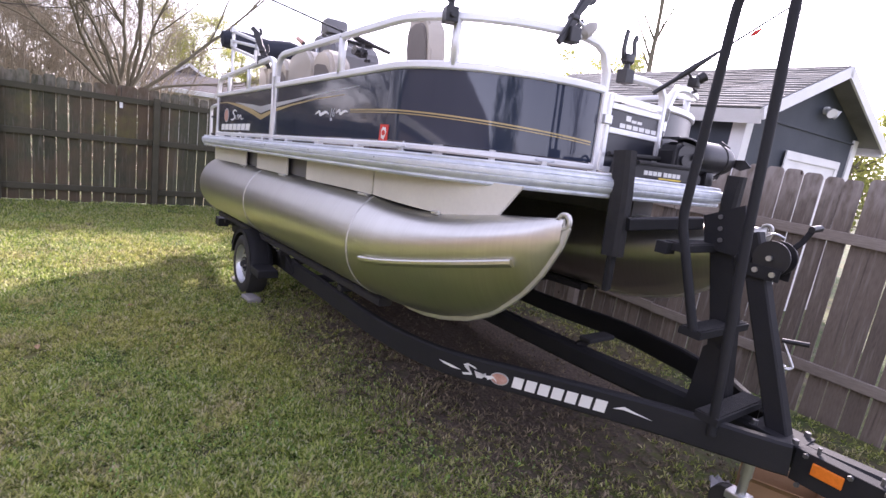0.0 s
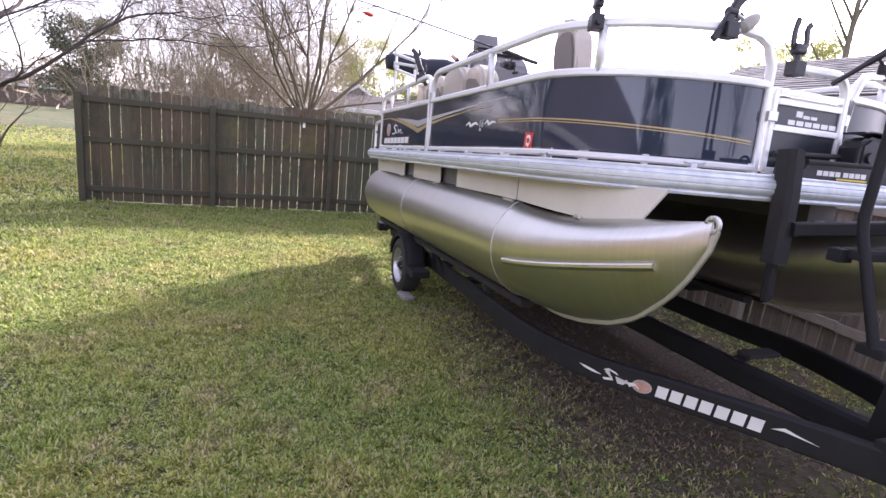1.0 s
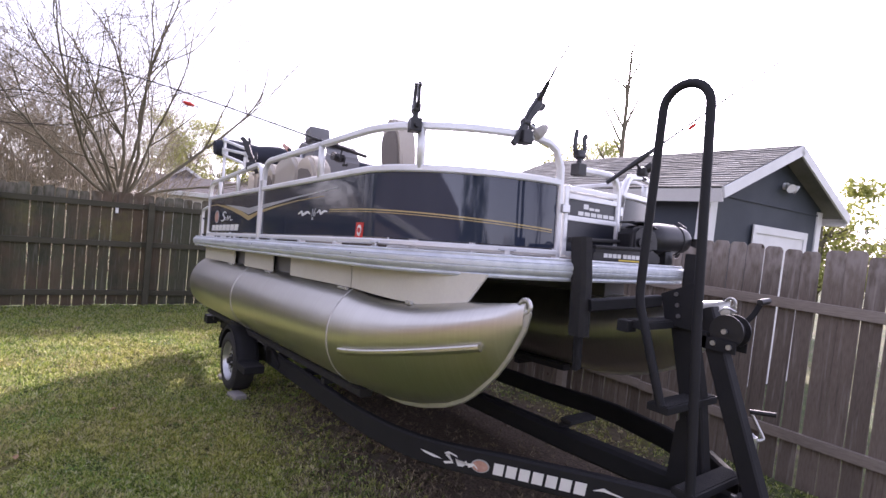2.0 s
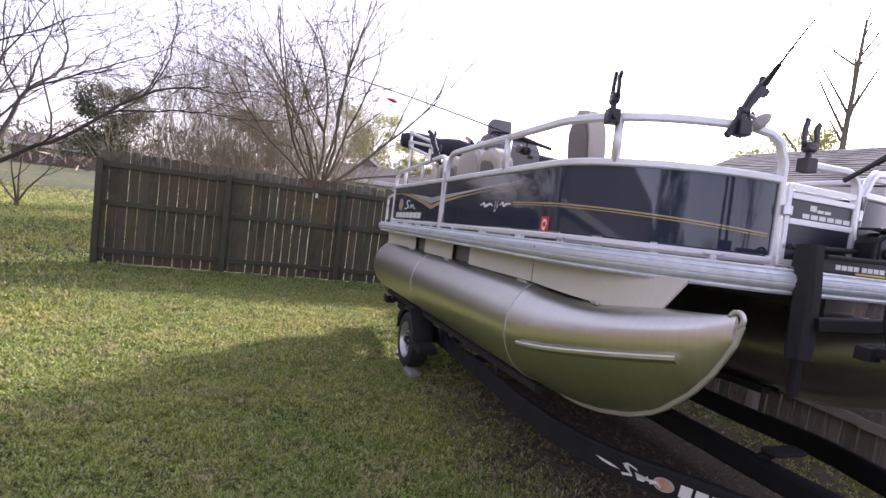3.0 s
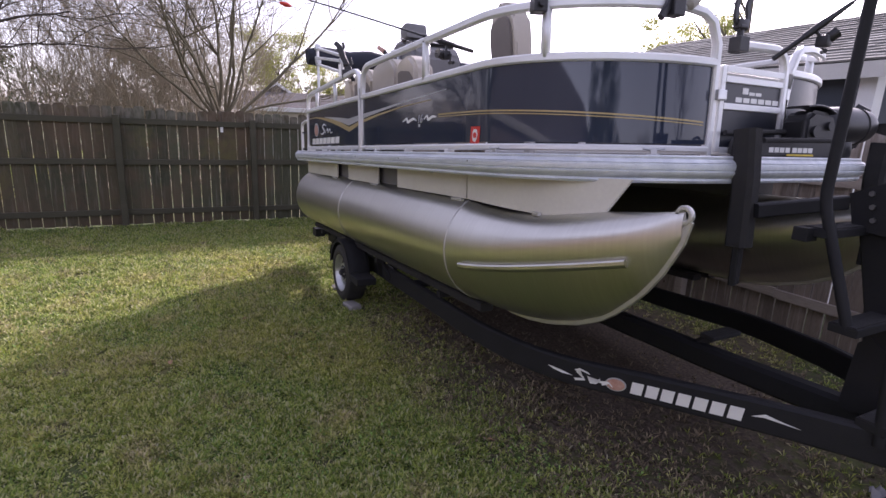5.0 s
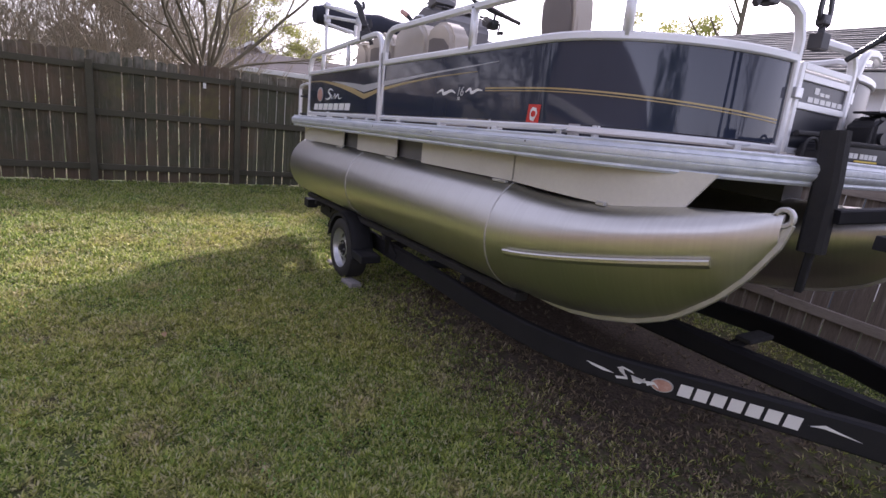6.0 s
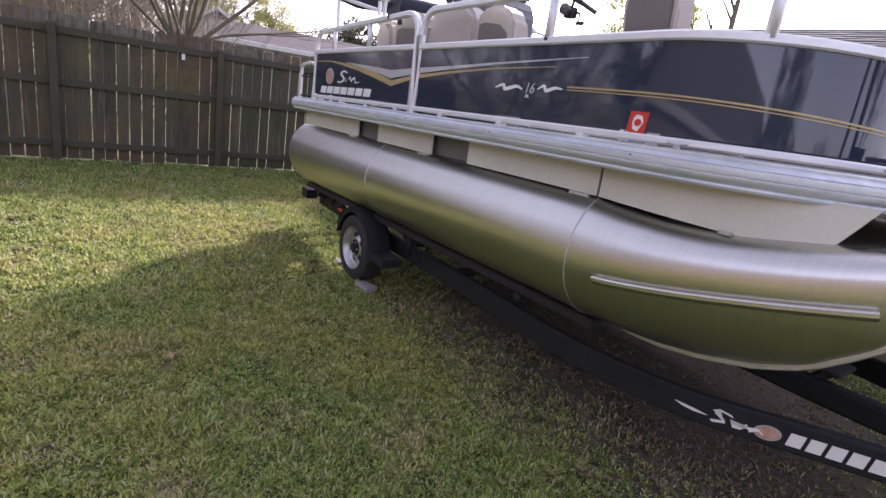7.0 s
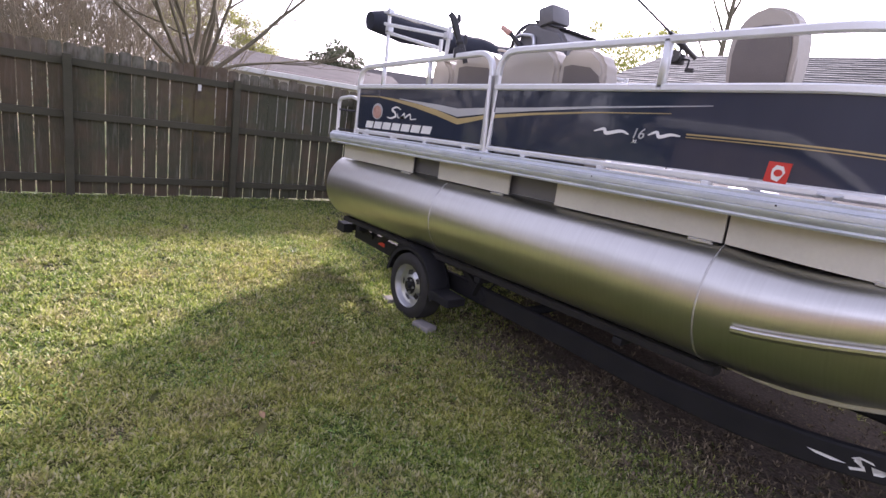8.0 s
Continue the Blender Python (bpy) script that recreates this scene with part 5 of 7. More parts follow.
def build_rod_holder(name, at, tilt, turn, style, label, stalk=0.0):
    """A clamp block with a swivel and an open cradle; style 'fork', 'pistol' or 'reel'."""
    h = thing(name, BOAT_AT @ pose(*at, 0, 0, turn), label, "rod holder", "rod holders on the rail")
    bm = bmesh.new()
    box(bm, -0.036, 0.036, -0.032, 0.032, -0.042, 0.032, 0.005)
    cyl(bm, (0.036, 0, -0.01), (0.058, 0, -0.01), 0.014, n=10)
    part("clamp", bm, PLASTIC, h)
    bm = bmesh.new()
    cyl(bm, (0, 0, 0.03), (0, 0, 0.075 + stalk), 0.017, 0.015, 12)
    cyl(bm, (-0.024, 0, 0.078 + stalk), (0.024, 0, 0.078 + stalk), 0.022, n=14)
    part("swivel", bm, PLASTIC, h, smooth=True)
    m = Matrix.Translation((0, 0, 0.080 + stalk)) @ pose(0, 0, 0, 0, tilt, 0) @ Matrix.Scale(1.22, 4)
    bm = bmesh.new()
    if style == "fork":
        for pts in (((-0.004, 0, 0), (-0.034, 0, 0.022), (-0.036, 0, 0.075), (-0.026, 0, 0.125)), ((0.004, 0, 0), (0.036, 0, 0.03), (0.028, 0, 0.085), (0.044, 0, 0.11))):
            sweep(bm, [m @ p for p in smooth_path(pts, 3)], squircle(0.030, 0.016, 0.004), up=Vector((0, 1, 0)))
        box(bm, -0.03, 0.03, -0.016, 0.016, -0.01, 0.028, 0.006, m)
    else:
        # a long open trough with a hooked end
        sweep(bm, [m @ p for p in smooth_path(((0.0, 0, -0.13), (0.006, 0, -0.05), (0.0, 0, 0.04), (0.004, 0, 0.13), (-0.012, 0, 0.17)), 3)], squircle(0.046, 0.034, 0.008), up=Vector((0, 1, 0)),
              scales=[0.75] * 3 + [1.0] * 4 + [1.15] * 3 + [0.9] * 3)
        sweep(bm, [m @ p for p in smooth_path(((0.0, 0, 0.10), (0.034, 0, 0.115), (0.040, 0, 0.15)), 3)], squircle(0.026, 0.012, 0.003), up=Vector((0, 1, 0)))
        sweep(bm, [m @ p for p in smooth_path(((0.0, 0, -0.02), (0.036, 0, -0.015), (0.046, 0, 0.03)), 3)], squircle(0.026, 0.012, 0.003), up=Vector((0, 1, 0)))
    part("cradle", bm, PLASTIC, h, smooth=True)
    if style == "reel":
        bm = bmesh.new()
        cyl(bm, m @ Vector((0.0, 0, 0.0)), m @ Vector((0.07, 0, 0.02)), 0.010, n=8)
        part("reel_foot", bm, STEEL, h)
        bm = bmesh.new()
        q = m @ pose(0.095, 0, 0.03, 0, 20, 0)
        sweep(bm, [q @ Vector((0, 0, z)) for z in (-0.055, -0.04, 0.0, 0.03, 0.05)], circle(0.034, 14), up=Vector((0, 1, 0)), scales=[0.5, 0.95, 1.0, 0.8, 0.45])
        part("reel", bm, CONSOLE, h, "small grey reel", True)
    return h


build_rod_holder("rod_holder", (4.585, 0.165, RAIL_HI), 4, -18, "fork", "upright black rod holder clamped on the top rail")
build_rod_holder("rod_holder", (4.905, 0.690, RAIL_HI - 0.015), 32, 88, "reel", "tilted black rod holder with a reel, clamped near the bow gate")
build_rod_holder("rod_holder", (4.93, 1.14, 0.578), 0, 88, "fork", "upright black rod holder clamped on the bow gate")
build_rod_holder("rod_holder", (1.87, 0.085, 0.725), -24, 62, "pistol", "black rod holder clamped on the stern rail")


def build_fishing_rod(butt, d, length, label, reel=True, lure=0.0, drop=0.05):
    """A spinning rod from its butt along d: grip, blank, reel with its handle, line guides, line and a small lure."""
    r = thing("fishing_rod", pose(*butt), label, "fishing rod", "fishing rods on the rail")
    d = Vector(d).normalized()
    down = (Vector((0, 0, -1)) + d * d.z).normalized()
    bm = bmesh.new()
    if reel:
        cyl(bm, d * 0.0, d * 0.16, 0.013, 0.014, 10)
        cyl(bm, d * 0.16, d * 0.27, 0.017, 0.019, 10)
    cyl(bm, d * 0.26, d * 0.40, 0.017, 0.010, 10)
    part("grip", bm, PLASTIC, r, smooth=True)
    bm = bmesh.new()
    pts = [d * (0.38 + (length - 0.38) * k / 10) + down * (0.05 * (k / 10) ** 4) for k in range(11)]
    sweep(bm, pts, circle(0.0065, 8), scales=[1 - 0.075 * k for k in range(11)])
    part("blank", bm, PLASTIC, r, smooth=True)
    guides = []
    for k, q in ((3, 0.020), (5, 0.014), (7, 0.010), (9, 0.007)):
        bm = bmesh.new()
        c = pts[k] + down * (q + 0.006)
        side = d.cross(down)
        sweep(bm, [c + (side * math.cos(t) + down * math.sin(t)) * q for t in (2 * math.pi * i / 12 for i in range(12))], circle(0.0018, 5), closed=True, up=d)
        part("line_guide", bm, STEEL, r)
        guides.append(c)
    if reel:
        hub = d * 0.215 + down * 0.075
        bm = bmesh.new()
        cyl(bm, d * 0.215, hub, 0.008, n=8)
        box(bm, -0.03, 0.03, -0.024, 0.024, -0.028, 0.028, 0.010, m=Matrix.Translation(hub))
        cyl(bm, hub, hub + d * 0.035, 0.020, 0.030, 16)
        cyl(bm, hub + d * 0.035, hub + d * 0.065, 0.026, 0.030, 16)
        body = part("reel", bm, PLASTIC, r, "black spinning reel", True)
        side = d.cross(down)
        bm = bmesh.new()
        cyl(bm, hub, hub + side * 0.06, 0.006, n=8)
        cyl(bm, hub + side * 0.06, hub + side * 0.06 + down * 0.05, 0.005, n=8)
        cyl(bm, hub + side * 0.055 + down * 0.05, hub + side * 0.095 + down * 0.05, 0.011, n=10)
        part("handle", bm, PLASTIC, body, smooth=True)
        bm = bmesh.new()
        sweep(bm, [hub + d * 0.06] + guides + [pts[-1]], circle(0.0009, 4))
        part("line", bm, STEEL, r, "thin pale fishing line")
    if lure:
        top = d * lure + down * 0.01
        end = top + Vector((0, 0, -drop))
        bm = bmesh.new()
        cyl(bm, top, end, 0.0009, n=4)
        part("leader", bm, STEEL, r)
        bm = bmesh.new()
        sweep(bm, [end + d * q for q in (-0.034, -0.026, -0.008, 0.010, 0.028, 0.036)], circle(0.012, 10), scales=[0.2, 0.7, 1.0, 0.9, 0.5, 0.15])
        body = part("lure", bm, RED, r, "small red fishing lure", True)
        for sgn in (-1, 1):
            bm = bmesh.new()
            cyl(bm, end + d * (sgn * 0.034), end + d * (sgn * 0.075) + down * 0.004, 0.0035, 0.0015, 6)
            part("hook", bm, STEEL, body)


build_fishing_rod((3.475, 0.44, 2.312), (0.148, -0.982, 0.118), 2.0, "black fishing rod lying across the rail, with a red lure", lure=1.27)
build_fishing_rod((4.915, 1.387, 2.233), (0.5145, 0.545, 0.662), 1.95, "black fishing rod with a red lure at the bow gate", lure=0.62, drop=0.012)
build_fishing_rod((4.78, 0.757, 2.485), (0.80, -0.47, 0.36), 0.85, "fishing rod standing in the tilted holder near the bow gate", reel=False)


def build_trolling_motor():
    """Bow-mount electric motor stowed on the fore deck."""
    t = thing("trolling_motor", BOAT_AT @ pose(5.045, 1.24, 0.030, 0, 0, 83), "black bow-mounted electric trolling motor stowed on deck", "trolling motor")
    bm = bmesh.new()
    o = [(-0.14, 0.0), (0.46, 0.0), (0.46, 0.055), (0.40, 0.080), (0.16, 0.092), (-0.04, 0.094), (-0.11, 0.080), (-0.14, 0.045)]
    a = [bm.verts.new((x, -0.075, z)) for x, z in o]
    b = [bm.verts.new((x, 0.075, z)) for x, z in o]
    bm.faces.new(a)
    bm.faces.new(b[::-1])
    for i in range(len(o)):
        j = (i + 1) % len(o)
        bm.faces.new((a[i], a[j], b[j], b[i]))
    bmesh.ops.bevel(bm, geom=list(bm.edges), offset=0.010, segments=2, affect="EDGES")
    base = part("base", bm, PLASTIC, t, "black moulded base", True)
    for k in range(8):
        x0 = -0.045 + k * 0.0375 + (0.012 if k > 3 else 0)
        part("lettering_block", one_box(x0, x0 + 0.030, -0.0775, -0.0745, 0.022, 0.046), WHITE, base)
    part("yellow_mark", one_box(0.08, 0.27, -0.0775, -0.0745, 0.006, 0.015), YELLOW, base)
    # gear head and its curved pedal plate
    bm = bmesh.new()
    o = [(0.21, 0.070), (0.46, 0.070), (0.46, 0.15), (0.42, 0.225), (0.27, 0.240), (0.215, 0.20)]
    a = [bm.verts.new((x, -0.06, z)) for x, z in o]
    b = [bm.verts.new((x, 0.08, z)) for x, z in o]
    bm.faces.new(a)
    bm.faces.new(b[::-1])
    for i in range(len(o)):
        j = (i + 1) % len(o)
        bm.faces.new((a[i], a[j], b[j], b[i]))
    bmesh.ops.bevel(bm, geom=list(bm.edges), offset=0.022, segments=3, affect="EDGES")
    hd = part("head", bm, PLASTIC, t, "black moulded gear head", True)
    for k, x in enumerate((0.28, 0.38)):
        bm = bmesh.new()
        cyl(bm, (x, -0.075, 0.13 + 0.03 * k), (x, -0.055, 0.13 + 0.03 * k), 0.028 - 0.006 * k, n=16)
        part("knob", bm, PLASTIC, hd, smooth=True)
    bm = bmesh.new()
    sweep(bm, smooth_path([(0.22, 0.0, 0.252), (0.28, 0.0, 0.258), (0.36, 0.0, 0.252), (0.43, 0.0, 0.225)], 4), squircle(0.12, 0.012, 0.004))
    part("pedal_plate", bm, PLASTIC, t, "curved black pedal plate", True)
    # motor pod with its propeller and shaft
    bm = bmesh.new()
    pts = [(0.46, 0.05, 0.165), (0.50, 0.05, 0.166), (0.56, 0.05, 0.168), (0.70, 0.05, 0.172), (0.80, 0.05, 0.175), (0.85, 0.05, 0.176)]
    sweep(bm, smooth_path(pts, 4), circle(0.104, 26), scales=[0.50 + 0.5 * math.sin(math.pi * min(1.0, 0.08 + 0.92 * i / 20)) ** 0.55 for i in range(21)])
    pod = part("motor_pod", bm, PLASTIC, t, "rounded black motor pod", True)
    for x in (0.72,):
        bm = bmesh.new()
        ring = [(x, 0.05 + 0.1005 * math.cos(2 * math.pi * i / 28), 0.172 + 0.1005 * math.sin(2 * math.pi * i / 28)) for i in range(28)]
        sweep(bm, ring, circle(0.005, 6), closed=True, up=Vector((1, 0, 0)))
        part("band", bm, RUBBER, pod, smooth=True)
    for a in (100, 215, 330):
        bm = bmesh.new()
        m = Matrix.Translation((0.86, 0.05, 0.176)) @ Matrix.Rotation(math.radians(a), 4, "X")
        o = [(0, -0.02, 0.02), (0.03, -0.035, 0.09), (0.025, 0.0, 0.155), (-0.01, 0.035, 0.12), (-0.01, 0.02, 0.03)]
        va = [bm.verts.new(m @ Vector(p)) for p in o]
        vb = [bm.verts.new(m @ (Vector(p) + Vector((0.010, 0, 0)))) for p in o]
        bm.faces.new(va)
        bm.faces.new(vb[::-1])
        for i in range(5):
            bm.faces.new((va[i], va[(i + 1) % 5], vb[(i + 1) % 5], vb[i]))
        part("propeller_blade", bm, PLASTIC, pod)
    bm = bmesh.new()
    cyl(bm, (-0.20, 0.05, 0.115), (0.25, 0.05, 0.13), 0.014, n=10)
    part("shaft", bm, RUBBER, t, smooth=True)
    bm = bmesh.new()
    box(bm, 0.58, 0.66, -0.02, 0.12, -0.002, 0.09, 0.02)
    part("rest_bracket", bm, PLASTIC, t, smooth=True)
    bm = bmesh.new()
    sweep(bm, rounded([(-0.12, -0.02, 0.03), (-0.17, -0.03, 0.10), (-0.24, -0.03, 0.085), (-0.25, -0.03, 0.012)], 0.03), circle(0.007, 8))
    part("power_cable", bm, CABLE, t, "black power cable", True)


build_trolling_motor()

# ---- trailer details ----


def on_trailer(name, bm, material, label="", smooth=False):
    return part(name, bm, material, trailer, label, smooth)


def build_bunks():
    for cy in (0.335, BEAM - 0.335):
        for dy in (-0.09, 0.09):
            bm = bmesh.new()
            sweep(bm, [BOAT_AT @ Vector((0.06, cy + dy, -0.893)), BOAT_AT @ Vector((4.1, cy + dy, -0.893))], squircle(0.09, 0.05, 0.008))
            on_trailer("bunk", bm, CARPET, "carpeted bunk board")
        for x in (0.45, 1.25, 2.35, 3.6):
            z1 = (BOAT_AT @ Vector((x, 0, -0.92))).z
            bm = bmesh.new()
            box(bm, x - 0.03, x + 0.03, cy - 0.14, cy + 0.14, z1 - 0.045, z1 - 0.004, 0.004)
            on_trailer("bunk_bracket", bm, BLACK)
            for dy in (-0.10, 0.10) if x < 3 else ():
                bm = bmesh.new()
                sweep(bm, [(x - 0.08, cy + dy * 0.6, 0.44), (x, cy + dy, z1 - 0.05)], squircle(0.04, 0.012, 0.002))
                on_trailer("bunk_leg", bm, BLACK)


build_bunks()


def build_stern_end():
    bm = bmesh.new()
    box(bm, -0.02, 0.14, 0.20, 0.32, 0.35, 0.45, 0.006)
    on_trailer("rear_bumper", bm, BLACK, "black rear bumper end")
    bm = bmesh.new()
    box(bm, 0.03, 0.09, 0.32, BEAM - 0.32, 0.36, 0.44, 0.006)
    on_trailer("rear_bumper", bm, BLACK)
    bm = bmesh.new()
    box(bm, 0.62, 0.74, 0.364, 0.3705, 0.36, 0.40, 0.003)
    on_trailer("side_marker", bm, RED, "red side marker light")
    for xa, xb in ((0.12, 0.50), (0.98, 0.62), (1.98, 2.3)):
        for y in (0.32, BEAM - 0.32):
            bm = bmesh.new()
            sweep(bm, [(xa, y, 0.505 + 0.06 * xa), (xb, y + (0.05 if y < CY else -0.05), 0.40)], squircle(0.035, 0.05, 0.005))
            on_trailer("bunk_strut", bm, BLACK)
    for k in (-0.09, 0.09):
        bm = bmesh.new()
        arc = [(1.62 + 0.36 * math.cos(t), 0.16 + k, 0.295 + 0.36 * math.sin(t)) for t in (math.radians(20 + 140 * i / 16) for i in range(17))]
        sweep(bm, arc, squircle(0.012, 0.006, 0.002))
        on_trailer("fender_rib", bm, BLACK)


build_stern_end()


def build_lettering():
    """White plain marks along the near side rail, between two bends."""
    line = [Vector(p) for p in near_rail()]

    def at(x, dz):
        for a, b in zip(line, line[1:]):
            if a.x <= x <= b.x:
                p = a.lerp(b, (x - a.x) / (b.x - a.x))
                d = (b - a)
                break
        n = Vector((d.y, -d.x, 0)).normalized()
        return p + n * 0.0295 + Vector((0, 0, dz))

    def shape(name, pts, material, lift, label=""):
        bm = bmesh.new()
        off = Vector((0.35, -0.93, 0)) * lift
        a = [bm.verts.new(at(x, z) + off) for x, z in pts]
        b = [bm.verts.new(at(x, z) + off - Vector((0.35, -0.93, 0)) * 0.0024) for x, z in pts]
        bm.faces.new(a)
        bm.faces.new(b[::-1])
        for i in range(len(pts)):
            j = (i + 1) % len(pts)
            bm.faces.new((a[i], a[j], b[j], b[i]))
        on_trailer(name, bm, material, label)

    shape("swoosh", [(4.565, 0.008), (4.60, 0.006), (4.66, 0.000), (4.71, -0.012), (4.66, -0.014), (4.60, -0.006)], WHITE, 0.001, "white swoosh")
    shape("swoosh", [(5.475, 0.000), (5.52, 0.022), (5.56, 0.010), (5.64, -0.008), (5.57, 0.000), (5.52, 0.006)], WHITE, 0.001, "white swoosh")
    # script stroke and round emblem
    s = [(4.79, 0.020), (4.745, 0.032), (4.72, 0.018), (4.76, 0.002), (4.77, -0.018), (4.72, -0.030)]
    top, low = [(x, z + 0.006) for x, z in s], [(x + 0.010, z - 0.005) for x, z in s]
    shape("script_stroke", top + low[::-1], WHITE, 0.001, "white script stroke")
    s = [(4.79, 0.000), (4.80, -0.024), (4.83, -0.022), (4.85, 0.002), (4.86, -0.022), (4.89, -0.004), (4.91, -0.022)]
    shape("script_stroke", [(x, z + 0.006) for x, z in s] + [(x + 0.006, z - 0.006) for x, z in reversed(s)], WHITE, 0.0045, "white script stroke")
    shape("emblem", [(4.925 + 0.048 * math.cos(2 * math.pi * i / 24), -0.006 + 0.036 * math.sin(2 * math.pi * i / 24)) for i in range(24)], SILVER, 0.001, "pale round emblem")
    shape("emblem_disc", [(4.925 + 0.042 * math.cos(2 * math.pi * i / 24), -0.007 + 0.030 * math.sin(2 * math.pi * i / 24)) for i in range(24)], BALLRED, 0.003, "rust-red round emblem")
    for k in range(7):
        x = 4.992 + k * 0.0665
        shape("lettering", [(x, -0.036), (x + 0.052, -0.036), (x + 0.058, 0.026), (x + 0.006, 0.026)], WHITE, 0.001, "white block of plain lettering")


build_lettering()


def build_winch_stand():
    y = CY - 0.02
    bm = bmesh.new()
    sweep(bm, [(6.03, y, 0.70), (5.83, y, 1.20), (5.68, y, 1.58)], squircle(0.075, 0.09, 0.008), up=Vector((1, 0, 0.3)))
    on_trailer("winch_post", bm, BLACK, "leaning black winch post")
    bm = bmesh.new()
    sweep(bm, [(5.74, y, 0.66), (5.66, y, 1.15), (5.57, y, 1.50)], squircle(0.075, 0.12, 0.008), up=Vector((1, 0, 0)))
    on_trailer("winch_post", bm, BLACK, "upright black winch post")
    for k in (-1, 1):
        bm = bmesh.new()
        o = [(5.60, 0.66), (5.66, 0.66), (5.78, 0.70), (5.72, 0.98), (5.66, 1.02), (5.62, 0.98)]
        a = [bm.verts.new((px, y + k * 0.045, pz)) for px, pz in o]
        b = [bm.verts.new((px, y + k * 0.051, pz)) for px, pz in o]
        bm.faces.new(a)
        bm.faces.new(b[::-1])
        for i in range(6):
            bm.faces.new((a[i], a[(i + 1) % 6], b[(i + 1) % 6], b[i]))
        on_trailer("gusset", bm, BLACK)
    bm = bmesh.new()
    box(bm, 5.92, 6.14, y - 0.09, y + 0.09, 0.715, 0.73, 0.003)
    on_trailer("foot_plate", bm, BLACK)
    for dx, dy in ((0.02, -0.07), (0.19, -0.07), (0.02, 0.07), (0.19, 0.07)):
        bm = bmesh.new()
        cyl(bm, (5.92 + dx, y + dy, 0.73), (5.92 + dx, y + dy, 0.752), 0.014, n=6)
        on_trailer("bolt", bm, BOLT)
    # side plate with its bolts
    bm = bmesh.new()
    o = [(5.47, 1.62), (5.65, 1.705), (5.70, 1.53), (5.66, 1.46), (5.51, 1.47)]
    a = [bm.verts.new((px, y - 0.075, pz)) for px, pz in o]
    b = [bm.verts.new((px, y - 0.065, pz)) for px, pz in o]
    bm.faces.new(a)
    bm.faces.new(b[::-1])
    for i in range(5):
        bm.faces.new((a[i], a[(i + 1) % 5], b[(i + 1) % 5], b[i]))
    on_trailer("side_plate", bm, BLACK)
    for k in range(3):
        bm = bmesh.new()
        cyl(bm, (5.555 + 0.012 * k, y - 0.084, 1.63 - 0.055 * k), (5.555 + 0.012 * k, y - 0.075, 1.63 - 0.055 * k), 0.012, n=6)
        on_trailer("bolt", bm, BOLT)
    # winch
    w = thing("winch", pose(5.805, y, 1.49), "", "")
    for k in ("label", "category"):
        if k in w:
            del w[k]
    w.parent = trailer
    w["label"] = "black hand winch"
    bm = bmesh.new()
    cyl(bm, (0, -0.045, 0), (0, -0.036, 0), 0.080, n=28)
    part("drum_flange", bm, PLASTIC, w)
    bm = bmesh.new()
    cyl(bm, (0, 0.036, 0), (0, 0.045, 0), 0.080, n=28)
    part("drum_flange", bm, PLASTIC, w)
    bm = bmesh.new()
    cyl(bm, (0, -0.036, 0), (0, 0.036, 0), 0.056, n=20)
    part("strap_roll", bm, CARPET, w, "rolled webbing strap", True)
    bm = bmesh.new()
    box(bm, -0.13, 0.06, -0.062, -0.056, -0.10, -0.04)
    box(bm, -0.13, 0.06, 0.056, 0.062, -0.10, -0.04)
    box(bm, -0.13, -0.08, -0.062, 0.062, -0.10, -0.02)
    part("winch_frame", bm, BLACK, w)
    for px, pz in ((0, 0), (-0.045, -0.065), (0.03, -0.07)):
        bm = bmesh.new()
        cyl(bm, (px, -0.072, pz), (px, -0.056, pz), 0.013, n=8)
        part("bolt", bm, STEEL, w)
    bm = bmesh.new()
    sweep(bm, [(0.02, 0.075, 0.03), (0.06, 0.085, 0.09), (0.085, 0.085, 0.15)], squircle(0.026, 0.010, 0.003), up=Vector((0, 1, 0)))
    part("crank_arm", bm, BLACK, w)
    bm = bmesh.new()
    cyl(bm, (0.085, 0.075, 0.155), (0.095, 0.145, 0.165), 0.015, n=12)
    part("crank_grip", bm, PLASTIC, w, "black grip", True)
    bm = bmesh.new()
    sweep(bm, rounded([(-0.05, -0.03, 0.088), (-0.02, -0.03, 0.115), (0.03, -0.03, 0.10)], 0.02), circle(0.005, 8))
    part("ratchet", bm, STEEL, w, smooth=True)


build_winch_stand()


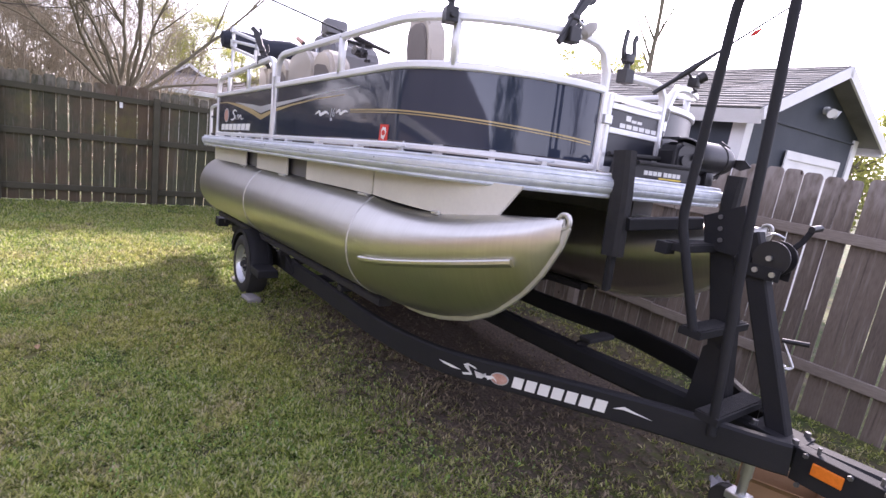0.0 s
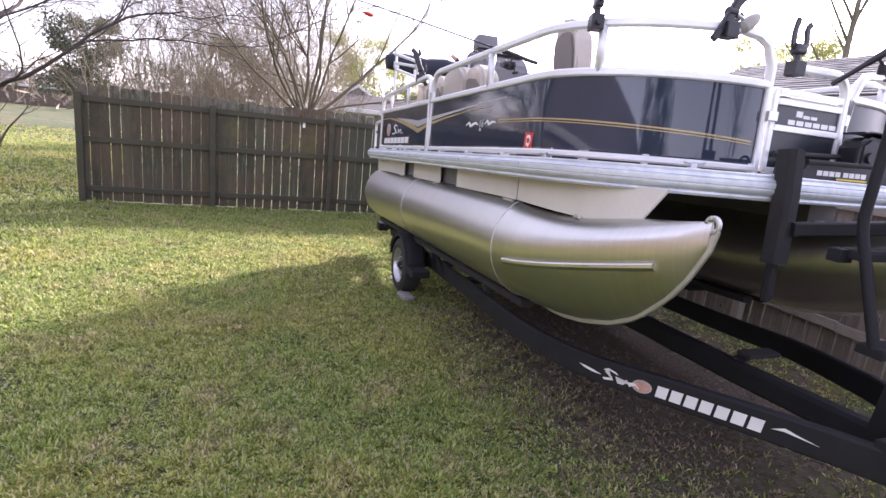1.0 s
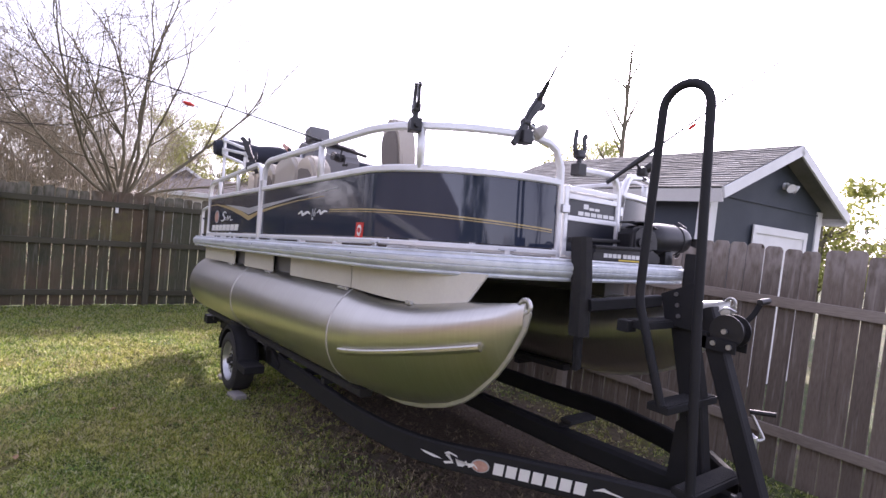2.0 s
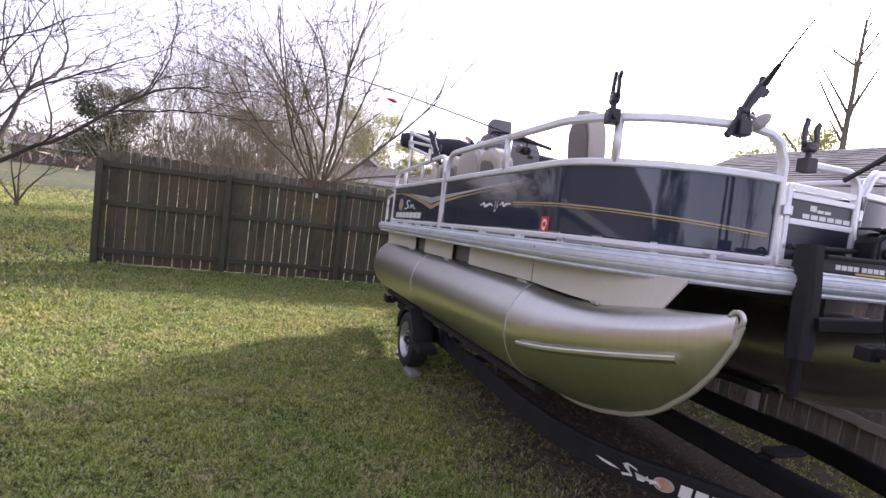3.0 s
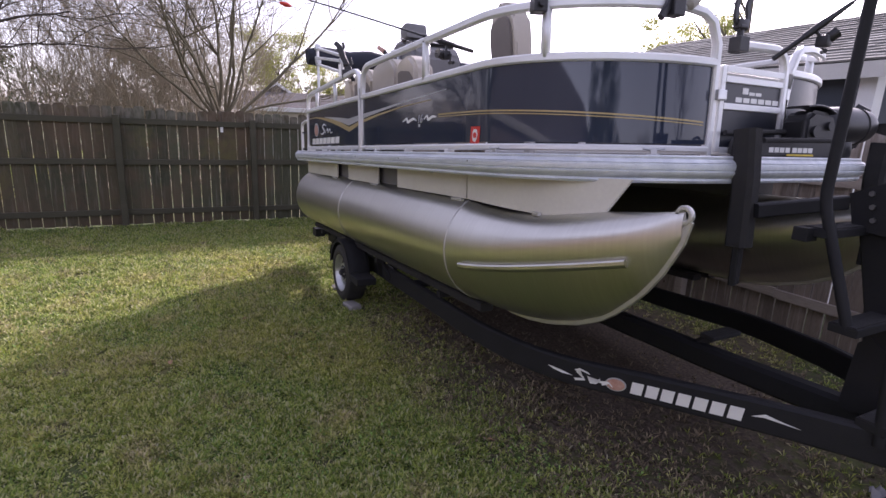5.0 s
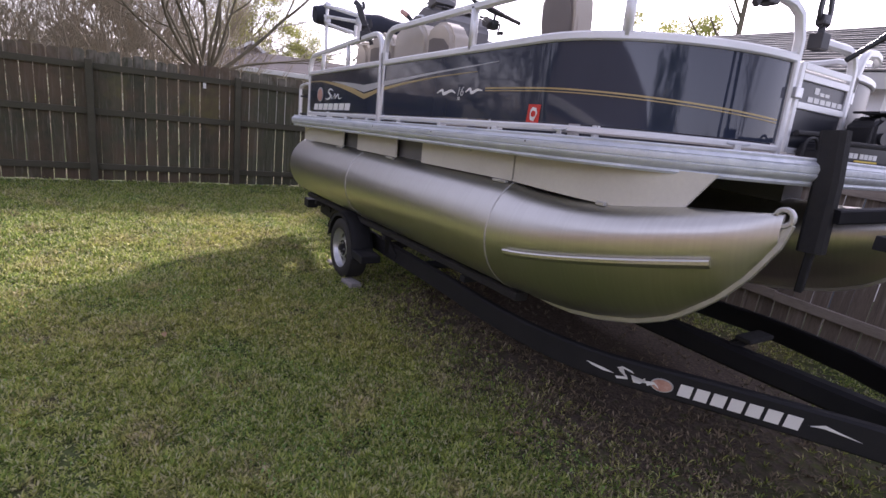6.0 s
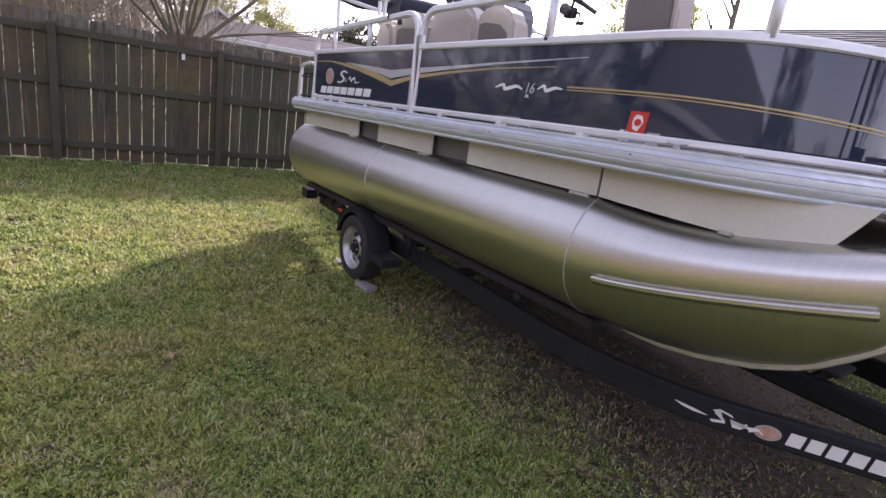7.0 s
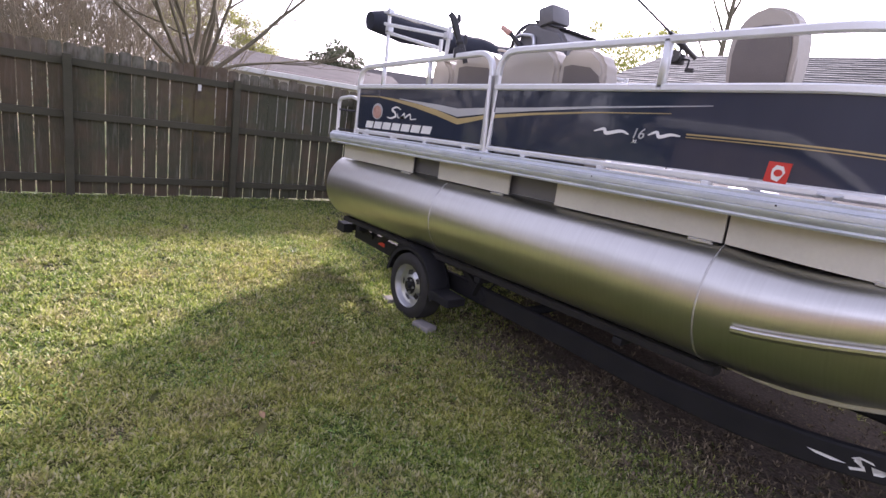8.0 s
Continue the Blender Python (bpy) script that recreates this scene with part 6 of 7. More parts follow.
def build_step_ladder():
    y0, y1 = 0.945, CY + 0.11
    bm = bmesh.new()
    top = [Vector((5.632 + 0.115 * math.cos(t), y0, 2.52 + 0.115 * math.sin(t))) for t in (math.pi * i / 12 for i in range(13))]
    path = [Vector((5.875, y0, 0.70)), Vector((5.80, y0, 1.60))] + top + rounded([top[-1] - Vector((0, 0, 0.02)), (5.507, y0, 1.60), (5.69, y0, 1.10)], 0.06)[1:]
    sweep(bm, path, circle(0.0215, 12), up=Vector((0, 1, 0)))
    on_trailer("hand_hoop", bm, BLACK, "tall black tubular hand hoop", True)
    for x0, x1, z in ((5.455, 5.56, 1.487), (5.625, 5.73, 1.125), (5.79, 5.895, 0.785)):
        bm = bmesh.new()
        box(bm, x0, x1, y0 - 0.02, y1, z - 0.036, z, 0.004)
        st = on_trailer("step", bm, BLACK, "black steel step")
        bm = bmesh.new()
        box(bm, x0 + 0.008, x1 - 0.008, y0 - 0.018, y1 - 0.012, z + 0.001, z + 0.006, 0.002)
        part("tread", bm, CARPET, st, "gritty black tread")
    bm = bmesh.new()
    box(bm, 5.44, 5.50, y0 - 0.06, y0 + 0.02, 1.430, 1.488, 0.004)
    on_trailer("step_end", bm, BLACK)


build_step_ladder()


def build_bow_stops():
    for y, far in ((0.835, False), (1.96, True)):
        bm = bmesh.new()
        sweep(bm, [(5.255, y, 1.36), (5.235, y, 1.66), (5.205 if not far else 5.235, y, 1.872 if not far else 1.84)], squircle(0.085, 0.098, 0.018), up=Vector((1, 0, 0)))
        on_trailer("bow_pad", bm, CARPET, "upright carpet-covered bow pad")
        bm = bmesh.new()
        sweep(bm, [(5.30, y, 1.53), (5.46, CY - 0.09 if not far else CY + 0.05, 1.58)], squircle(0.05, 0.06, 0.006))
        on_trailer("pad_arm", bm, BLACK)
        bm = bmesh.new()
        sweep(bm, [(5.255, y, 1.38), (5.25, y + 0.02, 1.18)], squircle(0.03, 0.06, 0.005))
        on_trailer("pad_foot", bm, BLACK)
    bm = bmesh.new()
    cyl(bm, (5.215, 0.94, 1.828), (5.22, 1.46, 1.838), 0.012, n=10)
    on_trailer("bow_bar", bm, CARPET, "thin black bar", True)
    # T-shaped support on the tongue
    bm = bmesh.new()
    sweep(bm, [(4.80, CY, 0.60), (4.87, CY + 0.06, 0.69)], squircle(0.05, 0.05, 0.006))
    box(bm, 4.835, 4.93, CY - 0.01, CY + 0.25, 0.685, 0.715, 0.014)
    on_trailer("keel_rest", bm, CARPET)


build_bow_stops()


def build_tongue_end():
    bm = bmesh.new()
    box(bm, 6.13, 6.62, CY - 0.125, CY - 0.055, 0.585, 0.735, 0.004)
    plate = on_trailer("hinge_plate", bm, BLACK, "bolted black hinge plate")
    bm = bmesh.new()
    box(bm, 6.20, 6.315, CY - 0.137, CY - 0.126, 0.652, 0.707, 0.005)
    part("side_reflector", bm, AMBER, plate, "amber side reflector")
    for x, z in ((6.17, 0.73), (6.33, 0.73), (6.45, 0.735), (6.17, 0.59), (6.30, 0.585), (6.45, 0.59)):
        bm = bmesh.new()
        cyl(bm, (x, CY - 0.14, z - 0.01), (x, CY - 0.125, z - 0.01), 0.011, n=6)
        part("bolt", bm, BOLT, plate)
    for x in (6.20, 6.42):
        bm = bmesh.new()
        cyl(bm, (x, CY - 0.09, 0.735), (x, CY - 0.09, 0.765), 0.008, n=8)
        part("bolt", bm, BOLT, plate)
    # jack on the far side of the tongue
    j = thing("tongue_jack", pose(5.90, CY + 0.13, 0), "", "")
    for k in ("label", "category"):
        if k in j:
            del j[k]
    j.parent = trailer
    j["label"] = "galvanised tongue jack with a crank and swivel foot"
    bm = bmesh.new()
    cyl(bm, (0, 0, 0.36), (0, 0, 0.98), 0.028, n=18)
    part("jack_tube", bm, STEEL, j, smooth=True)
    bm = bmesh.new()
    cyl(bm, (0, 0, 0.24), (0, 0, 0.38), 0.022, n=16)
    part("inner_tube", bm, STEEL, j, smooth=True)
    bm = bmesh.new()
    sweep(bm, rounded([(0.0, 0.0, 0.99), (0.03, 0.0, 0.965), (0.05, 0.02, 0.98), (-0.015, 0.0, 1.095), (0.0, 0.01, 1.10)], 0.012), circle(0.0075, 10))
    part("crank", bm, STEEL, j, smooth=True)
    bm = bmesh.new()
    cyl(bm, (-0.02, 0.0, 1.095), (0.085, 0.03, 1.11), 0.012, n=12)
    part("crank_grip", bm, PLASTIC, j, smooth=True)
    bm = bmesh.new()
    box(bm, -0.06, 0.05, -0.045, 0.045, 0.215, 0.26, 0.008)
    part("caster_fork", bm, STEEL, j)
    bm = bmesh.new()
    cyl(bm, (-0.06, -0.03, 0.185), (-0.06, 0.03, 0.185), 0.075, n=20)
    part("caster_wheel", bm, RUBBER, j, "black caster wheel", True)


build_tongue_end()

# ---- loose things on the lawn ----


def build_chock(x, y, rz, size, label):
    c = thing("wheel_chock", pose(x, y, -0.012, 0, 0, rz), label, "wheel chock", "wheel chocks")
    bm = bmesh.new()
    box(bm, -size, size, -0.06, 0.06, -0.02, 0.065, 0.018)
    part("block", bm, CONCRETE, c)
    return c


build_chock(1.90, 0.12, 12, 0.095, "flat grey concrete block against the tyre")
build_chock(1.30, 0.15, -5, 0.06, "small pale block behind the tyre")


def build_carton():
    c = thing("cardboard_box", pose(5.93, 1.92, 0, 0, 0, 24), "open brown cardboard box lying on the lawn", "box")
    for x0, x1, y0, y1 in ((-0.20, 0.20, -0.15, -0.145), (-0.20, 0.20, 0.145, 0.15), (-0.20, -0.195, -0.145, 0.145), (0.195, 0.20, -0.145, 0.145)):
        part("side", one_box(x0, x1, y0, y1, 0.0, 0.20), CARDBOARD, c)
    part("bottom", one_box(-0.19, 0.19, -0.14, 0.14, 0.002, 0.006), CARDBOARD, c)
    for s in (-1, 1):
        part("flap", one_box(-0.19, 0.19, -0.002, 0.13, -0.002, 0.002, m=Matrix.Translation((0, s * 0.152, 0.2)) @ pose(0, 0, 0, -s * 35, 0, 0 if s > 0 else 180)), CARDBOARD, c)
    p = thing("paper_sack", pose(5.72, 1.80, 0.012, 0, 0, 30), "crumpled grey paper sack on the lawn", "sack")
    bm = bmesh.new()
    r = bmesh.ops.create_grid(bm, x_segments=14, y_segments=10, size=0.5)
    for v in r["verts"]:
        v.co = Vector((v.co.x * 0.20, v.co.y * 0.15, 0.03 + 0.05 * noise.noise((v.co.x * 6, v.co.y * 6, 1)) + 0.02 * noise.noise((v.co.x * 15, v.co.y * 15, 4))))
    part("sheet", bm, mat("grey_paper", (0.42, 0.42, 0.44), 0.8, 0.0, (0.25, 0.25, 0.28), 14, 0.7, 90, 0.2), p, smooth=True)
    part("fold", one_box(-0.04, 0.05, -0.055, 0.06, -0.02, 0.030, 0.010), VINYL_DARK, p)


build_carton()

# ---- trees ----


class Skeleton:
    """Collects tapered tubes and leaf quads, then links them as two meshes."""

    def __init__(self, seed):
        self.rng = random.Random(seed)
        self.v, self.f, self.tv, self.tf, self.tips = [], [], [], [], []
        self.lv, self.lf = [], []

    def tube(self, pts, radii, sides, twig):
        v, f = (self.tv, self.tf) if twig else (self.v, self.f)
        base = len(v)
        for i, p in enumerate(pts):
            d = (pts[min(i + 1, len(pts) - 1)] - pts[max(i - 1, 0)]).normalized()
            s = d.cross(Vector((0.31, 0.72, 0.62))).normalized()
            u = s.cross(d)
            for k in range(sides):
                a = 2 * math.pi * k / sides
                v.append(p + (s * math.cos(a) + u * math.sin(a)) * radii[i])
        for i in range(len(pts) - 1):
            for k in range(sides):
                j = (k + 1) % sides
                f.append((base + i * sides + k, base + i * sides + j, base + (i + 1) * sides + j, base + (i + 1) * sides + k))

    def grow(self, p, d, r, length, level, rise, wander, kids, ratio=0.62, limit=3):
        g = self.rng
        n = max(3, int(length / (0.22 if level < 2 else 0.16)))
        pts, radii, dirs = [p.copy()], [r], [d.copy()]
        for i in range(n):
            d = (d + Vector((g.gauss(0, wander), g.gauss(0, wander), g.gauss(0, wander) + rise))).normalized()
            d.z = max(d.z, -0.04)
            p = p + d * (length / n)
            pts.append(p.copy())
            radii.append(max(0.0032, r * (1 - 0.72 * (i + 1) / n)))
            dirs.append(d.copy())
        self.tube(pts, radii, 7 if level == 0 else 5 if level == 1 else 3, level >= 2)
        if level >= limit:
            self.tips.append(p)
            return
        for k in range(kids[min(level, len(kids) - 1)]):
            i = g.randint(max(1, int(n * (0.25 if level else 0.35))), n)
            side = Vector((g.gauss(0, 1), g.gauss(0, 1), g.gauss(0, 0.5))).normalized()
            nd = (dirs[i] * g.uniform(0.7, 1.2) + side * 0.75).normalized()
            self.grow(pts[i], nd, radii[i] * g.uniform(0.5, 0.75), length * ratio * g.uniform(0.65, 1.15), level + 1, rise * 0.9, wander * 1.15, kids, ratio, limit)

    def leaves(self, centre, radius, count, size):
        g = self.rng
        for _ in range(count):
            while True:
                q = Vector((g.uniform(-1, 1), g.uniform(-1, 1), g.uniform(-1, 1)))
                if q.length < 1:
                    break
            c = centre + Vector((q.x * radius[0], q.y * radius[1], q.z * radius[2]))
            a = Vector((g.gauss(0, 1), g.gauss(0, 1), g.gauss(0, 1))).normalized() * size * g.uniform(0.6, 1.3)
            b = a.cross(Vector((g.gauss(0, 1), g.gauss(0, 1), g.gauss(0, 1)))).normalized() * a.length * 0.55
            k = len(self.lv)
            self.lv += [c - a, c + b, c + a, c - b]
            self.lf.append((k, k + 1, k + 2, k + 3))

    def finish(self, root, bark, twig, leaf=None):
        for nm, v, f, m in (("trunk", self.v, self.f, bark), ("crown", self.tv, self.tf, twig), ("foliage", self.lv, self.lf, leaf)):
            if not v:
                continue
            me = bpy.data.meshes.new(nm)
            me.from_pydata([tuple(q) for q in v], [], f)
            me.materials.append(m)
            me.polygons.foreach_set("use_smooth", [nm != "foliage"] * len(me.polygons))
            ob = new(nm, me)
            ob.parent = root
        return root


def bare_tree(name, at, seed, stems, height, lean, kids, label, r=0.07, fork=0.3, bark=None, wander=0.10, rise=0.05, limit=3, ratio=0.6, limbs=()):
    """A leafless tree of several stems from one foot."""
    root = thing(name, pose(*at), label, "tree")
    s = Skeleton(seed)
    s.tube([Vector((0, 0, -0.1)), Vector((0.01, 0, fork * 0.5)), Vector((0, 0.01, fork))], [r * 1.9, r * 1.6, r * 1.5], 9, False)
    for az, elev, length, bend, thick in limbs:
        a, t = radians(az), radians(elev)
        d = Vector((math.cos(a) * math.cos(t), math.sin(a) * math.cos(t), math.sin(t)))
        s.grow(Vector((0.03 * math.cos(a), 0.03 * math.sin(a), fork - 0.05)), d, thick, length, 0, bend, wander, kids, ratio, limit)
    for k in range(stems):
        a = 2 * math.pi * k / stems + s.rng.uniform(-0.3, 0.3)
        t = lean * s.rng.uniform(0.55, 1.25)
        d = Vector((math.cos(a) * math.sin(t), math.sin(a) * math.sin(t), math.cos(t)))
        s.grow(Vector((0.03 * math.cos(a), 0.03 * math.sin(a), fork - 0.05)), d, r * s.rng.uniform(0.6, 1.0), height * s.rng.uniform(0.75, 1.1), 0, rise, wander, kids, ratio, limit)
    return s.finish(root, bark or BARK, bark or BARK)


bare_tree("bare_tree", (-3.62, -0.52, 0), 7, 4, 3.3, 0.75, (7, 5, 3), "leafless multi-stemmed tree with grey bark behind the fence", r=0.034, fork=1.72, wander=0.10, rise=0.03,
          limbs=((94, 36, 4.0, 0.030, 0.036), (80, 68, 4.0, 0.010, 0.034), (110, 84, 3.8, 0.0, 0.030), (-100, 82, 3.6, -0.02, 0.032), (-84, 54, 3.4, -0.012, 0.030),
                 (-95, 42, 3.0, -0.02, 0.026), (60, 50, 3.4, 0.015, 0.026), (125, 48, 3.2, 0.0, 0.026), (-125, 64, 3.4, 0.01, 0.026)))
bare_tree("bare_tree", (-4.4, -6.9, 0), 12, 9, 5.2, 1.0, (8, 6, 4), "leafless spreading tree with dark low limbs beside the lawn", r=0.055, fork=0.9, bark=BARK_DARK, wander=0.12, rise=0.03)
bare_tree("bare_tree", (-10.5, -7.9, 0), 21, 4, 2.2, 0.5, (4, 3, 2), "small leafless tree on the lawn", r=0.035, fork=0.2, wander=0.10, rise=0.05)
bare_tree("bare_tree", (-1.35, 10.7, 0), 36, 0, 0, 0, (13, 3, 2), "tall leafless tree with a bare pole trunk behind the shed", r=0.05, fork=1.0,
          wander=0.012, ratio=0.30, limbs=((180, 85.5, 6.3, 0.0, 0.105),))
bare_tree("bare_tree", (-9.5, -12.0, 0), 41, 4, 5.0, 0.6, (6, 5, 3), "leafless tree at the edge of the lawn", r=0.09, fork=1.2, bark=BARK_DARK)
bare_tree("bare_tree", (-1.5, -13.5, 0), 47, 3, 5.5, 0.45, (6, 5, 3), "leafless tree at the edge of the lawn", r=0.11, fork=1.4, bark=BARK_DARK)
for k, (x, y) in enumerate(((-21.0, -13.5), (-16.5, -16.5), (-25.0, -17.5), (-11.0, -16.0), (-18.0, -21.0))):
    bare_tree("bare_tree", (x, y, 0), 80 + k, 4, 5.2, 0.6, (7, 5, 3), "leafless tree at the far edge of the lawn", r=0.09, fork=1.0, bark=BARK_DARK)
bare_tree("bare_tree", (17.0, 8.5, 0), 53, 4, 5.5, 0.5, (6, 5, 3), "leafless tree at the edge of the lawn", r=0.11, fork=1.2, bark=BARK_DARK)
bare_tree("bare_tree", (5.5, -15.0, 0), 49, 3, 5.5, 0.45, (6, 5, 3), "leafless tree at the edge of the lawn", r=0.11, fork=1.4, bark=BARK_DARK)


def thicket(at, seed, stems, height, spread, label):
    """A dense leafless shrub of many upright tan stems."""
    root = thing("bare_shrub", pose(*at), label, "shrub", "shrubs behind the fence")
    s = Skeleton(seed)
    for k in range(stems):
        a, q = s.rng.uniform(0, 2 * math.pi), math.sqrt(s.rng.random()) * spread
        d = Vector((math.cos(a) * 0.30 * q / spread, math.sin(a) * 0.30 * q / spread, 1)).normalized()
        s.grow(Vector((math.cos(a) * q * 0.6, math.sin(a) * q * 0.6, 0)), d, 0.016, height * s.rng.uniform(0.7, 1.1), 1, 0.03, 0.085, (4, 9, 6), 0.40, 3)
    return s.finish(root, BARK_TAN, BARK_TAN)


for i, (x, y, h) in enumerate(((-7.4, -1.4, 3.9), (-8.6, -2.9, 4.1), (-8.0, -0.2, 3.3), (-10.2, -4.4, 3.6), (-10.5, -1.2, 4.0))):
    thicket((x, y, 0), 60 + i, 38, h * 1.22, 1.6, "dense leafless shrub with tan upright twigs")


def leafy_tree(name, at, seed, height, blobs, leaf, count, size, label, r=0.10, bark=None):
    root = thing(name, pose(*at), label, "tree")
    s = Skeleton(seed)
    s.tube([Vector((0, 0, -0.1)), Vector((0.05, 0.02, height * 0.4)), Vector((0, 0, height * 0.75))], [r, r * 0.8, r * 0.3], 8, False)
    for k in range(9):
        a = s.rng.uniform(0, 6.28)
        z = height * s.rng.uniform(0.25, 0.65)
        s.grow(Vector((0.02, 0.02, z)), Vector((math.cos(a), math.sin(a), 0.7)).normalized(), r * 0.45, height * 0.33, 1, 0.05, 0.12, (4, 4, 3), 0.55, 2)
    for k in range(blobs):
        a, q = s.rng.uniform(0, 6.28), s.rng.uniform(0.1, 0.34) * height
        c = Vector((math.cos(a) * q, math.sin(a) * q, height * s.rng.uniform(0.35, 0.98)))
        w = height * s.rng.uniform(0.06, 0.15)
        s.leaves(c, (w, w, w * 0.75), count // blobs, size)
    return s.finish(root, bark or BARK, bark or BARK, leaf)


leafy_tree("leafy_tree", (-30.4, 5.4, 0), 71, 7.4, 60, LEAF_LIGHT, 20000, 0.055, "tree with fresh yellow-green leaves behind the house", 0.12)
leafy_tree("leafy_tree", (-30.0, 8.6, 0), 72, 5.6, 44, LEAF_LIGHT, 13000, 0.055, "tree with fresh yellow-green leaves behind the house", 0.12)
leafy_tree("leafy_tree", (2.2, 13.8, 0), 73, 3.9, 30, LEAF_LIGHT, 6000, 0.06, "leafy green tree behind the shed", 0.12)
leafy_tree("leafy_tree", (0.2, 15.5, 0), 74, 3.6, 30, LEAF_DARK, 6000, 0.07, "leafy dark green tree behind the shed", 0.12)
leafy_tree("leafy_tree", (-11.6, 20.8, 0), 75, 7.2, 60, LEAF_LIGHT, 20000, 0.055, "tree with fresh yellow-green leaves beyond the fence", 0.10)
leafy_tree("evergreen_tree", (-20.3, -8.2, 0), 76, 4.7, 60, LEAF_DARK, 13000, 0.055, "dark broad evergreen tree at the far edge of the lawn", 0.16, BARK_DARK)
leafy_tree("evergreen_tree", (-26.4, 12.9, 0), 77, 4.5, 30, LEAF_DARK, 6000, 0.10, "dark evergreen tree behind the roofs", 0.16, BARK_DARK)
# next three are unseen, added to break the house's outline in the reflections
leafy_tree("evergreen_tree", (-1.5, -9.5, 0), 79, 5.6, 40, LEAF_DARK, 9000, 0.07, "dark evergreen tree, unseen, added to cover the house's edge in reflections", 0.14, BARK_DARK)
leafy_tree("evergreen_tree", (20.0, -5.6, 0), 81, 6.2, 40, LEAF_DARK, 9000, 0.07, "dark evergreen tree, unseen, added to break up the roof's reflection", 0.14, BARK_DARK)
leafy_tree("evergreen_tree", (25.0, -4.2, 0), 82, 7.0, 40, LEAF_DARK, 9000, 0.08, "dark evergreen tree, unseen, added to break up the roof's reflection", 0.14, BARK_DARK)
leafy_tree("evergreen_tree", (-14.5, -2.2, 0), 78, 3.9, 26, LEAF_DARK, 5000, 0.07, "dark evergreen tree behind the shrubs", 0.12, BARK_DARK)


def far_woods():
    """A ragged belt of distant bare and evergreen trees all round the gardens."""
    g = random.Random(5)
    v, f, mi = [], [], []
    for k in range(150):
        a = 2 * math.pi * k / 150 + g.uniform(-0.02, 0.02)
        d = g.uniform(42, 62)
        x, y, h = d * math.cos(a), d * math.sin(a), g.uniform(3.5, 7.5) * (0.62 if math.sin(a) < -0.05 and math.cos(a) < 0 else 1.2 if math.sin(a) < -0.1 else 0.8)
        for _ in range(260):
            t = g.random() ** 0.7
            w = 2.6 * (1 - 0.6 * t)
            c = Vector((x + g.gauss(0, w), y + g.gauss(0, w), h * t))
            s = g.uniform(0.10, 0.30)
            e = Vector((g.gauss(0, 1), g.gauss(0, 1), g.gauss(0, 1.6))).normalized() * s * 2.0
            b = e.cross(Vector((g.gauss(0, 1), g.gauss(0, 1), g.gauss(0, 1)))).normalized() * s * 0.35
            i = len(v)
            v += [c - e, c + b, c + e, c - b]
            f.append((i, i + 1, i + 2, i + 3))
            mi.append(1 if k % 5 == 0 else 0)
    me = bpy.data.meshes.new("far_woods")
    me.from_pydata([tuple(q) for q in v], [], f)
    me.materials.append(BARK_TAN)
    me.materials.append(LEAF_DARK)
    me.polygons.foreach_set("material_index", mi)
    tagged(new("far_woods", me), "distant belt of bare and evergreen woods", "woods", kind="stuff")


far_woods()


def build_tag():
    """A pale tag that hangs by a wire on the mossy fence."""
    t = thing("hanging_tag", pose(FENCE_X + 0.004, -0.585, 1.80), "pale plastic tag hanging by a dark wire on the fence", "tag")
    part("wire", one_box(0.0, 0.004, -0.004, 0.004, -0.14, 0.04), CABLE, t)
    part("plate", one_box(0.002, 0.007, -0.022, 0.022, -0.27, -0.13, 0.002), WHITE, t)


build_tag()

# ---- houses ----


def build_house(name, at, length, depth, eave, ridge, label, wall, roof=None):
    """A gabled house: ridge along local y, walls from the ground, roof slabs with white trim."""
    h = thing(name, pose(*at), label, "house")
    bm = bmesh.new()
    box(bm, -depth, 0, 0, length, -0.2, eave)
    for y0, y1 in ((0, 0.12), (length - 0.12, length)):
        v = [bm.verts.new(p) for p in ((0, y0, eave), (-depth, y0, eave), (-depth / 2, y0, ridge - 0.05), (0, y1, eave), (-depth, y1, eave), (-depth / 2, y1, ridge - 0.05))]
        for f in ((0, 1, 2), (3, 5, 4), (0, 2, 5, 3), (1, 4, 5, 2), (0, 3, 4, 1)):
            bm.faces.new([v[i] for i in f])
    part("wall", bm, wall, h)
    slope = math.atan2(ridge - eave, depth / 2)
    run = (depth / 2 + 0.35) / math.cos(slope)
    for sgn in (-1, 1):
        base = Matrix.Translation((-depth / 2, -0.35, ridge)) @ Matrix.Rotation(sgn * slope, 4, "Y")
        bm = bmesh.new()
        n = 16
        rows = []
        for i in range(n):
            for q, dz in ((run * i / n, 0.018), (run * (i + 1) / n, 0.012)):
                rows.append([bm.verts.new(base @ Vector((sgn * q, y, dz - 0.02))) for y in (0, length + 0.7)])
        for p, q in zip(rows, rows[1:]):
            bm.faces.new((p[0], p[1], q[1], q[0]))
        part("roof", bm, roof or HOUSE_ROOF, h)
        bm = bmesh.new()
        box(bm, min(0, sgn * run), max(0, sgn * run), -0.03, 0.0, -0.20, 0.0, m=base)
        part("barge_board", bm, TRIM, h)
        bm = bmesh.new()
        box(bm, sgn * run - 0.015, sgn * run + 0.015, 0, length + 0.7, -0.18, -0.002, m=base)
        part("fascia", bm, TRIM, h)
    return h


back = build_house("back_house", (-18.27, 1.47, 0, 0, 0, -16), 9.6, 5.4, 2.30, 2.98, "cream house with a brown shingle roof behind the fence", HOUSE_WALL)


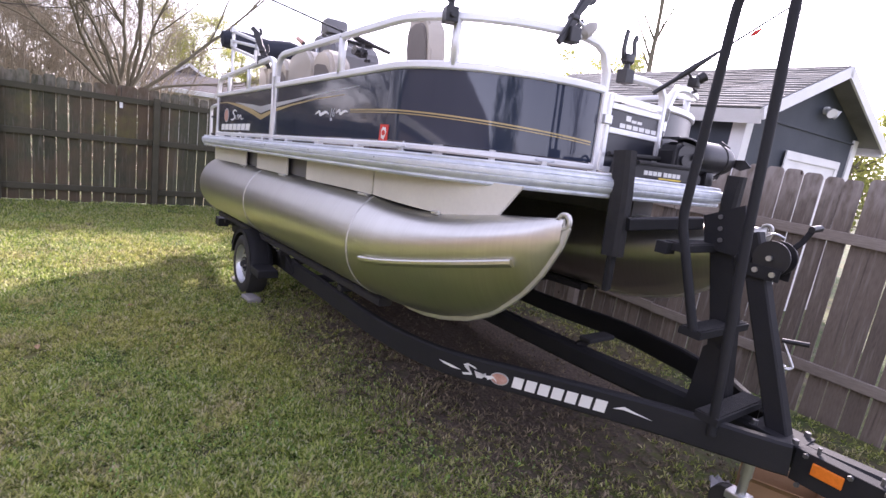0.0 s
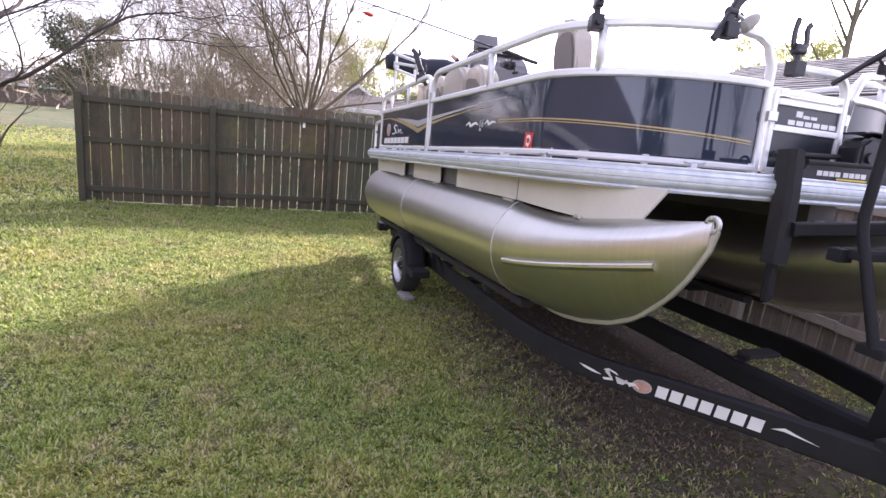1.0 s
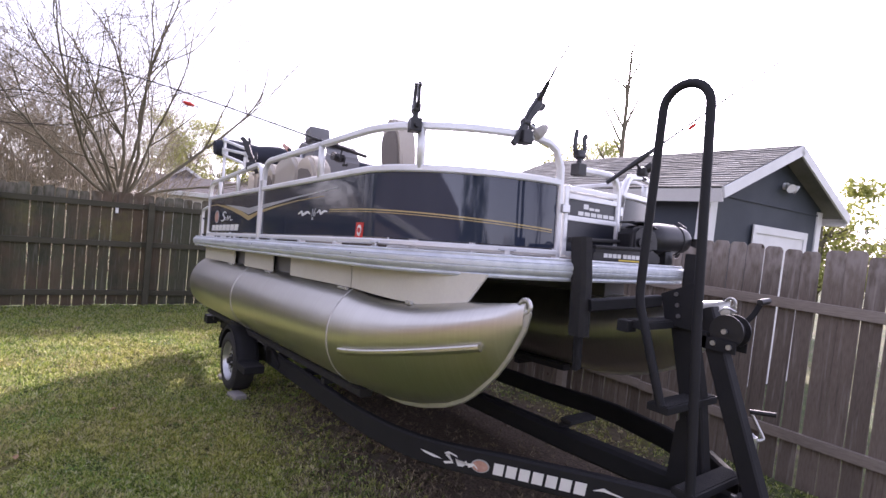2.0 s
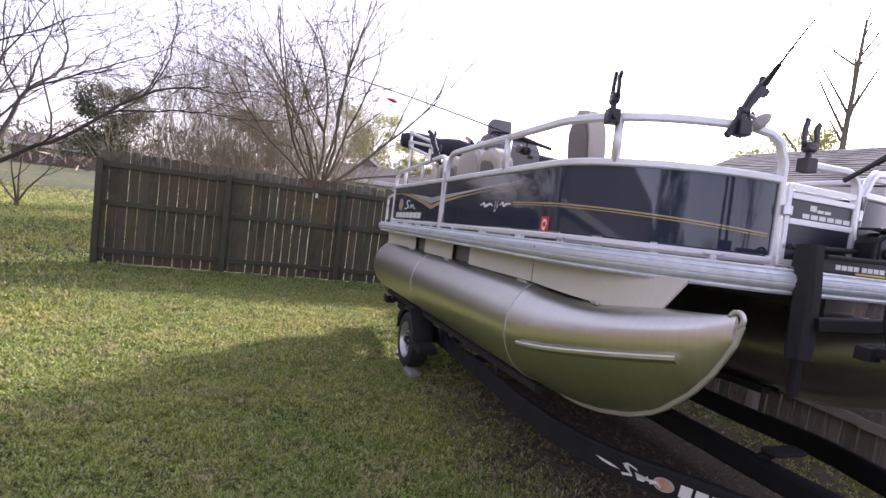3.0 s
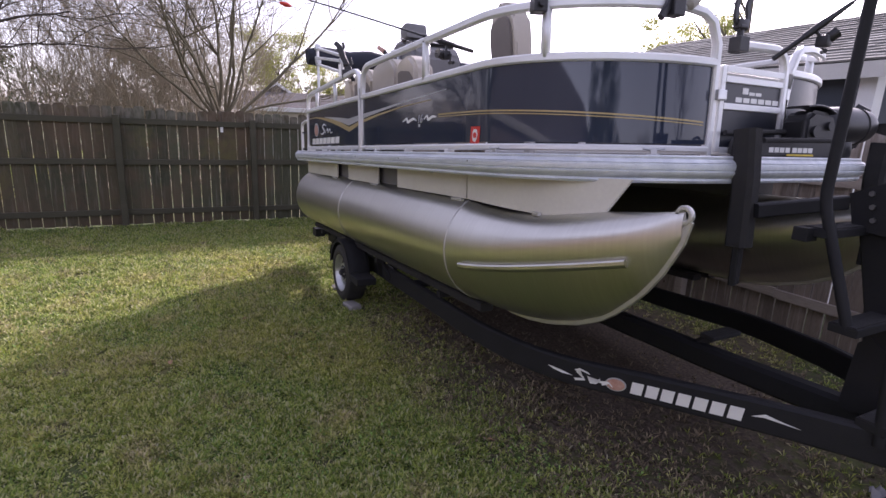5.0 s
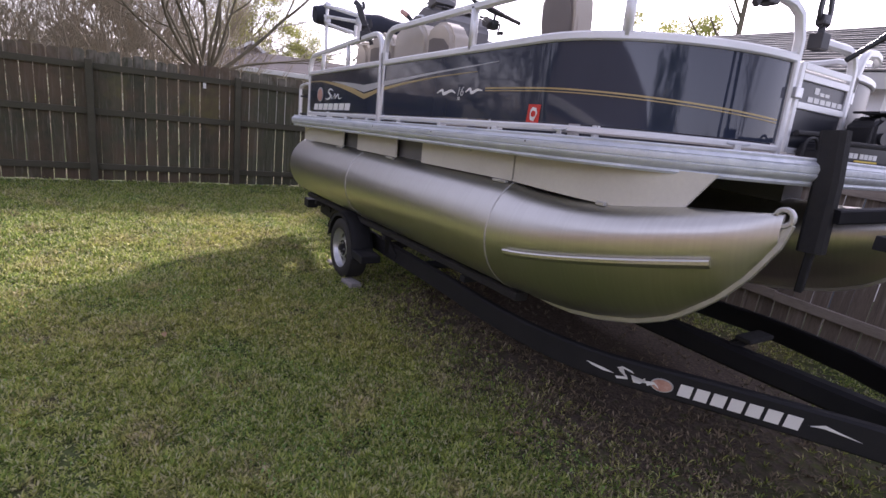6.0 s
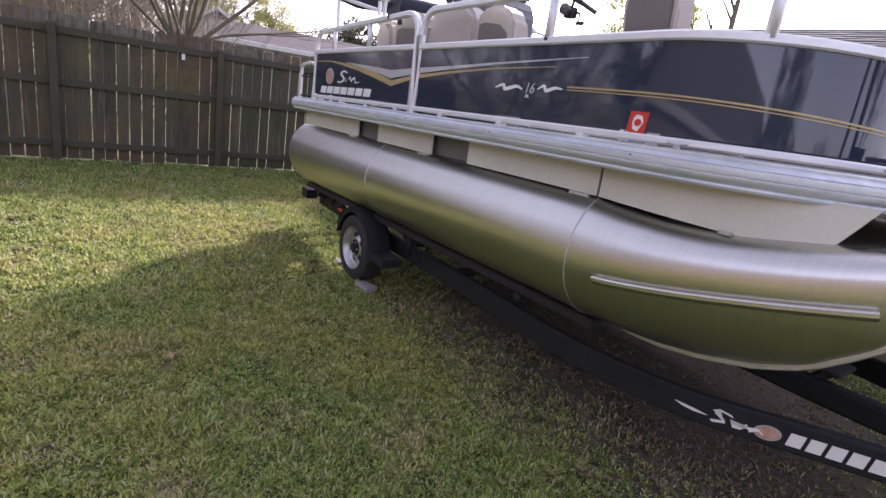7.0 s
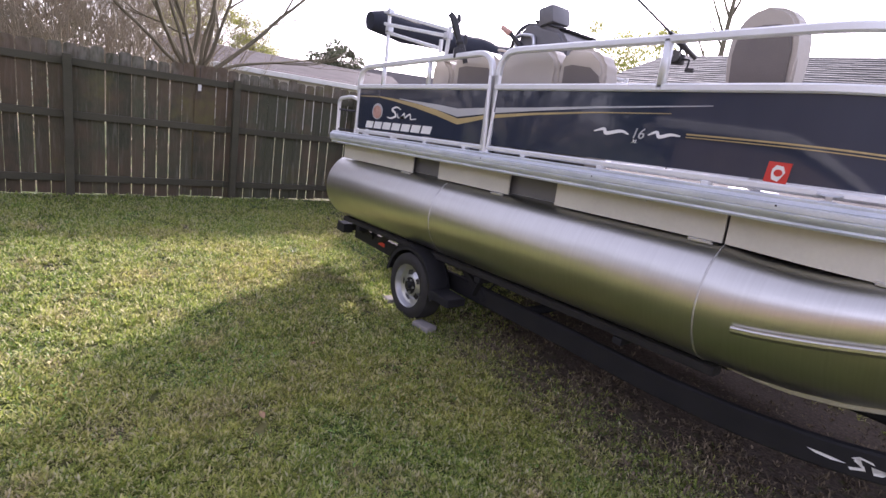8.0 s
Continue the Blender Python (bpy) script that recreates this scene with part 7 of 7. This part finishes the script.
def vent_gable(h, x, y, z, half, rise, deep):
    """A small gable with white rake boards and a dark louvre, on the far slope of a roof."""
    bm = bmesh.new()
    v = [bm.verts.new(p) for p in ((x, y - half, z), (x, y + half, z), (x, y, z + rise), (x - deep, y - half, z), (x - deep, y + half, z), (x - deep, y, z + rise))]
    for f in ((0, 1, 2), (3, 5, 4), (0, 2, 5, 3), (1, 4, 5, 2), (0, 3, 4, 1)):
        bm.faces.new([v[i] for i in f])
    gable = part("gable", bm, HOUSE_ROOF, h)
    for sgn in (-1, 1):
        bm = bmesh.new()
        sweep(bm, [(x + 0.03, y + sgn * (half + 0.12), z - 0.02), (x + 0.03, y, z + rise + 0.05)], squircle(0.05, 0.13, 0.004))
        part("rake_board", bm, TRIM, gable)
    for k in range(3):
        part("louvre", one_box(x + 0.005, x + 0.03, y - 0.2 + 0.05 * k, y + 0.2 - 0.05 * k, z + 0.04 + 0.07 * k, z + 0.09 + 0.07 * k, 0.003), VINYL_DARK, gable)


vent_gable(back, -2.8, 1.3, 2.93, 0.62, 0.42, 1.6)
build_house("back_house", (-26.0, 10.5, 0, 0, 0, -55), 9.0, 7.0, 1.9, 3.6, "grey-roofed house with a white rake board", HOUSE_WALL)
build_house("brick_house", (-47.0, -22.0, 0), 6.5, 6.0, 1.7, 2.6, "low red-brick house at the far end of the lawn", BRICK_RED)
# unseen house added so that its dark shape shows in the boat's reflections
build_house("unseen_house", (24.0, -7.6, 0, 0, 0, 90), 24.5, 7.0, 2.6, 5.2, "brown brick house facing the lawn, unseen, added to darken the boat's reflections", BRICK_RED, HOUSE_ROOF)

# ---- grass ----
BLADE = bpy.data.materials.new("grass_blades")
BLADE.use_nodes = True
bn, bl = BLADE.node_tree.nodes, BLADE.node_tree.links
btc = bn.new("ShaderNodeTexCoord")
bcol, _ = lawn_colour(bn, bl, btc.outputs["Object"])
bgeo = bn.new("ShaderNodeNewGeometry")
bramp = bn.new("ShaderNodeValToRGB")                  # each blade takes its own tone between deep green and straw
for k, (pos, tone) in enumerate(((0.0, (0.03, 0.05, 0.012, 1)), (0.30, (0.24, 0.35, 0.055, 1)), (0.60, (0.66, 0.70, 0.16, 1)), (0.85, (0.88, 0.78, 0.44, 1)), (1.0, (0.82, 0.76, 0.56, 1)))):
    e = bramp.color_ramp.elements[k] if k < 2 else bramp.color_ramp.elements.new(pos)
    e.position, e.color = pos, tone
bl.new(bgeo.outputs["Random Per Island"], bramp.inputs["Fac"])
bhs = bn.new("ShaderNodeMix")
bhs.data_type = "RGBA"
bhs.inputs["Factor"].default_value = 0.60
bl.new(bcol, bhs.inputs["A"])
bl.new(bramp.outputs["Color"], bhs.inputs["B"])
bp = bn["Principled BSDF"]
bl.new(bhs.outputs["Result"], bp.inputs["Base Color"])
bp.inputs["Roughness"].default_value = 0.6
bthin, bmix = bn.new("ShaderNodeBsdfTranslucent"), bn.new("ShaderNodeMixShader")
bl.new(bhs.outputs["Result"], bthin.inputs["Color"])
bmix.inputs["Fac"].default_value = 0.48
bl.new(bp.outputs["BSDF"], bmix.inputs[1])
bl.new(bthin.outputs["BSDF"], bmix.inputs[2])
bl.new(bmix.outputs["Shader"], bn["Material Output"].inputs["Surface"])


WEED = mat("clover_leaves", (0.25, 0.42, 0.09), 0.5, 0.0, (0.12, 0.20, 0.045), 2.0, 0.9, 25, 0.0, per_piece=0.55, island=True)
DRY = mat("dry_blades", (0.24, 0.19, 0.12), 0.8, 0.0, (0.12, 0.095, 0.06), 3.0, 0.9, 25, 0.0, per_piece=0.55, island=True)

leafy(WEED, 0.4)


def bare_soil(x, y):
    """How bare the ground is: the strip that the boat keeps dry, and odd worn spots."""
    d = max(0.0, min(1.0, 1.45 - abs(y - 1.65) / 1.2)) * max(0.0, min(1.0, (x - 1.5) / 0.9)) * max(0.0, min(1.0, (6.2 - x) / 1.8))
    return d


def build_grass():
    g = np.random.default_rng(3)
    V, F, DRYNESS = [], [], []
    off = 0

    def thin(x, y):
        clump = np.array([0.7 * noise.noise((a * 2.3, b * 2.3, 7)) + 0.8 * noise.noise((a * 9, b * 9, 4)) + 0.5 * noise.noise((a * 24, b * 24, 9)) for a, b in zip(x, y)])
        soil = np.array([bare_soil(a, b) for a, b in zip(x, y)])
        keep = g.random(len(x)) < np.clip(0.80 + 0.8 * clump, 0.25, 1) * np.clip(1 - 0.9 * soil, 0.08, 1)
        x, y = x[keep], y[keep]
        z = np.array([ground_z(a, b) for a, b in zip(x, y)])
        return x, y, z, clump[keep], soil[keep]

    # tufts of five pointed blades
    for x0, x1, y0, y1, n, big in ((1.8, 6.6, -3.2, 0.8, 125000, 1.1), (-3.0, 1.8, -4.2, 0.8, 62000, 1.3), (1.8, 7.6, 0.8, 3.55, 15000, 1.1), (-3.0, 1.8, 0.8, 3.55, 6000, 1.3),
                                   (-14, -3.1, -12, -4.4, 16000, 2.3), (-3, 9, -7, -3.4, 26000, 1.7), (-20, 16, -16, -2, 26000, 2.6), (6.6, 12, -4, 3.5, 16000, 1.6)):
        x, y = g.uniform(x0, x1, n) + g.normal(0, 0.45, n), g.uniform(y0, y1, n) + g.normal(0, 0.45, n)
        near = (x > -3.2) & (x < 7.5) & (y > -3.6)
        ok = ((big < 1.5) | ~near) & (y < FENCE_Y - 0.03) & ((x > FENCE_X + 0.02) | (y < -4.15))
        x, y, z, clump, soil = thin(x[ok], y[ok])
        n, K = len(x), 5
        DRYNESS.append(np.repeat(g.random(n) < 1.15 * soil, K))
        root = np.stack([x, y, z - 0.003], 1)[:, None, :]
        a = g.uniform(0, 2 * np.pi, n)[:, None] + np.arange(K) * 2 * np.pi / K + g.uniform(-0.4, 0.4, (n, K))
        tall = (1 + 0.6 * np.clip(clump, -0.7, 1.2))[:, None] * big
        length = g.uniform(0.018, 0.048, (n, K)) * tall
        e = g.uniform(0.15, 1.15, (n, K))
        w = g.uniform(0.0022, 0.0052, (n, K)) * big
        d = np.stack([np.cos(a) * np.cos(e), np.sin(a) * np.cos(e), np.sin(e)], 2)
        side = np.stack([-np.sin(a) * w, np.cos(a) * w, g.uniform(-0.6, 0.6, (n, K)) * w], 2)
        mid = root + d * (length * 0.55)[..., None] + np.array([0, 0, 1.0]) * (length * 0.14)[..., None]
        tip = root + d * length[..., None]
        foot = np.broadcast_to(root, (n, K, 3)) + g.normal(0, 0.004, (n, K, 3)) * np.array([1, 1, 0.0])
        V.append(np.stack([foot, mid - side, tip, mid + side], 2).reshape(-1, 3))
        F.append((off + np.arange(n * K * 4).reshape(-1, 4), np.zeros((0, 3), int)))
        off += n * K * 4
    # low round weed leaves among the blades, in patches
    n = 120000
    x, y = g.uniform(-3, 7, n), g.uniform(-4.3, 1.2, n)
    patch = np.array([noise.noise((a * 1.3, b * 1.3, 21)) + 0.6 * noise.noise((a * 4.5, b * 4.5, 2)) for a, b in zip(x, y)])
    soil = np.array([bare_soil(a, b) for a, b in zip(x, y)])
    keep = g.random(n) < np.clip(0.22 + 1.7 * patch, 0.05, 1) * np.clip(1 - 1.5 * soil, 0, 1)
    x, y = x[keep], y[keep]
    n = len(x)
    z = np.array([ground_z(a, b) for a, b in zip(x, y)]) + g.uniform(0.010, 0.034, n)
    a, r = g.uniform(0, 2 * np.pi, n), g.uniform(0.004, 0.011, n)
    sx, sy = g.uniform(-1.1, 1.1, n), g.uniform(-1.1, 1.1, n)
    ring = []
    for k, q in ((0, 1.25), (1.1, 0.55), (2.6, 0.6), (3.7, 0.6), (5.2, 0.55)):
        dx, dy = np.cos(a + k) * r * q, np.sin(a + k) * r * q
        ring.append(np.stack([x + dx, y + dy, z + dx * sx + dy * sy], 1))
    V.append(np.stack(ring, 1).reshape(-1, 3))
    k = off + np.arange(n)[:, None] * 5
    F.append((k + np.array([[0, 1, 2, 3]]), k + np.array([[0, 3, 4]])))
    V = np.concatenate(V)
    quads, tris = np.concatenate([q for q, t in F]), np.concatenate([t for q, t in F])
    me = bpy.data.meshes.new("grass")
    me.vertices.add(len(V))
    me.vertices.foreach_set("co", V.astype(np.float32).ravel())
    loops = np.concatenate([quads.ravel(), tris.ravel()])
    me.loops.add(len(loops))
    me.loops.foreach_set("vertex_index", loops.astype(np.int32))
    starts = np.concatenate([np.arange(len(quads)) * 4, len(quads) * 4 + np.arange(len(tris)) * 3])
    me.polygons.add(len(starts))
    me.polygons.foreach_set("loop_start", starts.astype(np.int32))
    me.update(calc_edges=True)
    me.materials.append(BLADE)
    me.materials.append(WEED)
    me.materials.append(DRY)
    slot = np.zeros(len(starts), np.int32)
    slot[len(quads) - n:len(quads)] = 1
    slot[len(starts) - n:] = 1
    dry = np.concatenate(DRYNESS)
    slot[:len(dry)][dry] = 2
    me.polygons.foreach_set("material_index", slot)
    tagged(new("grass", me), "short patchy lawn grass with green and straw blades", "grass", kind="stuff")


build_grass()


def build_dry_leaves():
    g = random.Random(8)
    for x, y in ((3.47, 0.60), (4.40, 0.17), (2.6, -1.5), (1.9, -0.9), (5.0, -0.5), (4.9, 2.3), (3.3, -2.2)):
        s = g.uniform(0.025, 0.045)
        lf = thing("dry_leaf", pose(x, y, ground_z(x, y) + 0.03, g.uniform(-20, 20), g.uniform(-20, 20), g.uniform(0, 360)), "curled brown dry leaf on the grass", "leaf", "dry leaves on the lawn")
        bm = bmesh.new()
        o = [(-1, 0), (-0.55, 0.35), (0, 0.5), (0.6, 0.3), (1.1, 0), (0.6, -0.32), (0, -0.45), (-0.55, -0.3)]
        vs = [bm.verts.new((p * s, q * s, 0.25 * s * (abs(q) * 2) ** 2)) for p, q in o]
        c = bm.verts.new((0, 0, -0.05 * s))
        for i in range(len(vs)):
            bm.faces.new((vs[i], vs[(i + 1) % len(vs)], c))
        part("blade", bm, CARDBOARD, lf, smooth=True)


build_dry_leaves()
